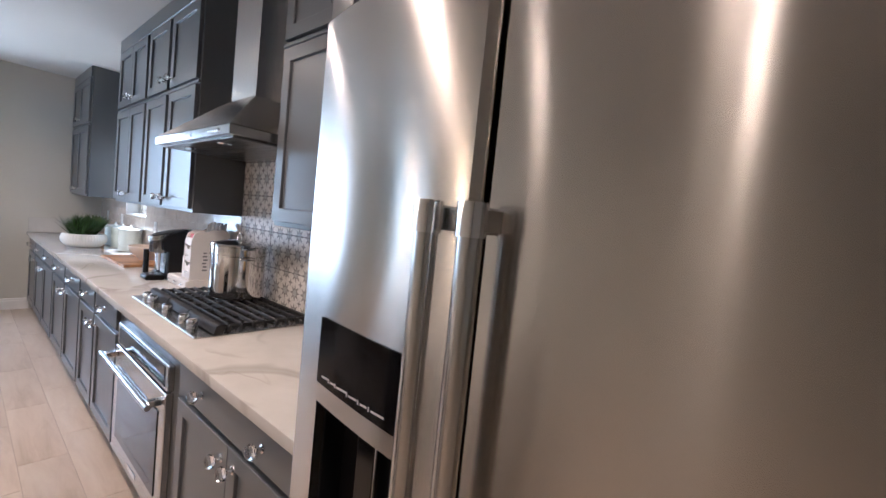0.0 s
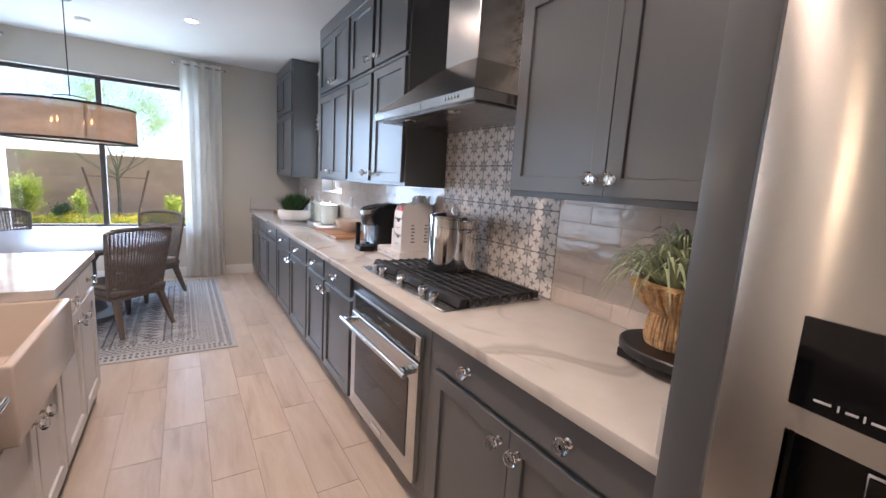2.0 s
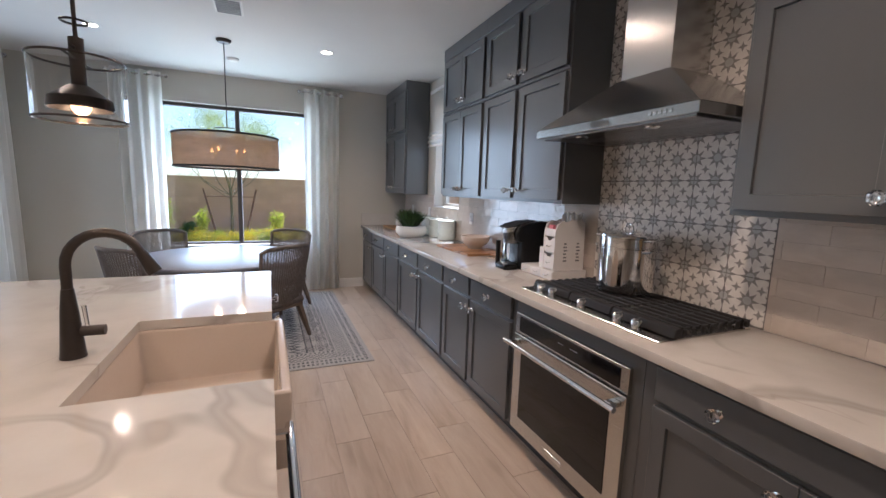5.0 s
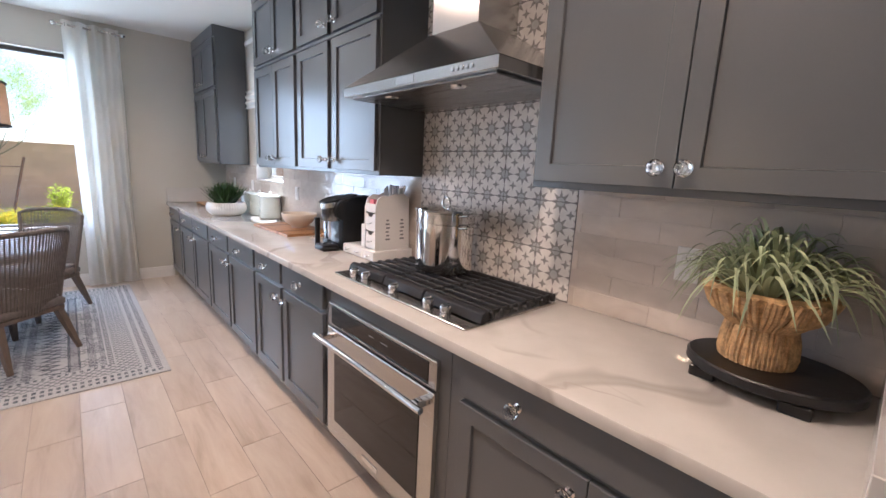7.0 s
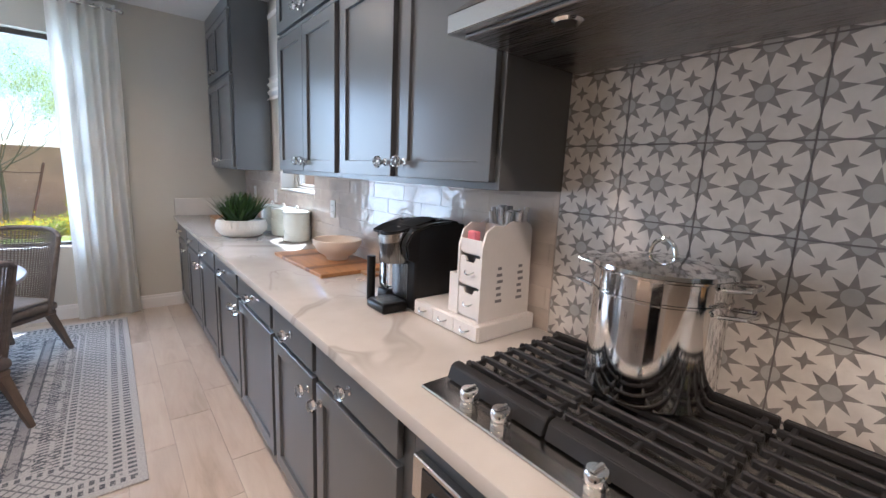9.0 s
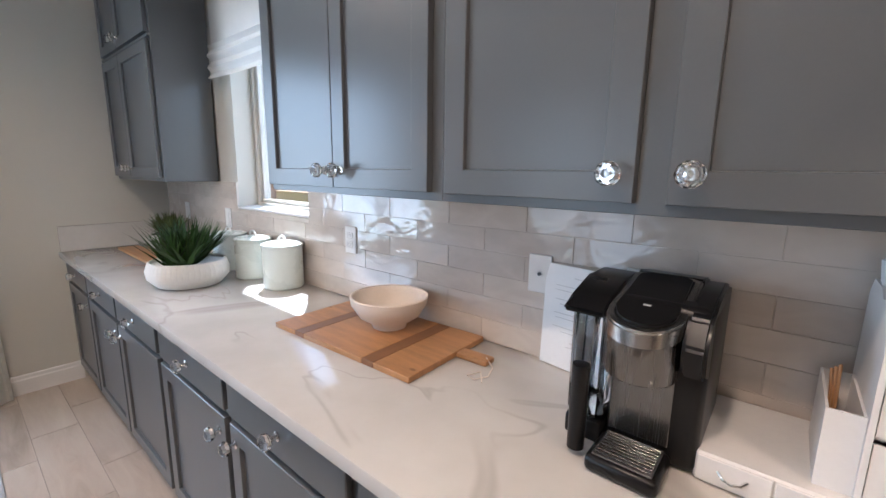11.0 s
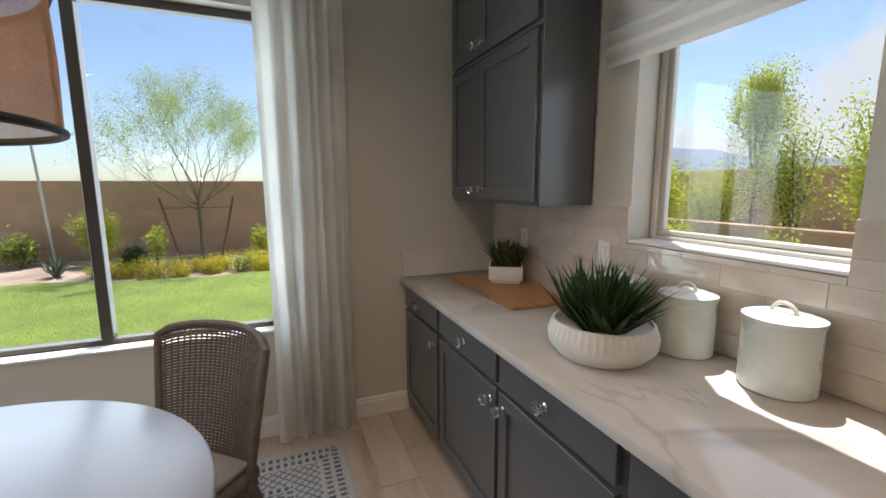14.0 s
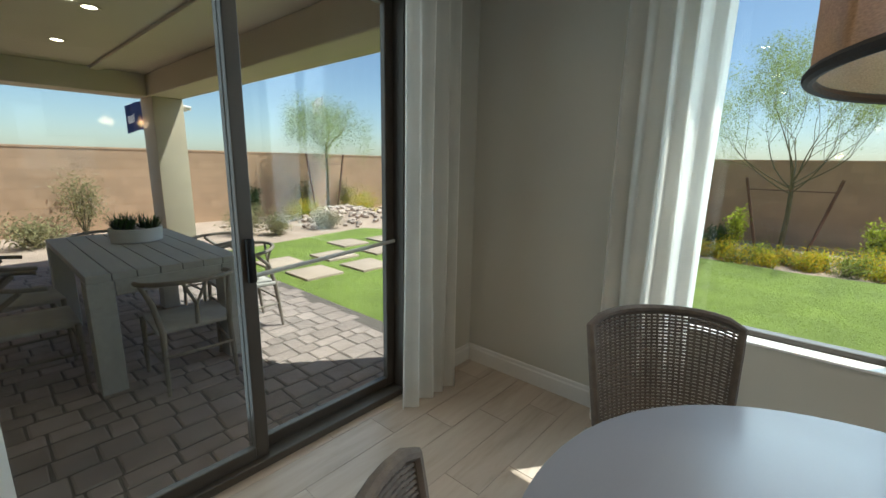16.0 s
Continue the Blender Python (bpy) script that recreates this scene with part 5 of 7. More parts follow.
# ---- things on the worktop ----
def blades(bm, at, count, length, width, spread, rnd, droop=0.6, base=0.05, lift=1.0, seg=5, mat=0, fat=0.0):
    """Pointed leaves that rise from a middle and arch over."""
    for i in range(count):
        a = rnd.uniform(0, 2 * math.pi)
        t = rnd.random() ** 0.7
        ln = length * rnd.uniform(0.65, 1.1)
        out = spread * (0.25 + 0.75 * t)
        d = Vector((math.cos(a), math.sin(a), 0))
        side = Vector((-d.y, d.x, 0))
        p0 = Vector(at) + d * base * t * rnd.uniform(0.3, 1.0)
        prev = None
        for k in range(seg + 1):
            u = k / seg
            c = p0 + d * (ln * out * u) + Vector((0, 0, ln * (lift * u * math.sqrt(max(0.05, 1 - out * out * 0.6)) - droop * t * u * u)))
            w = width * (1 - u) ** 0.7 * (0.75 + 0.6 * math.sin(math.pi * min(1, u + 0.25)))
            if fat:
                ring = [bm.verts.new(c + side * w), bm.verts.new(c - d * w * fat), bm.verts.new(c - side * w), bm.verts.new(c + d * w * 0.2)]
            else:
                ring = [bm.verts.new(c + side * w), bm.verts.new(c - Vector((0, 0, w * 0.35))), bm.verts.new(c - side * w)]
            if prev:
                n = len(ring)
                for q in range(n if fat else n - 1):
                    r = (q + 1) % n
                    bm.faces.new((prev[q], prev[r], ring[r], ring[q])).material_index = mat
            prev = ring
    return bm


WT = 0.9155
# stock pot with steamer insert, on the cooktop
pot = thing("stock_pot", "polished steel stock pot with a steamer insert and lid", "pot", (-2.58, 1.175, 0.966))
PX, PY = -2.58, 1.175
bm = B()
lathe(bm, [(0, 0.966), (0.1333, 0.966), (0.1401, 0.972), (0.1401, 1.196), (0.1458, 1.199), (0.1458, 1.203), (0, 1.203)], (PX, PY, 0), 48)
part("body", bm, POLISHED, pot)
bm = B()
lathe(bm, [(0, 1.2035), (0.1424, 1.2035), (0.1424, 1.246), (0.1480, 1.249), (0.1480, 1.253), (0, 1.253)], (PX, PY, 0), 48)
part("steamer_insert", bm, POLISHED, pot)
bm = B()
lathe(bm, [(0.1446, 1.2535), (0.1424, 1.262), (0.08, 1.276), (0.03, 1.281), (0, 1.281)], (PX, PY, 0), 48)
lid = part("lid", bm, POLISHED, pot)
bm = B()
tube(bm, [(PX + 0.028 * math.cos(a), PY, 1.283 + 0.036 * math.sin(a)) for a in [math.pi * i / 10 for i in range(11)]], 0.005, 8)
part("lid_handle", bm, CHROME, lid)
for z in (1.185, 1.24):
    for sx in (-1, 1):
        bm = B()
        tube(bm, [(PX + sx * 0.139, PY - 0.045, z), (PX + sx * 0.184, PY - 0.04, z + 0.006), (PX + sx * 0.192, PY, z + 0.008), (PX + sx * 0.184, PY + 0.04, z + 0.006), (PX + sx * 0.139, PY + 0.045, z)], 0.0048, 8)
        part("side_handle", bm, CHROME, pot)

# coffee maker
cm = thing("coffee_maker", "black single-serve coffee maker with a silver band and water tank", "coffee maker", (-3.52, 1.13, WT))
DARK_SILVER = steel("dark_silver", (0.20, 0.195, 0.19), 0.26)
bm = B()
box(bm, -3.575, -3.405, 1.075, 1.315, WT, 1.24, 0.02, 3)
part("tower", bm, BLACK, cm)
bm = B()
box(bm, -3.575, -3.445, 0.962, 1.0745, WT, 0.950, 0.012, 3)
bs = part("drip_base", bm, BLACK, cm)
bm = B()
box(bm, -3.563, -3.457, 0.972, 1.066, 0.9502, 0.954, 0.001)
dt = part("drip_tray", bm, DARK_GREY, cm)
for i in range(9):
    bm = B()
    y = 0.978 + 0.0098 * i
    box(bm, -3.559, -3.461, y, y + 0.0045, 0.9542, 0.9565, 0.0005)
    part("tray_bar", bm, DARK_SILVER, dt)
bm = B()
lathe(bm, [(0, 1.100), (0.062, 1.100), (0.065, 1.105), (0.067, 1.195), (0.063, 1.200), (0, 1.200)], (-3.515, 1.058, 0), 40)
part("brew_head", bm, DARK_SILVER, cm)
def head_plate(inset, low, high):
    """A plate with a rounded front that slopes up towards the back of the machine."""
    r, cx, cy = 0.066 - inset, -3.513, 1.05
    plan = [(cx + r * math.cos(a), cy + r * math.sin(a)) for a in [math.pi + math.pi * i / 16 for i in range(17)]] + [(cx + r, 1.215 - inset), (cx + r * 0.7, 1.225 - inset), (cx - r * 0.7, 1.225 - inset), (cx - r, 1.215 - inset)]
    bm = B()
    lo = [bm.verts.new((x, y, 1.206 + 0.24 * (y - 0.985) + low)) for x, y in plan]
    hi = [bm.verts.new((x, y, 1.206 + 0.24 * (y - 0.985) + high)) for x, y in plan]
    for i in range(len(plan)):
        k = (i + 1) % len(plan)
        bm.faces.new((lo[i], lo[k], hi[k], hi[i]))
    bm.faces.new(lo[::-1])
    bm.faces.new(hi)
    bmesh.ops.bevel(bm, geom=[e for e in bm.edges if e.verts[0] in hi and e.verts[1] in hi], offset=0.004, segments=2, affect="EDGES")
    return bm


part("silver_frame", head_plate(0.0, -0.030, 0.0), STEEL, cm)
ll = part("lid", head_plate(0.013, 0.0005, 0.0065), BLACK, cm)
bm = B()
box(bm, -3.521, -3.507, 1.062, 1.071, 1.2328, 1.2338)
part("emblem", bm, SILVER_PRINT, ll)
part("shoulder", side_profile([(1.04, 1.125), (1.03, 1.18), (1.06, 1.226), (1.14, 1.252), (1.24, 1.260), (1.316, 1.243), (1.316, 1.10), (1.10, 1.10)], -3.4455, -3.406), BLACK, cm)
part("rear_cover", side_profile([(1.228, 1.2405), (1.228, 1.262), (1.25, 1.262), (1.312, 1.252), (1.312, 1.2405)], -3.576, -3.447, 0.004), BLACK, cm)
bm = B()
box(bm, -3.566, -3.455, 1.0725, 1.0748, 0.957, 1.10, 0.001)
part("silver_back", bm, DARK_SILVER, cm)
bm = B()
box(bm, -3.655, -3.578, 1.06, 1.29, 0.965, 1.20, 0.014, 3)
part("water_tank", bm, GLASS, cm)
part("tank_lid", side_profile([(1.035, 1.1965), (1.03, 1.206), (1.08, 1.230), (1.17, 1.250), (1.25, 1.254), (1.302, 1.238), (1.302, 1.2005)], -3.665, -3.579), BLACK, cm)
bm = B()
box(bm, -3.655, -3.5755, 1.055, 1.295, WT, 0.9645, 0.01, 2)
part("tank_base", bm, BLACK, cm)
bm = B()
tube(bm, [(-3.605, 1.00, 0.932), (-3.605, 1.00, 1.11)], 0.017, 16)
part("handle", bm, BLACK, cm)
bm = B()
tube(bm, [(-3.43, 1.312, 0.93), (-3.43, 1.33, 0.9215), (-3.46, 1.345, 0.9205), (-3.53, 1.348, 0.9205), (-3.59, 1.349, 0.95), (-3.60, 1.3505, 1.08), (-3.60, 1.3505, 1.155)], 0.0032, 8)
part("cord", bm, BLACK, cm)

# white drawer organiser
og = thing("condiment_organiser", "white tiered organiser with small drawers, straws and sachets", "organiser", (-3.22, 1.2, WT))
bm = B()
box(bm, -3.41, -3.06, 1.082, 1.35, WT, 0.972, 0.004)
part("base_box", bm, ORGANISER, og)
def pull(x, y, z, par, w=0.022):
    bm = B()
    tube(bm, [(x - w, y, z + 0.004), (x - w * 0.6, y - 0.009, z - 0.002), (x, y - 0.012, z - 0.005), (x + w * 0.6, y - 0.009, z - 0.002), (x + w, y, z + 0.004)], 0.003, 6)
    part("pull", bm, CHROME, par)
for i in range(3):
    x0 = -3.406 + 0.1153 * i
    bm = B()
    box(bm, x0, x0 + 0.112, 1.076, 1.0815, 0.919, 0.969, 0.0015)
    pull(x0 + 0.056, 1.0755, 0.945, part("drawer_front", bm, ORGANISER, og))
prof = [(1.10, 0.9725), (1.10, 1.215), (1.115, 1.265), (1.15, 1.288), (1.19, 1.282), (1.22, 1.296), (1.30, 1.296), (1.33, 1.27), (1.34, 0.9725)]
for x in (-3.198, -3.091):
    bm = B()
    vs = [[bm.verts.new((x + dx, y, z)) for y, z in prof] for dx in (0, 0.008)]
    for i in range(len(prof)):
        j = (i + 1) % len(prof)
        bm.faces.new((vs[0][i], vs[0][j], vs[1][j], vs[1][i]))
    bm.faces.new(vs[0])
    bm.faces.new(vs[1][::-1])
    part("side_panel", bm, ORGANISER, og, smooth=False)
bm = B()
box(bm, -3.1895, -3.0915, 1.325, 1.332, 0.9725, 1.284)
part("back_panel", bm, ORGANISER, og)
for z in (0.974, 1.080, 1.187):
    bm = B()
    box(bm, -3.1895, -3.0915, 1.112, 1.324, z, z + 0.005)
    part("shelf", bm, ORGANISER, og)
for z in (0.982, 1.088):
    bm = B()
    pts = [(-3.188, 0), (-3.093, 0), (-3.093, 0.092), (-3.114, 0.092), (-3.122, 0.075), (-3.157, 0.075), (-3.165, 0.092), (-3.188, 0.092)]
    vs = [[bm.verts.new((x, y, z + h)) for x, h in pts] for y in (1.103, 1.109)]
    for i in range(len(pts)):
        j = (i + 1) % len(pts)
        bm.faces.new((vs[0][i], vs[0][j], vs[1][j], vs[1][i]))
    bm.faces.new(vs[0])
    bm.faces.new(vs[1][::-1])
    pull(-3.14, 1.1025, z + 0.04, part("drawer_front", bm, ORGANISER, og, smooth=False), 0.021)
bm = B()
box(bm, -3.1895, -3.0915, 1.103, 1.109, 1.193, 1.238, 0.001)
part("tray_front", bm, ORGANISER, og)
bm = B()
box(bm, -3.1895, -3.0915, 1.21, 1.215, 1.193, 1.284, 0.001)
part("divider", bm, ORGANISER, og)
bm = B()
R = [[bm.verts.new((x, y, z)) for x, y in ((-3.247 + i, 1.11 + i), (-3.1985 - i, 1.11 + i), (-3.1985 - i, 1.30 - i), (-3.247 + i, 1.30 - i))] for i, z in ((0, 0.9725), (0, 1.11), (0.004, 1.11), (0.004, 0.978))]
for a, b in zip(R, R[1:]):
    for i in range(4):
        bm.faces.new((a[i], a[(i + 1) % 4], b[(i + 1) % 4], b[i]))
bm.faces.new(R[0][::-1])
bm.faces.new(R[3])
part("side_tray", bm, ORGANISER, og, smooth=False)
for k in range(3):
    bm = B()
    tube(bm, [(-3.225, 1.20 + 0.012 * k, 0.979), (-3.228 - 0.004 * k, 1.22 + 0.014 * k, 1.15 - 0.01 * k)], 0.0028, 6)
    part("stir_stick", bm, ACACIA, og, "thin wooden stir stick")
bm = B()
box(bm, -3.186, -3.146, 1.125, 1.15, 1.1935, 1.26, 0.004, 1, 0, Matrix.Translation((0, 0, 0)))
part("sachets", bm, PINK, og, "pink sweetener sachets")
rnd = random.Random(4)
for cx in (-3.166, -3.116):
    for k in range(14):
        bm = B()
        x, y = cx + rnd.uniform(-0.018, 0.018), 1.26 + rnd.uniform(-0.03, 0.04)
        tube(bm, [(x, y, 1.194), (x + rnd.uniform(-0.02, 0.02), y + rnd.uniform(-0.02, 0.02), 1.332 + rnd.uniform(-0.01, 0.012))], 0.008, 6)
        part("straw", bm, PAPER, og)
bm = B()
for y in (1.17, 1.27):
    for k in range(6):
        box(bm, -3.0827, -3.0822, y + 0.004 * (k % 2), y + 0.03 - 0.004 * (k % 3), 1.03 + 0.022 * k, 1.04 + 0.022 * k)
part("side_print", bm, INK, og)

# printed card leaning on the tiles
card = thing("paper_card", "white printed paper sheet leaning against the tiles", "paper", (-3.75, 1.33, WT))
tilt = Matrix.Translation((-3.748, 1.328, WT + 0.001)) @ Matrix.Rotation(radians(-8.5), 4, "Z") @ Matrix.Rotation(radians(-2), 4, "X")
bm = B()
box(bm, -0.113, 0.113, 0, 0.002, 0, 0.303, 0, 1, 0, tilt)
sheet = part("sheet", bm, PAPER, card)
for i, w in enumerate((0.02, 0.0, 0.075, 0.078, 0.03, 0.078, 0.06, 0.0, 0.076, 0.07, 0.0, 0.078, 0.05, 0.0, 0.02, 0.03)):
    if w:
        bm = B()
        box(bm, -w, w, -0.0008, -0.0002, 0.27 - 0.0135 * i, 0.2718 - 0.0135 * i, 0, 1, 0, tilt)
        part("text_line", bm, SILVER_PRINT, sheet)

# cutting board with bowl
turn = Matrix.Translation((-4.385, 1.15, WT)) @ Matrix.Rotation(radians(2), 4, "Z")
cb = thing("cutting_board", "long acacia cutting board with darker stripes and a handle", "cutting board", (-4.40, 1.155, WT))
xs = [(-0.325, -0.205, 0), (-0.205, -0.155, 1), (-0.155, 0.135, 0), (0.135, 0.185, 1), (0.185, 0.325, 0)]
for a, b, k in xs:
    bm = B()
    box(bm, a + 0.0002, b - 0.0002, -0.185, 0.185, 0.0005, 0.019, 0.0015, 1, 0, turn)
    part("stripe" if k else "plank", bm, WALNUT if k else ACACIA, cb)
bm = B()
box(bm, 0.3255, 0.435, 0.025, 0.075, 0.001, 0.0185, 0.006, 2, 0, turn)
part("handle", bm, ACACIA, cb)
bm = B()
tube(bm, [turn @ Vector(p) for p in ((0.42, 0.05, 0.02), (0.455, 0.03, 0.006), (0.47, -0.02, 0.004), (0.45, -0.06, 0.004), (0.42, -0.05, 0.004), (0.44, -0.01, 0.004), (0.475, -0.06, 0.004))], 0.0018, 6)
part("hanging_cord", bm, BOWL_CREAM, cb)

def bowl(x, y, z, label, r, h, mat, name="bowl"):
    t = thing(name, label, "bowl", (x, y, z))
    bm = B()
    k = r / 0.135
    lathe(bm, [(0, 0.004), (0.058 * k, 0), (0.062 * k, 0.012), (0.066 * k, 0.018), (0.105 * k, h * 0.38), (0.131 * k, h * 0.75), (0.135 * k, h * 0.97), (0.130 * k, h), (0.124 * k, h * 0.97), (0.112 * k, h * 0.6), (0.075 * k, h * 0.27), (0, h * 0.2)], (x, y, z), 48)
    part("shell", bm, mat, t)
    return t
bowl(-4.375, 1.205, WT + 0.0195, "cream clay footed bowl on the cutting board", 0.137, 0.115, BOWL_CREAM)

# canisters with loop lids
for x, sc in ((-5.19, 1.0), (-5.485, 0.98), (-5.775, 0.96)):
    c = thing("canister", "pale enamel kitchen canister with a loop-handled lid", "canister", (x, 1.262, WT), "pale canisters on the worktop")
    r, h = 0.093 * sc, 0.205 * sc
    bm = B()
    lathe(bm, [(0, WT), (r - 0.005, WT), (r, WT + 0.006), (r, WT + h - 0.012), (r + 0.003, WT + h - 0.008), (r + 0.003, WT + h - 0.002), (0, WT + h - 0.002)], (x, 1.262, 0), 44)
    part("body", bm, MINT, c)
    bm = B()
    z = WT + h
    lathe(bm, [(r + 0.004, z - 0.0015), (r + 0.004, z + 0.006), (r - 0.012, z + 0.012), (0.02, z + 0.019), (0, z + 0.019)], (x, 1.262, 0), 44)
    ld = part("lid", bm, MINT, c)
    bm = B()
    tube(bm, [(x - 0.032 * math.cos(a), 1.262, z + 0.014 + 0.030 * math.sin(a)) for a in [math.pi * i / 10 for i in range(11)]], 0.0055, 8)
    part("lid_handle", bm, CERAMIC, ld)

# round planter with spiky succulents
rnd = random.Random(11)
pl = thing("succulent_planter", "wide white ribbed bowl planter with dark spiky succulents", "potted plant", (-5.57, 0.975, WT))
bm = B()
rib = lambda i, z: 1 + 0.012 * (1 if i % 2 else -1)
lathe(bm, [(0, 0), (0.125, 0), (0.14, 0.006), (0.174, 0.045), (0.179, 0.08), (0.165, 0.122), (0.157, 0.124), (0.157, 0.11), (0, 0.108)], (-5.57, 0.975, WT), 96, wave=rib)
part("bowl", bm, PLASTER, pl)
bm = B()
for k in range(11):
    a, q = rnd.uniform(0, 6.28), 0.11 * math.sqrt(rnd.random())
    blades(bm, (-5.57 + q * math.cos(a), 0.975 + q * math.sin(a), WT + 0.105), 36, 0.225, 0.0105, 0.92, rnd, droop=0.10, base=0.03, seg=4, fat=0.5)
part("leaves", bm, SUCCULENT, pl)

# paddle board with small planter in the corner
turn = Matrix.Translation((-6.52, 1.15, WT)) @ Matrix.Rotation(radians(-1), 4, "Z")
pb = thing("cutting_board", "acacia paddle board lying in the worktop corner", "cutting board", (-6.52, 1.15, WT))
for a, b in ((-0.18, -0.06), (-0.059, 0.06), (0.061, 0.175)):
    bm = B()
    box(bm, -0.28 if a > -0.1 else -0.36, 0.40, a, b, 0.0005, 0.017, 0.002, 1, 0, turn)
    part("plank", bm, ACACIA, pb)
SPX, SPY = -6.62, 1.215
sp = thing("square_planter", "small white square planter with leafy variegated plant", "potted plant", (SPX, SPY, WT + 0.018))
bm = B()
recess = WT + 0.018
spin = Matrix.Translation((SPX, SPY, recess)) @ Matrix.Rotation(radians(-31), 4, "Z")
box(bm, -0.082, 0.082, -0.082, 0.082, 0, 0.018, 0.003, 1, 0, spin)
box(bm, -0.097, 0.097, -0.097, 0.097, 0.0185, 0.100, 0.006, 2, 0, spin)
part("box", bm, PLASTER, sp)
bm = B()
box(bm, -0.088, 0.088, -0.088, 0.088, 0.1002, 0.103, 0, 1, 0, spin)
part("soil", bm, SOIL, sp)
bm = B()
rnd = random.Random(5)
for k in range(12):
    blades(bm, (SPX + rnd.uniform(-0.07, 0.07), SPY + rnd.uniform(-0.06, 0.06), recess + 0.10), 18, 0.165, 0.012, 0.75, rnd, droop=0.25, base=0.02, seg=4)
part("leaves", bm, SUCCULENT_PALE, sp)

# black pedestal board with basket plant
tr = thing("pedestal_tray", "black stained round wooden tray on short feet", "tray", (-1.28, 1.175, WT))
bm = B()
prof = [(0.198, 0.032), (0.207, 0.038), (0.207, 0.059), (0.201, 0.064)]
m = Matrix.Translation((-1.28, 1.175, WT)) @ Matrix.Diagonal((0.93, 0.76, 1, 1))
lathe(bm, [(0, 0.032)] + prof + [(0, 0.064)], seg=48, m=m)
part("board", bm, BLACK_WOOD, tr)
for a in (30, 150, 215, 300):
    bm = B()
    x, y = -1.28 + 0.155 * math.cos(radians(a)), 1.175 + 0.125 * math.sin(radians(a))
    box(bm, x - 0.032, x + 0.032, y - 0.025, y + 0.025, WT, WT + 0.0318, 0.004)
    part("foot", bm, BLACK_WOOD, tr)
bp = thing("basket_plant", "seagrass hourglass basket with arching grassy plant", "potted plant", (-1.30, 1.195, WT + 0.0645))
bm = B()
bx, by, bz = -1.315, 1.185, WT + 0.0645
prof = [(0.078, 0), (0.088, 0.004), (0.084, 0.06), (0.076, 0.10), (0.084, 0.112), (0.122, 0.140), (0.146, 0.192), (0.140, 0.195)]
n = 58
def rad(z):
    for (r0, z0), (r1, z1) in zip(prof, prof[1:-1]):
        if z0 <= z <= z1:
            return r0 + (r1 - r0) * (z - z0) / (z1 - z0 + 1e-9)
    return prof[-2][0]
lathe(bm, [(0, 0)] + [(r - 0.004, z) for r, z in prof[:-1]] + [(0.125, 0.2), (0.12, 0.18), (0, 0.18)], (bx, by, bz), 48)
part("liner", bm, WICKER, bp)
for lo, hi in ((0.002, 0.10), (0.104, 0.192)):
    for i in range(n):
        bm = B()
        a0 = 2 * math.pi * (i + rnd.uniform(-0.2, 0.2)) / n
        pts = []
        for k in range(6):
            z = lo + (hi - lo) * k / 5
            a = a0 + 0.05 * math.sin(i * 1.7) * k / 5
            pts.append((bx + rad(z) * math.cos(a), by + rad(z) * math.sin(a), bz + z))
        tube(bm, pts, [q * rnd.uniform(0.8, 1.2) for q in [0.0052 if lo < 0.05 else 0.0066] * 6], 6)
        part("reed", bm, WICKER, bp)
bm = B()
rnd = random.Random(21)
for i in range(300):
    a, q = rnd.uniform(0, 6.28), rnd.random()
    d = Vector((math.cos(a), math.sin(a), 0))
    bend = Vector((-d.y, d.x, 0)) * rnd.uniform(-0.09, 0.09)
    reach, peak, fall = 0.05 + 0.14 * q * rnd.uniform(0.8, 1.15), 0.175 * (1 - 0.45 * q) * rnd.uniform(0.6, 1.15), (0.01 + 0.11 * q) * rnd.uniform(0.3, 1.5)
    p0 = Vector((bx, by, bz + 0.185)) + d * 0.08 * q
    w0, prev = rnd.uniform(0.005, 0.009), None
    for k in range(10):
        u = k / 9
        c = p0 + d * (reach * u ** 0.8) + bend * u * u + Vector((0, 0, peak * math.sin(math.pi * min(1, u * 0.62) ) * 1.05 - fall * u ** 3))
        side = Vector((-d.y, d.x, 0.25)).normalized() * (w0 * (1 - u) ** 0.6 + 0.0003)
        e = [bm.verts.new(c + side), bm.verts.new(c - Vector((0, 0, w0 * 0.3 * (1 - u)))), bm.verts.new(c - side)]
        if prev:
            bm.faces.new((prev[0], prev[1], e[1], e[0]))
            bm.faces.new((prev[1], prev[2], e[2], e[1]))
        prev = e
part("leaves", bm, AIR_PLANT, bp)

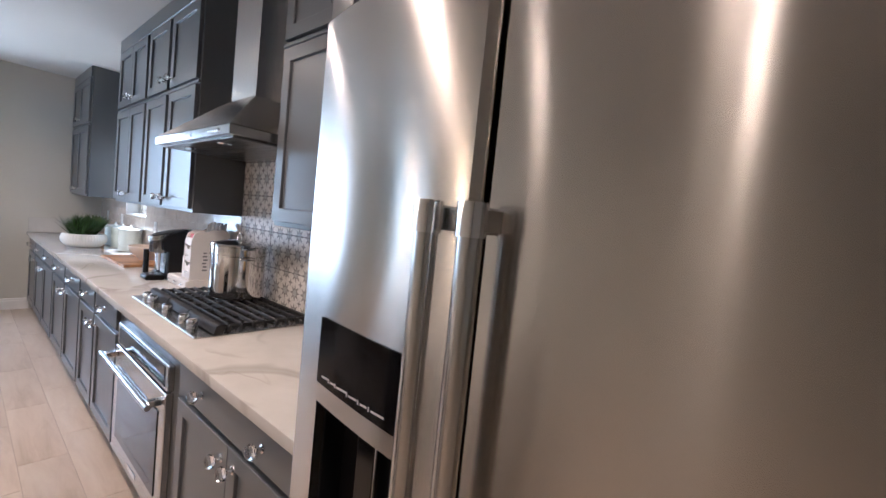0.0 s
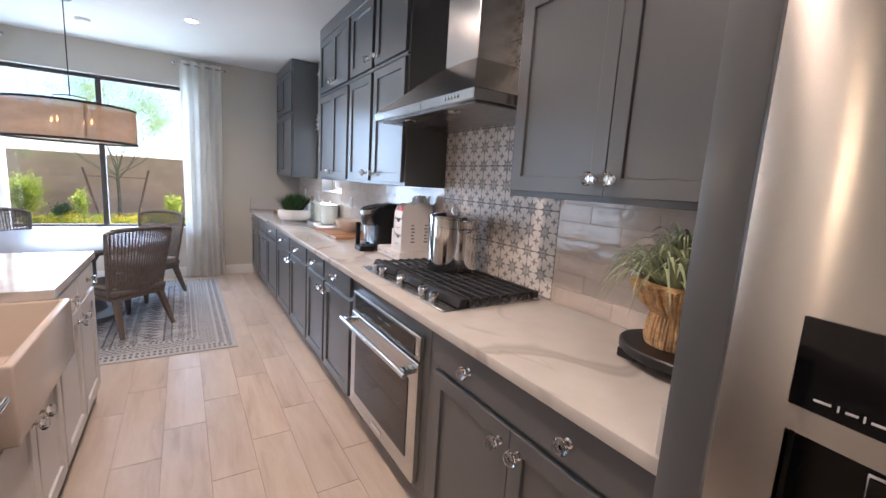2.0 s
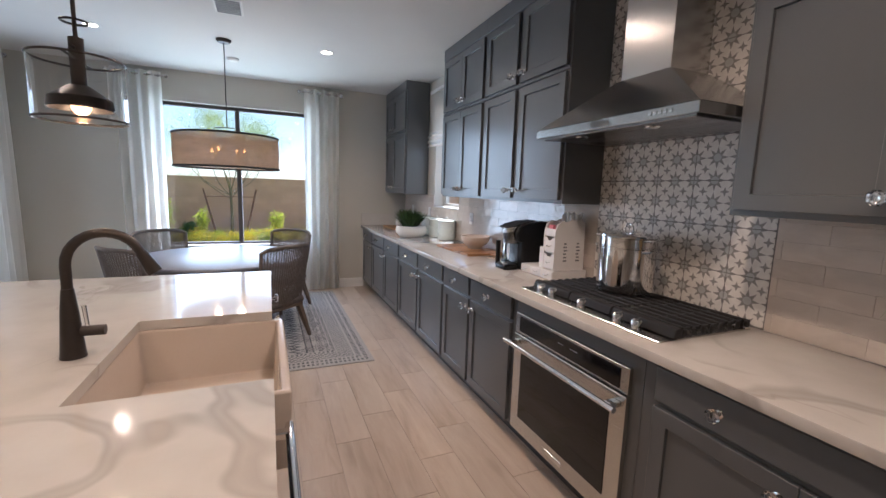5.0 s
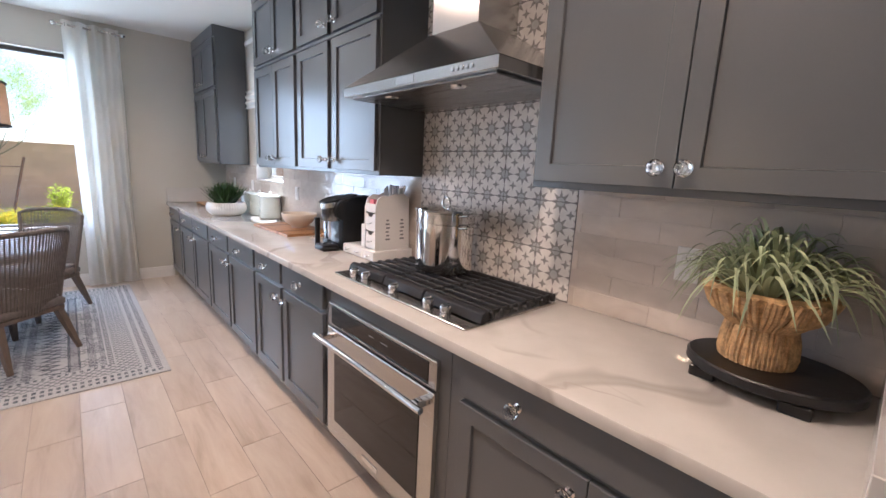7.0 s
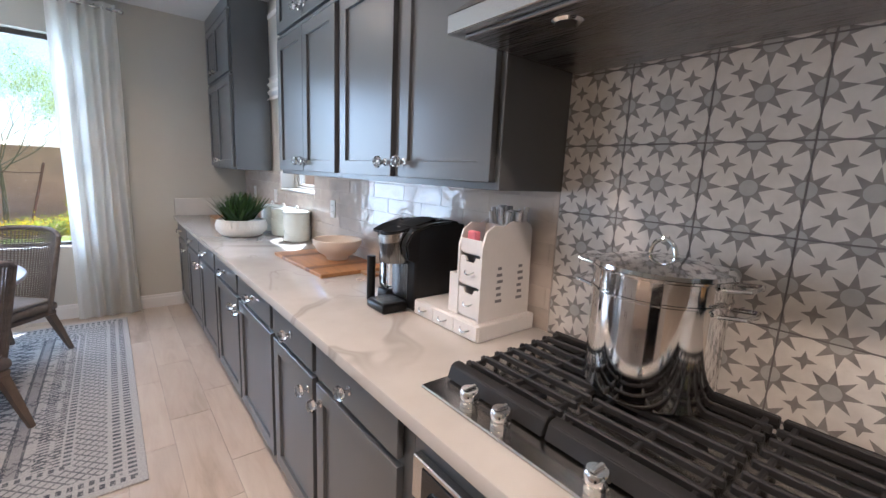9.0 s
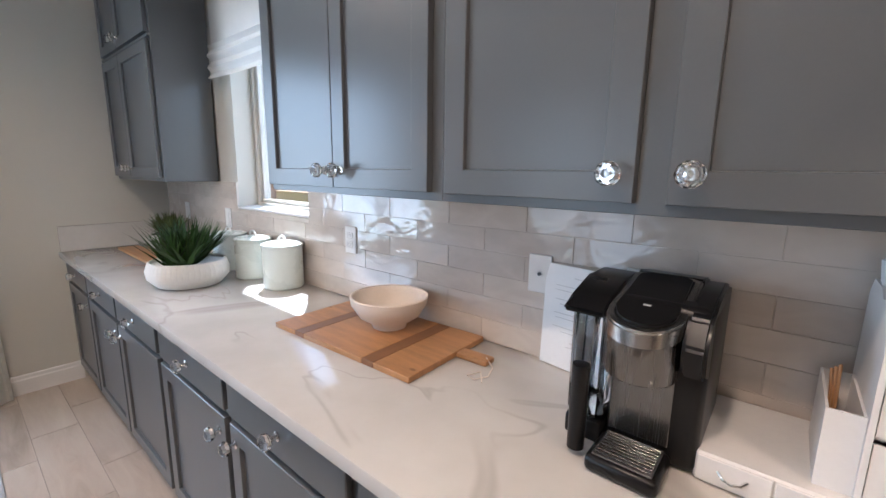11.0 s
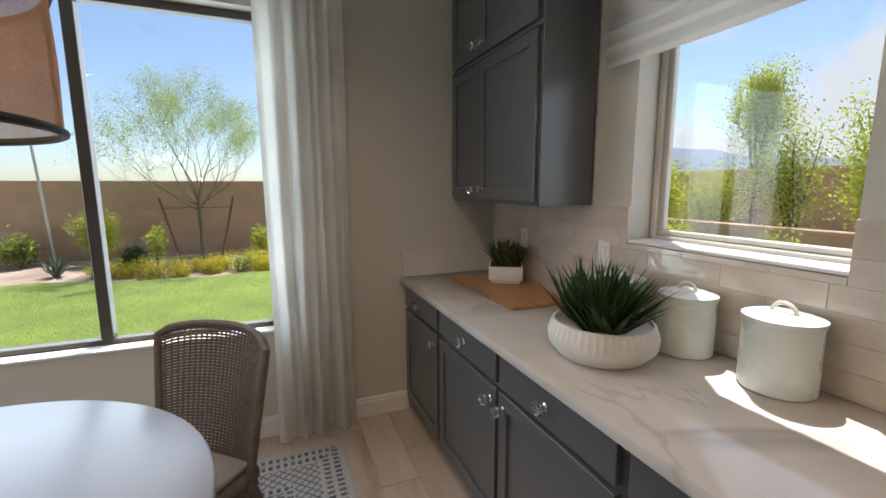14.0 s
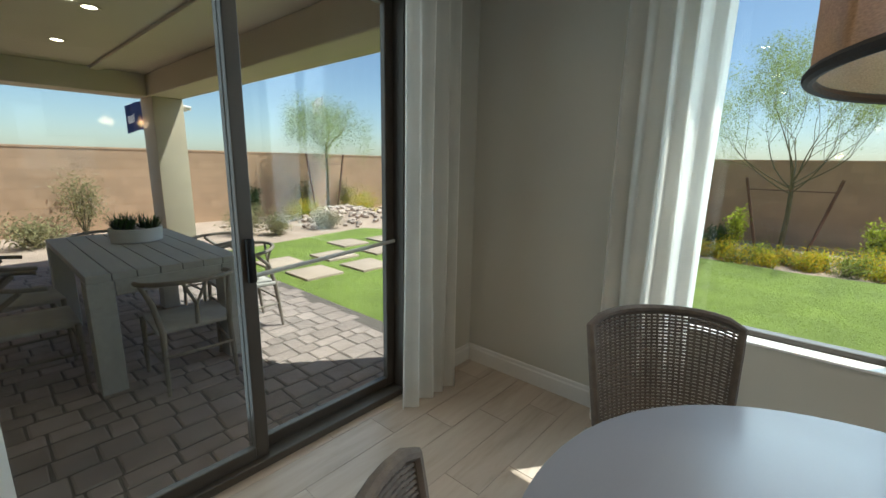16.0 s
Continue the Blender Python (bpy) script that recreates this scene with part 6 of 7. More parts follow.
# sockets and switches
def wall_plate(x, z, kind):
    p = thing("light_switch" if kind == "switch" else "wall_socket", {"socket": "white wall plate with two sockets", "jack": "plain white wall plate with one small jack"}.get(kind, "white rocker switch plate"), "switch" if kind == "switch" else "socket", (x, 1.36, z), "wall plates")
    y = 1.3595
    bm = B()
    box(bm, x - 0.037, x + 0.037, y - 0.006, y, z - 0.058, z + 0.058, 0.002)
    part("plate", bm, PLASTIC_WHITE, p)
    if kind == "jack":
        bm = B()
        lathe(bm, [(0.0055, 0), (0.0055, 0.004), (0.003, 0.004), (0, 0.002)], seg=12, m=Matrix.Translation((x, y - 0.0061, z)) @ Matrix.Rotation(radians(90), 4, "X"))
        part("jack", bm, DARK_GREY, p)
    elif kind == "socket":
        for s in (-1, 1):
            bm = B()
            box(bm, x - 0.017, x + 0.017, y - 0.008, y - 0.0062, z + s * 0.02 - 0.014, z + s * 0.02 + 0.014, 0.003)
            f = part("socket_face", bm, PLASTIC_WHITE, p)
            for dx in (-0.006, 0.006):
                bm = B()
                box(bm, x + dx - 0.001, x + dx + 0.001, y - 0.0085, y - 0.0081, z + s * 0.02 - 0.002, z + s * 0.02 + 0.007)
                part("slot", bm, BLACK, f)
            bm = B()
            lathe(bm, [(0.0022, 0), (0.0022, 0.0004), (0, 0.0004)], seg=10, m=Matrix.Translation((x, y - 0.0081, z + s * 0.02 - 0.007)) @ Matrix.Rotation(radians(90), 4, "X"))
            part("slot", bm, BLACK, f)
    else:
        bm = B()
        box(bm, x - 0.016, x + 0.016, y - 0.009, y - 0.0062, z - 0.033, z + 0.033, 0.003)
        part("rocker", bm, PLASTIC_WHITE, p)
for x, z, k in ((-4.78, 1.18, "socket"), (-3.88, 1.18, "jack"), (-1.565, 1.17, "socket"), (-6.647, 1.183, "switch"), (-5.984, 1.183, "switch"), (-3.60, 1.18, "socket")):
    wall_plate(x, z, k)
bm = B()
box(bm, XW + 0.0005, XW + 0.007, -0.655, -0.58, 0.365, 0.48, 0.002)
solo("wall_socket", bm, PLASTIC_WHITE, "white socket plate low on the window wall", "socket", "wall plates")

# roman shade over the kitchen window
rs = thing("roman_shade", "white linen roman shade folded half up", "blind", (-5.45, 1.33, 2.0))
bm = B()
def rsf(u, v):
    z = 1.985 + (2.62 - 1.985) * v
    y = 1.338
    if v < 0.30:
        y -= 0.020 * (0.5 + 0.5 * math.cos(2 * math.pi * v / 0.10)) + 0.008
    return (-6.0 + 1.08 * u, y + 0.003 * math.sin(7 * u + 5 * v), z - 0.012 * math.sin(math.pi * u) * (1 - v))
grid_sheet(bm, 20, 60, rsf)
bmesh.ops.solidify(bm, geom=bm.faces[:], thickness=0.003)
part("cloth", bm, ROMAN, rs)
bm = B()
box(bm, -6.0, -4.92, 1.325, 1.372, 2.62, 2.66, 0.004)
part("headrail", bm, TRIM, rs)


# ---- outdoors ----
G = -0.13
bm = B()
box(bm, -420, 420, -420, 420, -0.6, G)
solo("ground", bm, GRAVEL, "tan desert gravel ground reaching the horizon", "ground", kind="structure", smooth=False)


def lawn_outline():
    pts = [(-7.24, 7.5), (-9.5, 7.5), (-12.2, 4.2), (-13.9, 2.4), (-13.6, 0.9), (-13.1, 0.0), (-12.95, -1.2), (-13.1, -2.6), (-13.5, -3.9), (-13.3, -4.6), (-12.6, -5.4), (-11.7, -7.6), (-10.85, -9.28), (-8.0, -8.8), (-7.18, -8.7), (-7.18, -3.3), (-7.24, -3.3)]
    return pts


bm = B()
lo = [bm.verts.new((x, y, G - 0.02)) for x, y in lawn_outline()]
hi = [bm.verts.new((x, y, G + 0.035)) for x, y in lawn_outline()]
bm.faces.new(hi)
for i in range(len(lo)):
    j = (i + 1) % len(lo)
    bm.faces.new((lo[i], lo[j], hi[j], hi[i]))
solo("lawn", bm, TURF, "bright green trimmed lawn", "lawn", kind="structure", smooth=False)
# short blades where the lawn lies nearest
rnd = random.Random(2)
vs, fs = [], []
for _ in range(42000):
    x, y = rnd.uniform(-12.8, -7.25), rnd.uniform(-8.9, 4.0)
    if x < -12 and y > 3:
        continue
    if x < -11.0 and y < -6.0:
        continue
    h, a, w = rnd.uniform(0.005, 0.013), rnd.uniform(0, 6.28), 0.007
    k = len(vs)
    dx, dy = math.cos(a) * w, math.sin(a) * w
    vs += [(x - dx, y - dy, G + 0.034), (x + dx, y + dy, G + 0.034), (x + rnd.uniform(-0.02, 0.02), y + rnd.uniform(-0.02, 0.02), G + 0.035 + h)]
    fs.append((k, k + 1, k + 2))
me = bpy.data.meshes.new("grass")
me.from_pydata(vs, [], fs)
me.materials.append(leaf("grass_blade", (0.31, 0.42, 0.07), 0.3, 0.5))
tagged(new("grass", me), "short bright green grass blades", "grass", kind="stuff")


# trees, shrubs and flowers
def limbs(bm, p, d, r, ln, depth, rnd, tips, fork, wander, up):
    pts, rs = [p], [r]
    n = 4
    for k in range(n):
        d = (d + Vector((rnd.uniform(-1, 1), rnd.uniform(-1, 1), rnd.uniform(-1, 1))) * wander + Vector((0, 0, up))).normalized()
        p = p + d * ln / n
        pts.append(p)
        rs.append(r * (1 - 0.42 * (k + 1) / n))
    tube(bm, pts, rs, 6 if r > 0.012 else 4, cap=depth == 0)
    if depth <= 3:
        tips.extend(pts[1:])
    if depth == 0:
        return
    for k in range(fork):
        a = rnd.uniform(0, 6.28)
        side = d.orthogonal().normalized()
        side.rotate(Matrix.Rotation(a, 3, d))
        nd = (d + side * rnd.uniform(0.4, 0.85)).normalized()
        limbs(bm, pts[-1 - (k % 2)], nd, rs[-1] * 0.72, ln * rnd.uniform(0.62, 0.82), depth - 1, rnd, tips, fork, wander, up)


def leaf_cloud(bm, tips, per, size, spread, rnd, droop=0.0):
    for t in tips:
        for _ in range(per):
            c = t + Vector((rnd.gauss(0, spread), rnd.gauss(0, spread), rnd.gauss(0, spread) - droop * rnd.random()))
            u = Vector((rnd.uniform(-1, 1), rnd.uniform(-1, 1), rnd.uniform(-1, 1))).normalized()
            v = u.orthogonal().normalized()
            s = size * rnd.uniform(0.6, 1.3)
            q = [bm.verts.new(c + u * s), bm.verts.new(c + v * s * 0.45), bm.verts.new(c - u * s), bm.verts.new(c - v * s * 0.45)]
            bm.faces.new(q)


def tree(label, x, y, trunk_h, r, ln, depth, fork, wander, up, per, size, spread, mat, seed, droop=0.0, lean=0.0, arms=5, flare=0.8, limb=0.55):
    rnd = random.Random(seed)
    t = thing("tree", label, "tree", (x, y, G))
    bm = B()
    tips = []
    top = Vector((x + lean, y, G + trunk_h))
    tube(bm, [(x, y, G - 0.02), (x + lean * 0.4, y + 0.02, G + trunk_h * 0.5), top], [r * 1.25, r, r * 0.9], 10)
    for k in range(arms):
        a = 2.4 * k + rnd.uniform(-0.25, 0.25)
        out = flare * (0.35 + 0.65 * (k + 0.5) / arms)
        limbs(bm, top - Vector((0, 0, 0.09 * (k % 4))), Vector((math.cos(a) * out, math.sin(a) * out, 1 - 0.35 * out)).normalized(), r * limb, ln, depth, rnd, tips, fork, wander, up)
    part("trunk", bm, BARK, t)
    bm = B()
    leaf_cloud(bm, tips, per, size, spread, rnd, droop)
    part("crown", bm, mat, t)
    return t


tree("young palo verde tree with thin spreading branches and fine leaves", -15.3, -1.62, 1.4, 0.042, 1.02, 4, 3, 0.15, 0.07, 6, 0.016, 0.06, FERN_GREEN, 3, arms=11, flare=1.3, limb=0.36)
tree("young staked desert tree with drooping feathery foliage", -11.85, -12.2, 2.0, 0.042, 0.76, 3, 3, 0.38, 0.02, 18, 0.022, 0.12, FERN_GREEN, 5, 0.75, arms=6)
tree("slim leafy tree behind the side wall", -8.15, 5.9, 1.9, 0.03, 0.5, 2, 3, 0.25, 0.25, 48, 0.017, 0.10, BUSH_LIME, 12, arms=5, flare=0.5)


def stakes(x, y, w, h, along):
    s = thing("tree_stakes", "two brown wooden tree stakes joined by a wire", "tree stake", (x, y, G))
    e = lambda k: (x, y + k) if along == "y" else (x + k, y)
    for k in (-1, 1):
        bm = B()
        tube(bm, [(*e(k * w * 0.55), G - 0.02), (*e(k * w), G + h)], 0.027, 8)
        part("stake", bm, STAKE, s)
    bm = B()
    tube(bm, [(*e(-w * 0.95), G + h * 0.84), (*e(w * 0.95), G + h * 0.84)], 0.011, 6)
    part("tie", bm, STAKE, s)


stakes(-15.2, -1.62, 0.72, 1.42, "y")
stakes(-11.75, -12.1, 0.62, 1.78, "x")


def shrub(label, x, y, w, h, mat, seed, size=0.05, count=55, flower=None, z=None):
    rnd = random.Random(seed)
    z = G if z is None else z
    t = thing("shrub", label, "shrub", (x, y, z))
    bm = B()
    tips = []
    for k in range(10):
        a, q = rnd.uniform(0, 6.28), rnd.random()
        end = Vector((x + w * 0.5 * q * math.cos(a), y + w * 0.5 * q * math.sin(a), z + h * rnd.uniform(0.55, 0.92)))
        mid = Vector((x, y, z)).lerp(end, 0.5) + Vector((rnd.uniform(-0.05, 0.05), rnd.uniform(-0.05, 0.05), 0))
        tube(bm, [(x, y, z - 0.01), mid, end], [0.012, 0.009, 0.004], 5)
        tips += [mid, mid.lerp(end, 0.35), mid.lerp(end, 0.7), end]
    part("stems", bm, BARK, t)
    bm = B()
    leaf_cloud(bm, tips, count, size, 0.155 * max(w, 0.4), rnd)
    part("foliage", bm, mat, t)
    if flower:
        bm = B()
        leaf_cloud(bm, tips[1::2], 40, size * 0.95, 0.16 * max(w, 0.4), rnd)
        part("flowers", bm, flower, t)
    return t


shrub("upright lime-green leafy shrub by the garden wall", -15.4, -3.55, 0.75, 1.15, BUSH_LIME, 31, 0.03, 120)
shrub("upright lime-green leafy shrub by the garden wall", -14.9, 1.10, 0.85, 1.25, BUSH_LIME, 32, 0.03, 120)
shrub("dark green rounded shrub by the garden wall", -15.5, -4.9, 0.6, 0.65, BUSH_GREEN, 33, 0.04)
shrub("dark green rounded shrub by the garden wall", -15.2, 3.3, 0.8, 0.7, BUSH_GREEN, 34, 0.05)
for i, (x, y) in enumerate(((-14.6, -2.35), (-14.5, -0.35))):
    shrub("thin pale-leaved upright shrub", x, y, 0.32, 0.85, BUSH_LIME, 40 + i, 0.035, 22)
rnd = random.Random(77)
for i in range(15):
    x, y = -13.35 - 0.5 * rnd.random(), -3.1 + 0.235 * i
    shrub("low yellow-flowering ground shrub along the lawn edge", x, y, 0.38 + 0.25 * rnd.random(), 0.14 + 0.17 * rnd.random(), (BUSH_LIME, BUSH_GREEN, BUSH_LIME)[i % 3], 50 + i, 0.022, 22, FLOWER if i % 5 else None)
shrub("dark purple-green shrub behind the flowers", -13.9, -2.55, 0.5, 0.5, SUCCULENT, 71, 0.035)
for i, (x, y, w, h, m, f) in enumerate(((-10.5, -11.3, 1.0, 0.4, BUSH_LIME, FLOWER), (-12.7, -11.6, 1.3, 0.5, BUSH_LIME, FLOWER), (-14.0, -10.6, 1.0, 0.45, BUSH_GREEN, FLOWER),
                                         (-11.3, -12.5, 0.65, 1.1, DRY_GREEN, None), (-12.7, -12.5, 0.6, 1.0, DRY_GREEN, None), (-9.7, -12.4, 0.45, 0.9, SUCCULENT, None),
                                         (-8.5, -10.4, 0.8, 0.55, DRY_GREEN, None), (-9.05, -9.9, 0.6, 0.4, DRY_GREEN, None), (-10.3, -9.9, 0.6, 0.38, DRY_GREEN, None),
                                         (-6.2, -12.3, 0.8, 1.25, DRY_GREEN, None), (-5.4, -11.3, 0.8, 0.45, DRY_GREEN, None), (-14.6, -12.1, 1.0, 0.6, BUSH_GREEN, None))):
    shrub("desert shrub in the gravel bed by the rear wall" if not f else "spreading yellow-flowering shrub in the gravel bed", x, y, w, h, m, 90 + i, 0.03, 44, f)
for i, (x, y, w, h, m) in enumerate(((-9.3, 5.6, 0.7, 1.15, BUSH_LIME), (-8.4, 5.5, 0.8, 1.1, BUSH_LIME), (-7.5, 5.6, 0.8, 1.5, BUSH_LIME), (-6.7, 5.5, 0.8, 1.9, BUSH_LIME), (-6.0, 5.5, 0.8, 2.2, BUSH_LIME), (-10.5, 5.7, 0.5, 0.7, DRY_GREEN))):
    shrub("tall yellow-green leafy shrub above the low side wall", x, y, w, h, m, 120 + i, 0.020, 130 if h < 1.6 else 230, None, 0.7)
for i, (x, y) in enumerate(((-7.9, 4.2), (-8.9, 4.2), (-6.9, 4.3))):
    shrub("yellow-green young shrub in front of the low side wall", x, y, 0.6, 1.25, BUSH_LIME, 140 + i, 0.018, 130)
for i, (x, y) in enumerate(((-14.15, -3.84), (-13.9, 0.77))):
    a = thing("agave", "grey-green spiky agave in the gravel", "agave", (x, y, G))
    bm = B()
    blades(bm, (x, y, G), 46, 0.46, 0.022, 0.85, random.Random(60 + i), droop=0.1, base=0.05, seg=4, fat=0.3)
    part("leaves", bm, leaf("agave_leaf", (0.13, 0.18, 0.12), 0.3, 0.1) if i == 0 else bpy.data.materials["agave_leaf"], a)

# stepping stones in the lawn
for x, y in ((-7.77, -6.42), (-7.72, -7.27), (-8.60, -7.15), (-8.58, -6.27), (-9.42, -7.9), (-9.44, -7.02), (-10.25, -7.75), (-10.28, -6.9)):
    bm = B()
    box(bm, x - 0.29, x + 0.29, y - 0.29, y + 0.29, G - 0.02, G + 0.068, 0.015, 2)
    solo("stepping_stone", bm, STEP_STONE, "square tan concrete stepping stone set in lawn", "stepping stone", "stepping stones")

# patio cover with beams and column
PV = -0.05
pc = thing("patio_cover", "tan stucco patio roof with beams and one thick column", "patio cover", (-5, -6, PV), kind="structure")
bm = B()
box(bm, -7.0, -1.5, -9.11, -3.33, 2.62, 2.80)
part("soffit", bm, STUCCO, pc, smooth=False)
bm = B()
box(bm, -7.02, -6.60, -9.12, -3.33, 2.32, 2.6195, 0.01)
part("beam", bm, STUCCO, pc)
bm = B()
box(bm, -6.595, -1.5, -9.12, -8.68, 2.32, 2.6195, 0.01)
part("beam", bm, STUCCO, pc)
bm = B()
box(bm, -7.01, -6.61, -9.11, -8.55, PV - 0.1, 2.3195, 0.015, 2)
part("column", bm, STUCCO, pc)
bm = B()
box(bm, -6.10, -5.98, -8.67, -3.34, 2.585, 2.6195, 0.004)
part("ceiling_joint", bm, STUCCO, pc)
for x, y in ((-5.53, -5.82), (-5.51, -7.31), (-5.5, -4.3)):
    d = thing("patio_downlight", "small round downlight in the patio ceiling, lit", "ceiling light", (x, y, 2.62), "patio downlights")
    bm = B()
    lathe(bm, [(0.05, -0.004), (0.075, -0.006), (0.08, -0.001), (0.05, -0.001), (0.05, -0.004)], (x, y, 2.62), 28)
    part("trim_ring", bm, STUCCO, d)
    bm = B()
    lathe(bm, [(0, -0.003), (0.0495, -0.003), (0.0495, -0.001), (0, -0.001)], (x, y, 2.62), 28)
    part("lens", bm, LAMP_DISC, d)
fl = thing("flood_light", "small white twin security light on the patio column", "flood light", (-7.02, -8.72, 2.2))
bm = B()
box(bm, -7.045, -7.011, -8.76, -8.68, 2.20, 2.28, 0.006)
part("base", bm, TRIM, fl)
for k in (-0.05, 0.05):
    bm = B()
    tube(bm, [(-7.04, -8.72 + k, 2.23), (-7.13, -8.72 + 2 * k, 2.20)], [0.025, 0.035], 12)
    part("head", bm, TRIM, fl)

# unseen wall added east of the patio to cut light under its roof
wall("wall_patio_east", "unseen tan stucco wall added to darken the patio", [(-2.6, -2.4, -8.9, -3.33, -0.3, 2.3195)], STUCCO)

# patio table, planter and wishbone chairs
pt = thing("patio_table", "grey slatted timber patio table with slab legs", "table", (-5.56, -5.4, PV))
n, PTX, PTW, PY0, PY1 = 7, -6.01, 0.93, -6.30, -4.56
for i in range(n):
    x0 = PTX + PTW * i / n
    bm = B()
    box(bm, x0 + 0.003, x0 + PTW / n - 0.003, PY0, PY1, 0.70, 0.75, 0.003)
    part("plank", bm, PATIO_WOOD, pt)
for y0, y1 in ((PY1 - 0.025, PY1), (PY0, PY0 + 0.025)):
    bm = B()
    box(bm, PTX + 0.145, PTX + PTW - 0.145, y0, y1, 0.60, 0.6995, 0.003)
    part("apron", bm, PATIO_WOOD, pt)
for x0 in (PTX, PTX + PTW - 0.14):
    for y0 in (PY1 - 0.16, PY0):
        bm = B()
        box(bm, x0, x0 + 0.14, y0, y0 + 0.16, PV, 0.6995, 0.004)
        part("leg", bm, PATIO_WOOD, pt)
rnd = random.Random(31)
pp = thing("succulent_planter", "low white round planter with dark spiky plant", "potted plant", (-5.62, -5.72, 0.7505))
bm = B()
lathe(bm, [(0, 0), (0.17, 0), (0.19, 0.01), (0.195, 0.12), (0.185, 0.122), (0.18, 0.1), (0, 0.1)], (-5.62, -5.72, 0.7505), 44)
part("bowl", bm, PLASTER, pp)
bm = B()
for k in range(10):
    a, q = rnd.uniform(0, 6.28), 0.13 * math.sqrt(rnd.random())
    blades(bm, (-5.62 + q * math.cos(a), -5.72 + q * math.sin(a), 0.845), 20, 0.17, 0.009, 0.75, rnd, droop=0.1, base=0.03, seg=3, fat=0.5)
part("leaves", bm, SUCCULENT, pp)


def wishbone_chair():
    """Round-backed chair at the origin; the back is at +x."""
    c = thing("patio_chair", "wooden wishbone chair with a woven cord seat", "chair", (0, 0, 0), "chairs round the patio table")
    for sx, sy, top in ((-1, -1, 0.43), (-1, 1, 0.43)):
        bm = B()
        tube(bm, [(0.22 * sx, 0.24 * sy, 0), (0.21 * sx, 0.24 * sy, top)], [0.013, 0.018], 10)
        part("leg", bm, PATIO_CHAIR, c)
    for sy in (-1, 1):
        bm = B()
        tube(bm, [(0.25, 0.21 * sy, 0), (0.20, 0.20 * sy, 0.42), (0.14, 0.23 * sy, 0.60), (0.03, 0.265 * sy, 0.70)], [0.013, 0.019, 0.017, 0.014], 10)
        part("leg", bm, PATIO_CHAIR, c)
    bm = B()
    pts = []
    for i in range(17):
        a = radians(-110 + 220 * i / 16)
        pts.append((0.0 + 0.265 * math.cos(a), 0.285 * math.sin(a), 0.715 + 0.03 * math.cos(a)))
    tube(bm, pts, 0.0155, 8)
    part("arm_rail", bm, PATIO_CHAIR, c)
    bm = B()
    tube(bm, [(0.21, 0, 0.44), (0.235, 0, 0.58)], 0.014, 8)
    tube(bm, [(0.235, 0, 0.58), (0.245, -0.07, 0.735)], 0.011, 8)
    tube(bm, [(0.235, 0, 0.58), (0.245, 0.07, 0.735)], 0.011, 8)
    part("splat", bm, PATIO_CHAIR, c)
    bm = B()
    box(bm, -0.23, 0.20, -0.235, 0.235, 0.405, 0.44, 0.012, 2)
    part("seat", bm, CORD, c)
    for x0, y0, x1, y1, z in ((-0.22, -0.24, 0.23, -0.21, 0.22), (-0.22, 0.24, 0.23, 0.21, 0.22), (-0.22, -0.24, -0.22, 0.24, 0.28), (0.23, -0.21, 0.23, 0.21, 0.26)):
        bm = B()
        tube(bm, [(x0, y0, z), (x1, y1, z)], 0.010, 8)
        part("stretcher", bm, PATIO_CHAIR, c)
    return c


wc = wishbone_chair()
for i, (x, y, a) in enumerate(((-5.60, -4.50, 86), (-4.84, -5.1, 0), (-4.84, -5.8, 4), (-6.24, -5.1, 178), (-6.26, -5.8, 183), (-5.55, -6.62, 268))):
    if i == 0:
        wc.matrix_basis = pose(x, y, PV, 0, 0, a)
    else:
        copy_thing(wc, pose(x, y, PV, 0, 0, a))

def garden_chair(x, y, deg):
    """Low sling chair of the lawn's paved corner; the back is at +x."""
    c = thing("garden_chair", "pale grey sling garden chair on the gravel", "chair", (0, 0, 0), "garden chairs")
    for sy in (-0.29, 0.29):
        bm = B()
        tube(bm, [(-0.32, sy, 0), (-0.27, sy, 0.60), (0.20, sy, 0.62)], 0.02, 8)
        part("arm", bm, POLE, c)
        bm = B()
        tube(bm, [(0.34, sy, 0), (0.12, sy, 0.40), (-0.27, sy, 0.42)], 0.02, 8)
        part("leg", bm, POLE, c)
    bm = B()
    box(bm, -0.28, 0.20, -0.27, 0.27, 0.40, 0.44, 0.012, 2)
    part("seat", bm, PAPER, c)
    bm = B()
    box(bm, -0.02, 0.02, -0.27, 0.27, 0, 0.50, 0.012, 2, 0, Matrix.Translation((0.19, 0, 0.43)) @ Matrix.Rotation(radians(18), 4, "Y"))
    part("backrest", bm, PAPER, c)
    c.matrix_basis = pose(x, y, G, 0, 0, deg)
    return c


gc = garden_chair(-13.75, -5.75, -35)
copy_thing(gc, pose(-14.9, -6.6, G, 0, 0, -60))

# far things: mountains, flags, light poles
def ridge(name, pts, depth):
    bm = B()
    a = [bm.verts.new((x, y, z)) for x, y, z in pts]
    b = [bm.verts.new((x, y, -1)) for x, y, z in pts]
    cx = [bm.verts.new((x + depth[0], y + depth[1], -1)) for x, y, z in pts]
    for i in range(len(pts) - 1):
        bm.faces.new((a[i], a[i + 1], b[i + 1], b[i]))
        bm.faces.new((a[i], a[i + 1], cx[i + 1], cx[i]))
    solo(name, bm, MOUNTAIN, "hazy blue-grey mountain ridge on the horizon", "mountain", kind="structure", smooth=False)


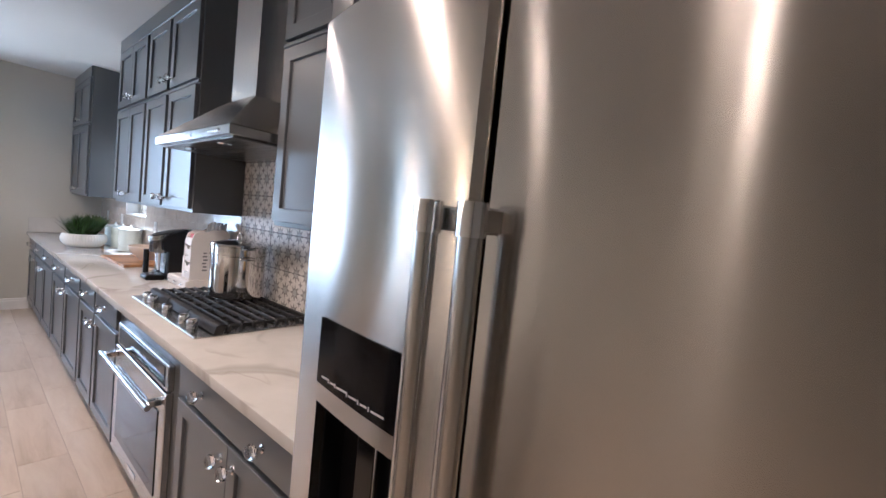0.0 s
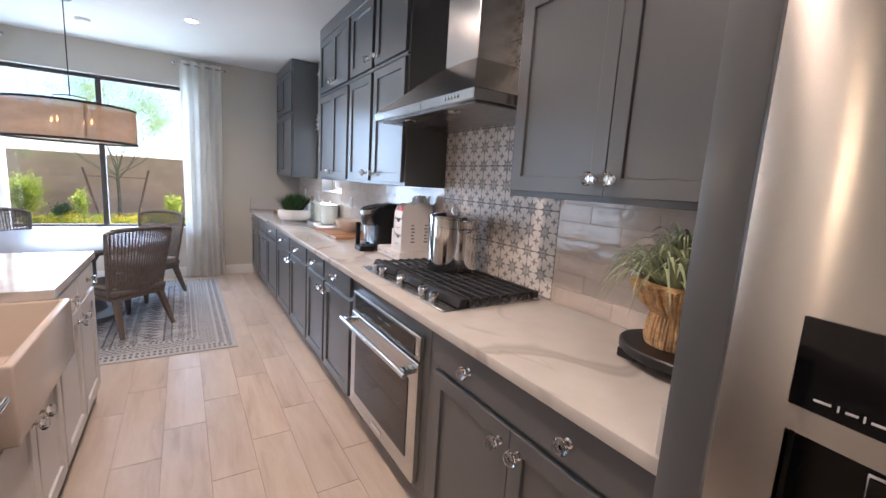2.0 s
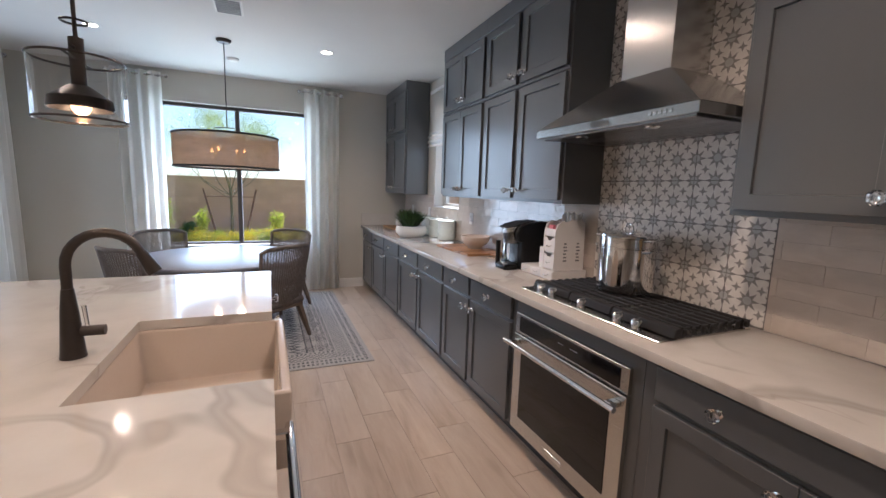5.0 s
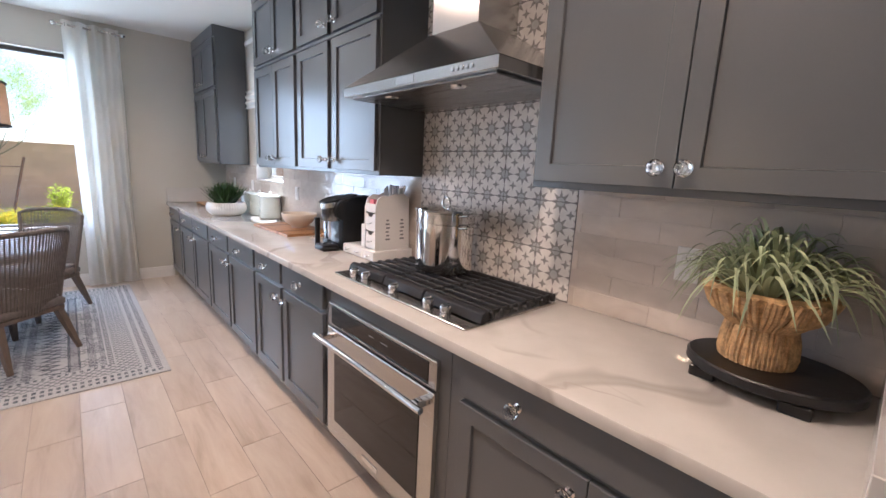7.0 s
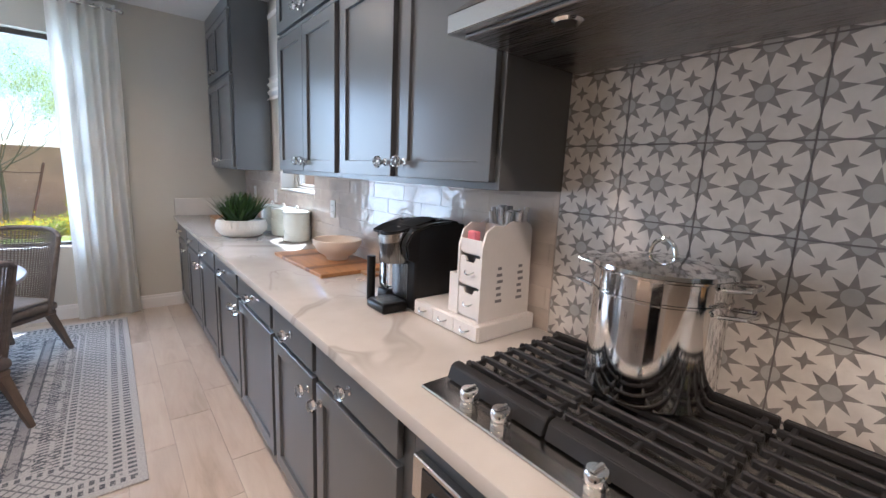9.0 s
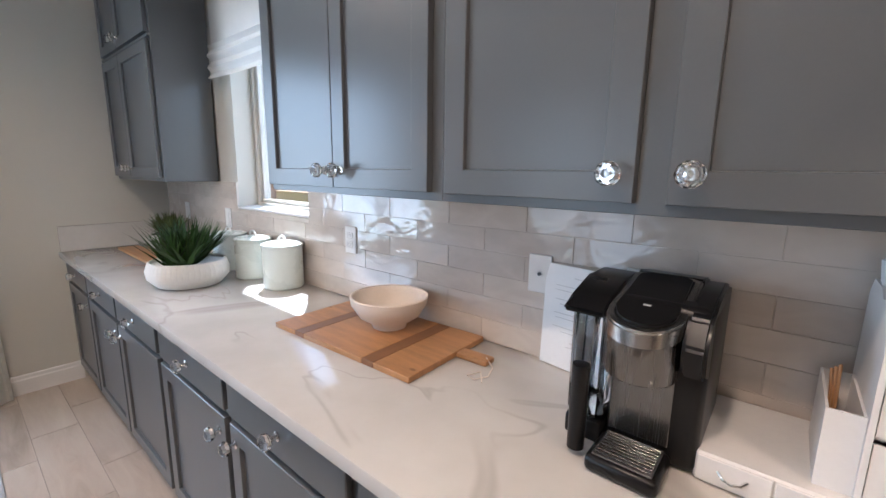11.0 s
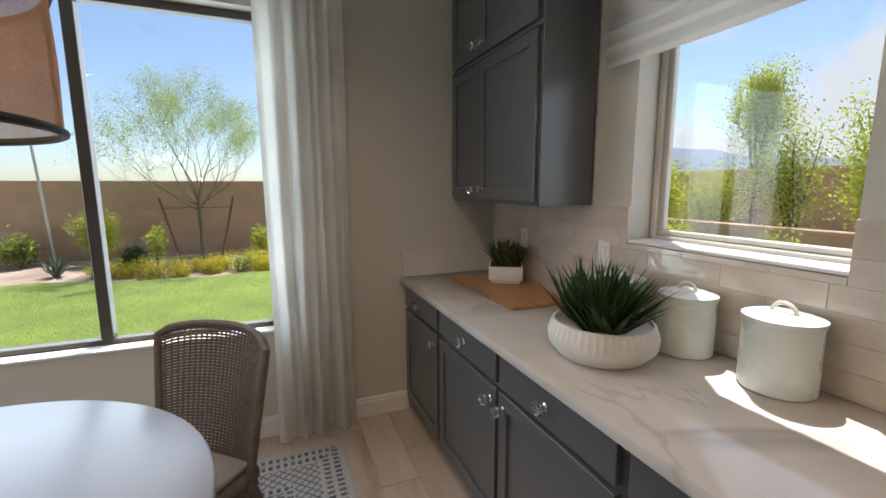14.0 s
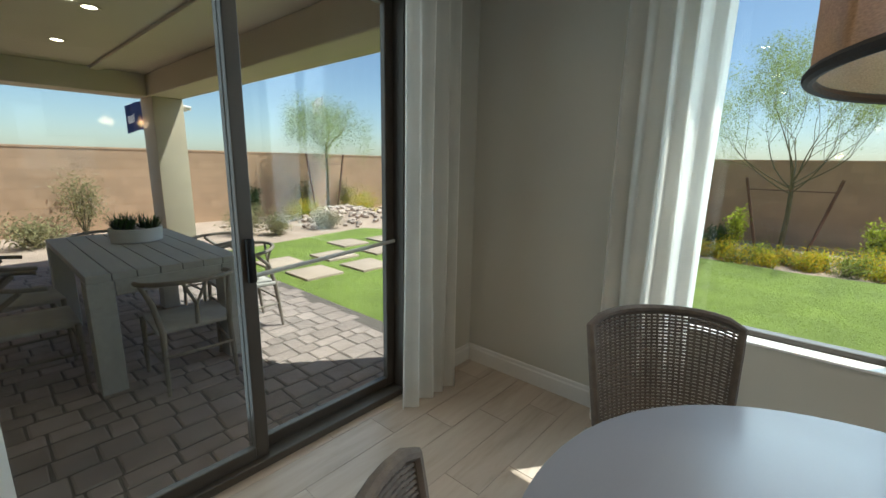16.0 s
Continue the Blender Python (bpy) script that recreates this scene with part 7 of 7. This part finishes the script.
rnd = random.Random(9)
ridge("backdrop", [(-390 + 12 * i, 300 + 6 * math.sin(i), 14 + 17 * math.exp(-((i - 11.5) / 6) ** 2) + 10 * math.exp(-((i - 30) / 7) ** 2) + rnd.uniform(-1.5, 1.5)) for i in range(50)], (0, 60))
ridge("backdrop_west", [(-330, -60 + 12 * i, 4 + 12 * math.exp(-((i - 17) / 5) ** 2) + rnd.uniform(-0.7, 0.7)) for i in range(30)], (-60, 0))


def flag(x, y, h, mat, label, w=1.1, hh=0.75):
    """The cloth streams towards +x, -y from its pole."""
    f = thing("flag", label, "flag", (x, y, G))
    bm = B()
    tube(bm, [(x, y, G), (x, y, G + h)], 0.035, 8)
    part("pole", bm, POLE, f)
    bm = B()
    grid_sheet(bm, 10, 6, lambda u, v: (x + 0.05 + 0.66 * w * u + 0.08 * math.sin(6 * u), y - 0.05 - 0.75 * w * u + 0.08 * math.sin(6 * u), G + h - 0.1 - hh * (1 - v) - 0.25 * u * u))
    bmesh.ops.solidify(bm, geom=bm.faces[:], thickness=0.01)
    part("cloth", bm, mat, f)
    return f


fg = flag(-12.0, -29.8, 4.7, FLAG_BLUE, "dark blue flag with a pale emblem on a pole", 1.15, 1.5)
bm = B()
grid_sheet(bm, 6, 4, lambda u, v: (-12.0 + 0.27 + 0.5 * u + 0.08 * math.sin(2.4 + 3.4 * u), -29.76 - 0.29 - 0.5 * u + 0.08 * math.sin(2.4 + 3.4 * u), G + 3.5 + 0.4 * v + 0.1 * math.sin(5 * u)))
bmesh.ops.solidify(bm, geom=bm.faces[:], thickness=0.01)
part("emblem", bm, PAPER, fg)
flag(-18.2, -22, 5.0, PAPER, "white flag hanging on a tall pole", 0.5, 0.9)
lp = thing("garden_pole", "thin pale pole leaning slightly by the garden wall", "pole", (-15.75, -4.45, G))
bm = B()
tube(bm, [(-15.75, -4.45, G), (-15.75, -4.62, 3.2)], 0.028, 8)
part("pole", bm, POLE, lp)
for x, y, h in ((-60, 10.0, 6.5), (-60, 26.0, 6.5)):
    s = thing("street_lamp", "far thin street lamp beyond the garden wall", "street lamp", (x, y, G))
    bm = B()
    tube(bm, [(x, y, G), (x, y, h), (x, y + 1.2, h + 0.1)], 0.07, 6)
    part("pole", bm, POLE, s)

# ---- pieces: floor planks, wall tiles, garden blocks, pavers ----
PW, PLN = 0.203, 0.80


def plank_mesh(w):
    bm = B()
    box(bm, -w / 2 + 0.0012, w / 2 - 0.0012, -PW / 2 + 0.0012, PW / 2 - 0.0012, -0.0038, 0.0, 0.0008)
    return mesh_of(bm, "floor_plank", FLOOR_TILE, smooth=False)


full = plank_mesh(PLN)
row = 0
y = -3.276
while y < YN - 0.01:
    x = XW - ((row * 0.317 + 0.4325) % 1.0) * PLN
    while x < XE:
        a, b = max(x, XW), min(x + PLN, XE)
        if b - a > 0.02 and not (y > 0.82 and b < -1.0):
            put("floor_plank", full if b - a > PLN - 1e-6 else plank_mesh(b - a), floor, ((a + b) / 2, y + PW / 2, 0))
        x += PLN
    y += PW
    row += 1

bs = thing("backsplash", "glossy taupe glazed tiles with a star-patterned panel", "backsplash", (-4, 1.37, 0.917), kind="structure")
bm = B()
box(bm, -7.035, -5.86, 1.3625, 1.3736, 0.9155, 1.401)
box(bm, -5.859, -5.106, 1.3625, 1.3736, 0.9155, 1.2455)
box(bm, -5.105, -3.006, 1.3625, 1.3736, 0.9155, 1.401)
box(bm, -1.997, -1.05, 1.3625, 1.3736, 0.9155, 1.401)
part("grout", bm, WALL_GROUT, bs, smooth=False)
bm = B()
box(bm, -3.0055, -1.998, 1.3625, 1.3736, 0.9155, ZC - 0.002)
part("grout", bm, STAR_GROUT, bs, smooth=False)
CACHE = {}


def tile(name, x0, x1, z0, z1, mat, gap, proud=0.0, turn=None):
    key = (name, round(x1 - x0, 4), round(z1 - z0, 4))
    if key not in CACHE:
        bm = B()
        w, h = (x1 - x0) / 2 - gap, (z1 - z0) / 2 - gap
        box(bm, -w, w, -0.005, 0.005, -h, h, 0.0008)
        CACHE[key] = mesh_of(bm, name, mat, smooth=False)
    put(name, CACHE[key], bs, ((x0 + x1) / 2, 1.3655 - proud, (z0 + z1) / 2), turn)


rnd = random.Random(6)
rows, th, tl = 7, 0.0765, 0.302
for span in ((-7.035, -3.007), (-1.996, -1.05)):
    for r in range(rows):
        z0, z1 = 0.917 + th * r, min(0.917 + th * (r + 1), 1.401)
        if z1 - z0 < 0.01:
            continue
        x = -7.035 - (tl * 0.5 if r % 2 else 0) - 0.07
        while x < span[1]:
            a, b = max(x, span[0]), min(x + tl, span[1])
            x += tl
            if b - a < 0.012:
                continue
            cuts = [(a, b, z0, z1)]
            if z1 > 1.2455 and b > -5.86 and a < -5.105:
                cuts = [(a, min(b, -5.86), z0, z1), (max(a, -5.105), b, z0, z1)]
                if z0 < 1.2455:
                    cuts.append((max(a, -5.86), min(b, -5.105), z0, 1.2455))
            for c in cuts:
                if c[1] - c[0] > 0.008 and c[3] - c[2] > 0.008:
                    tile("glazed_tile", *c, GLAZED, 0.0007, rnd.uniform(0, 0.0006), Matrix.Rotation(rnd.uniform(-0.008, 0.008), 4, "X") @ Matrix.Rotation(rnd.uniform(-0.005, 0.005), 4, "Z"))
k0 = -4
for i in range(k0, 3):
    a, b = max(STAR_X + i * STAR_P, -3.0055), min(STAR_X + (i + 1) * STAR_P, -1.999)
    if b - a < 0.01:
        continue
    for j in range(10):
        z0, z1 = max(STAR_Z + j * STAR_P, 0.917), min(STAR_Z + (j + 1) * STAR_P, ZC - 0.004)
        if z1 - z0 > 0.01:
            tile("star_tile", a, b, z0, z1, STAR, 0.002)


def block_wall(name, axis, fixed, a0, a1, top, near, z0=None):
    """A garden wall of long blocks in running bond; the stretch round near is built block by block."""
    z0 = G - 0.1 if z0 is None else z0
    w = thing(name, "tan concrete block garden wall", "garden wall", (fixed, (a0 + a1) / 2, z0) if axis == "x" else ((a0 + a1) / 2, fixed, z0), kind="structure")
    bm = B()
    if axis == "x":
        box(bm, fixed - 0.075, fixed + 0.075, a0, a1, z0, top - 0.05)
    else:
        box(bm, a0, a1, fixed - 0.075, fixed + 0.075, z0, top - 0.05)
    part("core", bm, MORTAR, w, smooth=False)
    bm = B()
    if axis == "x":
        box(bm, fixed - 0.09, fixed + 0.09, a0, a1, top - 0.0495, top, 0.006)
    else:
        box(bm, a0, a1, fixed - 0.09, fixed + 0.09, top - 0.0495, top, 0.006)
    part("coping", bm, BLOCK, w)
    L, H = 0.40, 0.20
    def blk(l):
        b = B()
        if axis == "x":
            box(b, -0.08, 0.08, -l / 2 + 0.0025, l / 2 - 0.0025, -H / 2 + 0.0025, H / 2 - 0.0025, 0.002)
        else:
            box(b, -l / 2 + 0.0025, l / 2 - 0.0025, -0.08, 0.08, -H / 2 + 0.0025, H / 2 - 0.0025, 0.002)
        return b
    me = mesh_of(blk(L), "block", BLOCK, smooth=False)
    rest = B()
    cells = []
    j = 0
    z = top - 0.0497 - H
    while z > z0 - H * 0.5:
        a = a0 + (L / 2 if j % 2 else 0)
        while a + L <= a1 + 1e-6:
            cells.append((abs(a + L / 2 - near), a + L / 2, z + H / 2))
            a += L
        z -= H
        j += 1
    cells.sort()
    for i, (_, a, zc) in enumerate(cells):
        at = (fixed, a, zc) if axis == "x" else (a, fixed, zc)
        if i < 290:
            put("block", me, w, at)
        else:
            tmp = blk(L)
            join(rest, tmp, 0, Matrix.Translation(at))
    if rest.verts:
        r = part("block_courses", rest, BLOCK, w, smooth=False)
        tagged(r, kind="stuff")
    else:
        rest.free()
    return w


block_wall("garden_wall_west", "x", -16.3, -12.8, 8.2, 1.66, -1.2)
block_wall("garden_wall_south", "y", -12.9, -16.4, 6.0, 1.66, -9.0)
block_wall("garden_wall_north", "y", 8.1, -16.2, 2.0, 1.80, -8.5)
block_wall("garden_wall_low", "y", 5.0, -12.0, 0.0, 1.05, -7.8)
bm = B()
box(bm, -12.0, 0.0, 5.09, 8.0, G - 0.1, 0.70)
solo("raised_bed", bm, GRAVEL, "raised gravel planting bed behind the low wall", "planting bed", kind="structure", smooth=False)

# river rocks round the staked tree
rb = thing("rock_bed", "loose bed of pale river rocks round the tree", "rocks", (-11.7, -11.2, G))
rnd = random.Random(15)
rocks = []
for k in range(6):
    bm = B()
    bmesh.ops.create_icosphere(bm, subdivisions=1, radius=1)
    for v in bm.verts:
        v.co *= rnd.uniform(0.75, 1.2)
    rocks.append(mesh_of(bm, "rock", ROCK))
for k in range(260):
    x, y = rnd.gauss(-11.6, 1.1), rnd.gauss(-11.1, 0.55)
    s = rnd.uniform(0.05, 0.12)
    put("rock", rnd.choice(rocks), rb, (x, y, G + s * 0.4 + 0.28 * math.exp(-((x + 11.6) / 1.3) ** 2 - ((y + 11.2) / 0.7) ** 2)), Matrix.Rotation(rnd.uniform(0, 6), 4, "Z") @ Matrix.Diagonal((s, s * 0.8, s * 0.6, 1)))
bm = B()
grid_sheet(bm, 16, 10, lambda u, v: (-13.8 + 4.4 * u, -12.4 + 2.5 * v, G - 0.02 + 0.33 * math.exp(-((-13.8 + 4.4 * u + 11.6) / 1.3) ** 2 - ((-12.4 + 2.5 * v + 11.2) / 0.7) ** 2)))
part("mound", bm, GRAVEL, rb)

# patio paving
pav = thing("patio_paving", "tumbled grey-brown clay pavers with sandy joints", "paving", (-5, -6, PV), kind="structure")
bm = B()
box(bm, -7.18, -1.5, -9.2, -3.33, G - 0.1, PV - 0.007)
part("joint_bed", bm, SAND_JOINT, pav, smooth=False)
kinds = {}
def paver_mesh(w, d):
    bm = B()
    box(bm, -w / 2 + 0.005, w / 2 - 0.005, -d / 2 + 0.005, d / 2 - 0.005, -0.05, 0.0, 0.012, 2)
    for v in bm.verts:
        v.co += Vector((rnd.uniform(-0.004, 0.004), rnd.uniform(-0.004, 0.004), rnd.uniform(-0.002, 0.001)))
    return mesh_of(bm, "paver", PAVER, smooth=False)
cells = []
y = -3.34
j = 0
while y > -9.1:
    d = (0.185, 0.13)[j % 2] if j % 3 else 0.185
    x = -7.17 - rnd.uniform(0, 0.13)
    while x < -1.6:
        w = rnd.choice((0.13, 0.185, 0.24))
        if x >= -7.175 and x + w < -1.5:
            cells.append(((x + w / 2 + 5.6) ** 2 + (y - d / 2 + 3.6) ** 2 * 0.6, x + w / 2, y - d / 2, w, d))
        x += w
    y -= d
    j += 1
cells.sort()
rest = B()
for i, (_, x, yy, w, d) in enumerate(cells):
    z = PV + rnd.uniform(-0.002, 0.002)
    if i < 295:
        k = (w, d, i % 3)
        if k not in kinds:
            kinds[k] = paver_mesh(w, d)
        put("paver", kinds[k], pav, (x, yy, z))
    else:
        box(rest, x - w / 2 + 0.005, x + w / 2 - 0.005, yy - d / 2 + 0.005, yy + d / 2 - 0.005, z - 0.05, z, 0.010, 1)
tagged(part("paver_field", rest, PAVER, pav, smooth=False), kind="stuff")
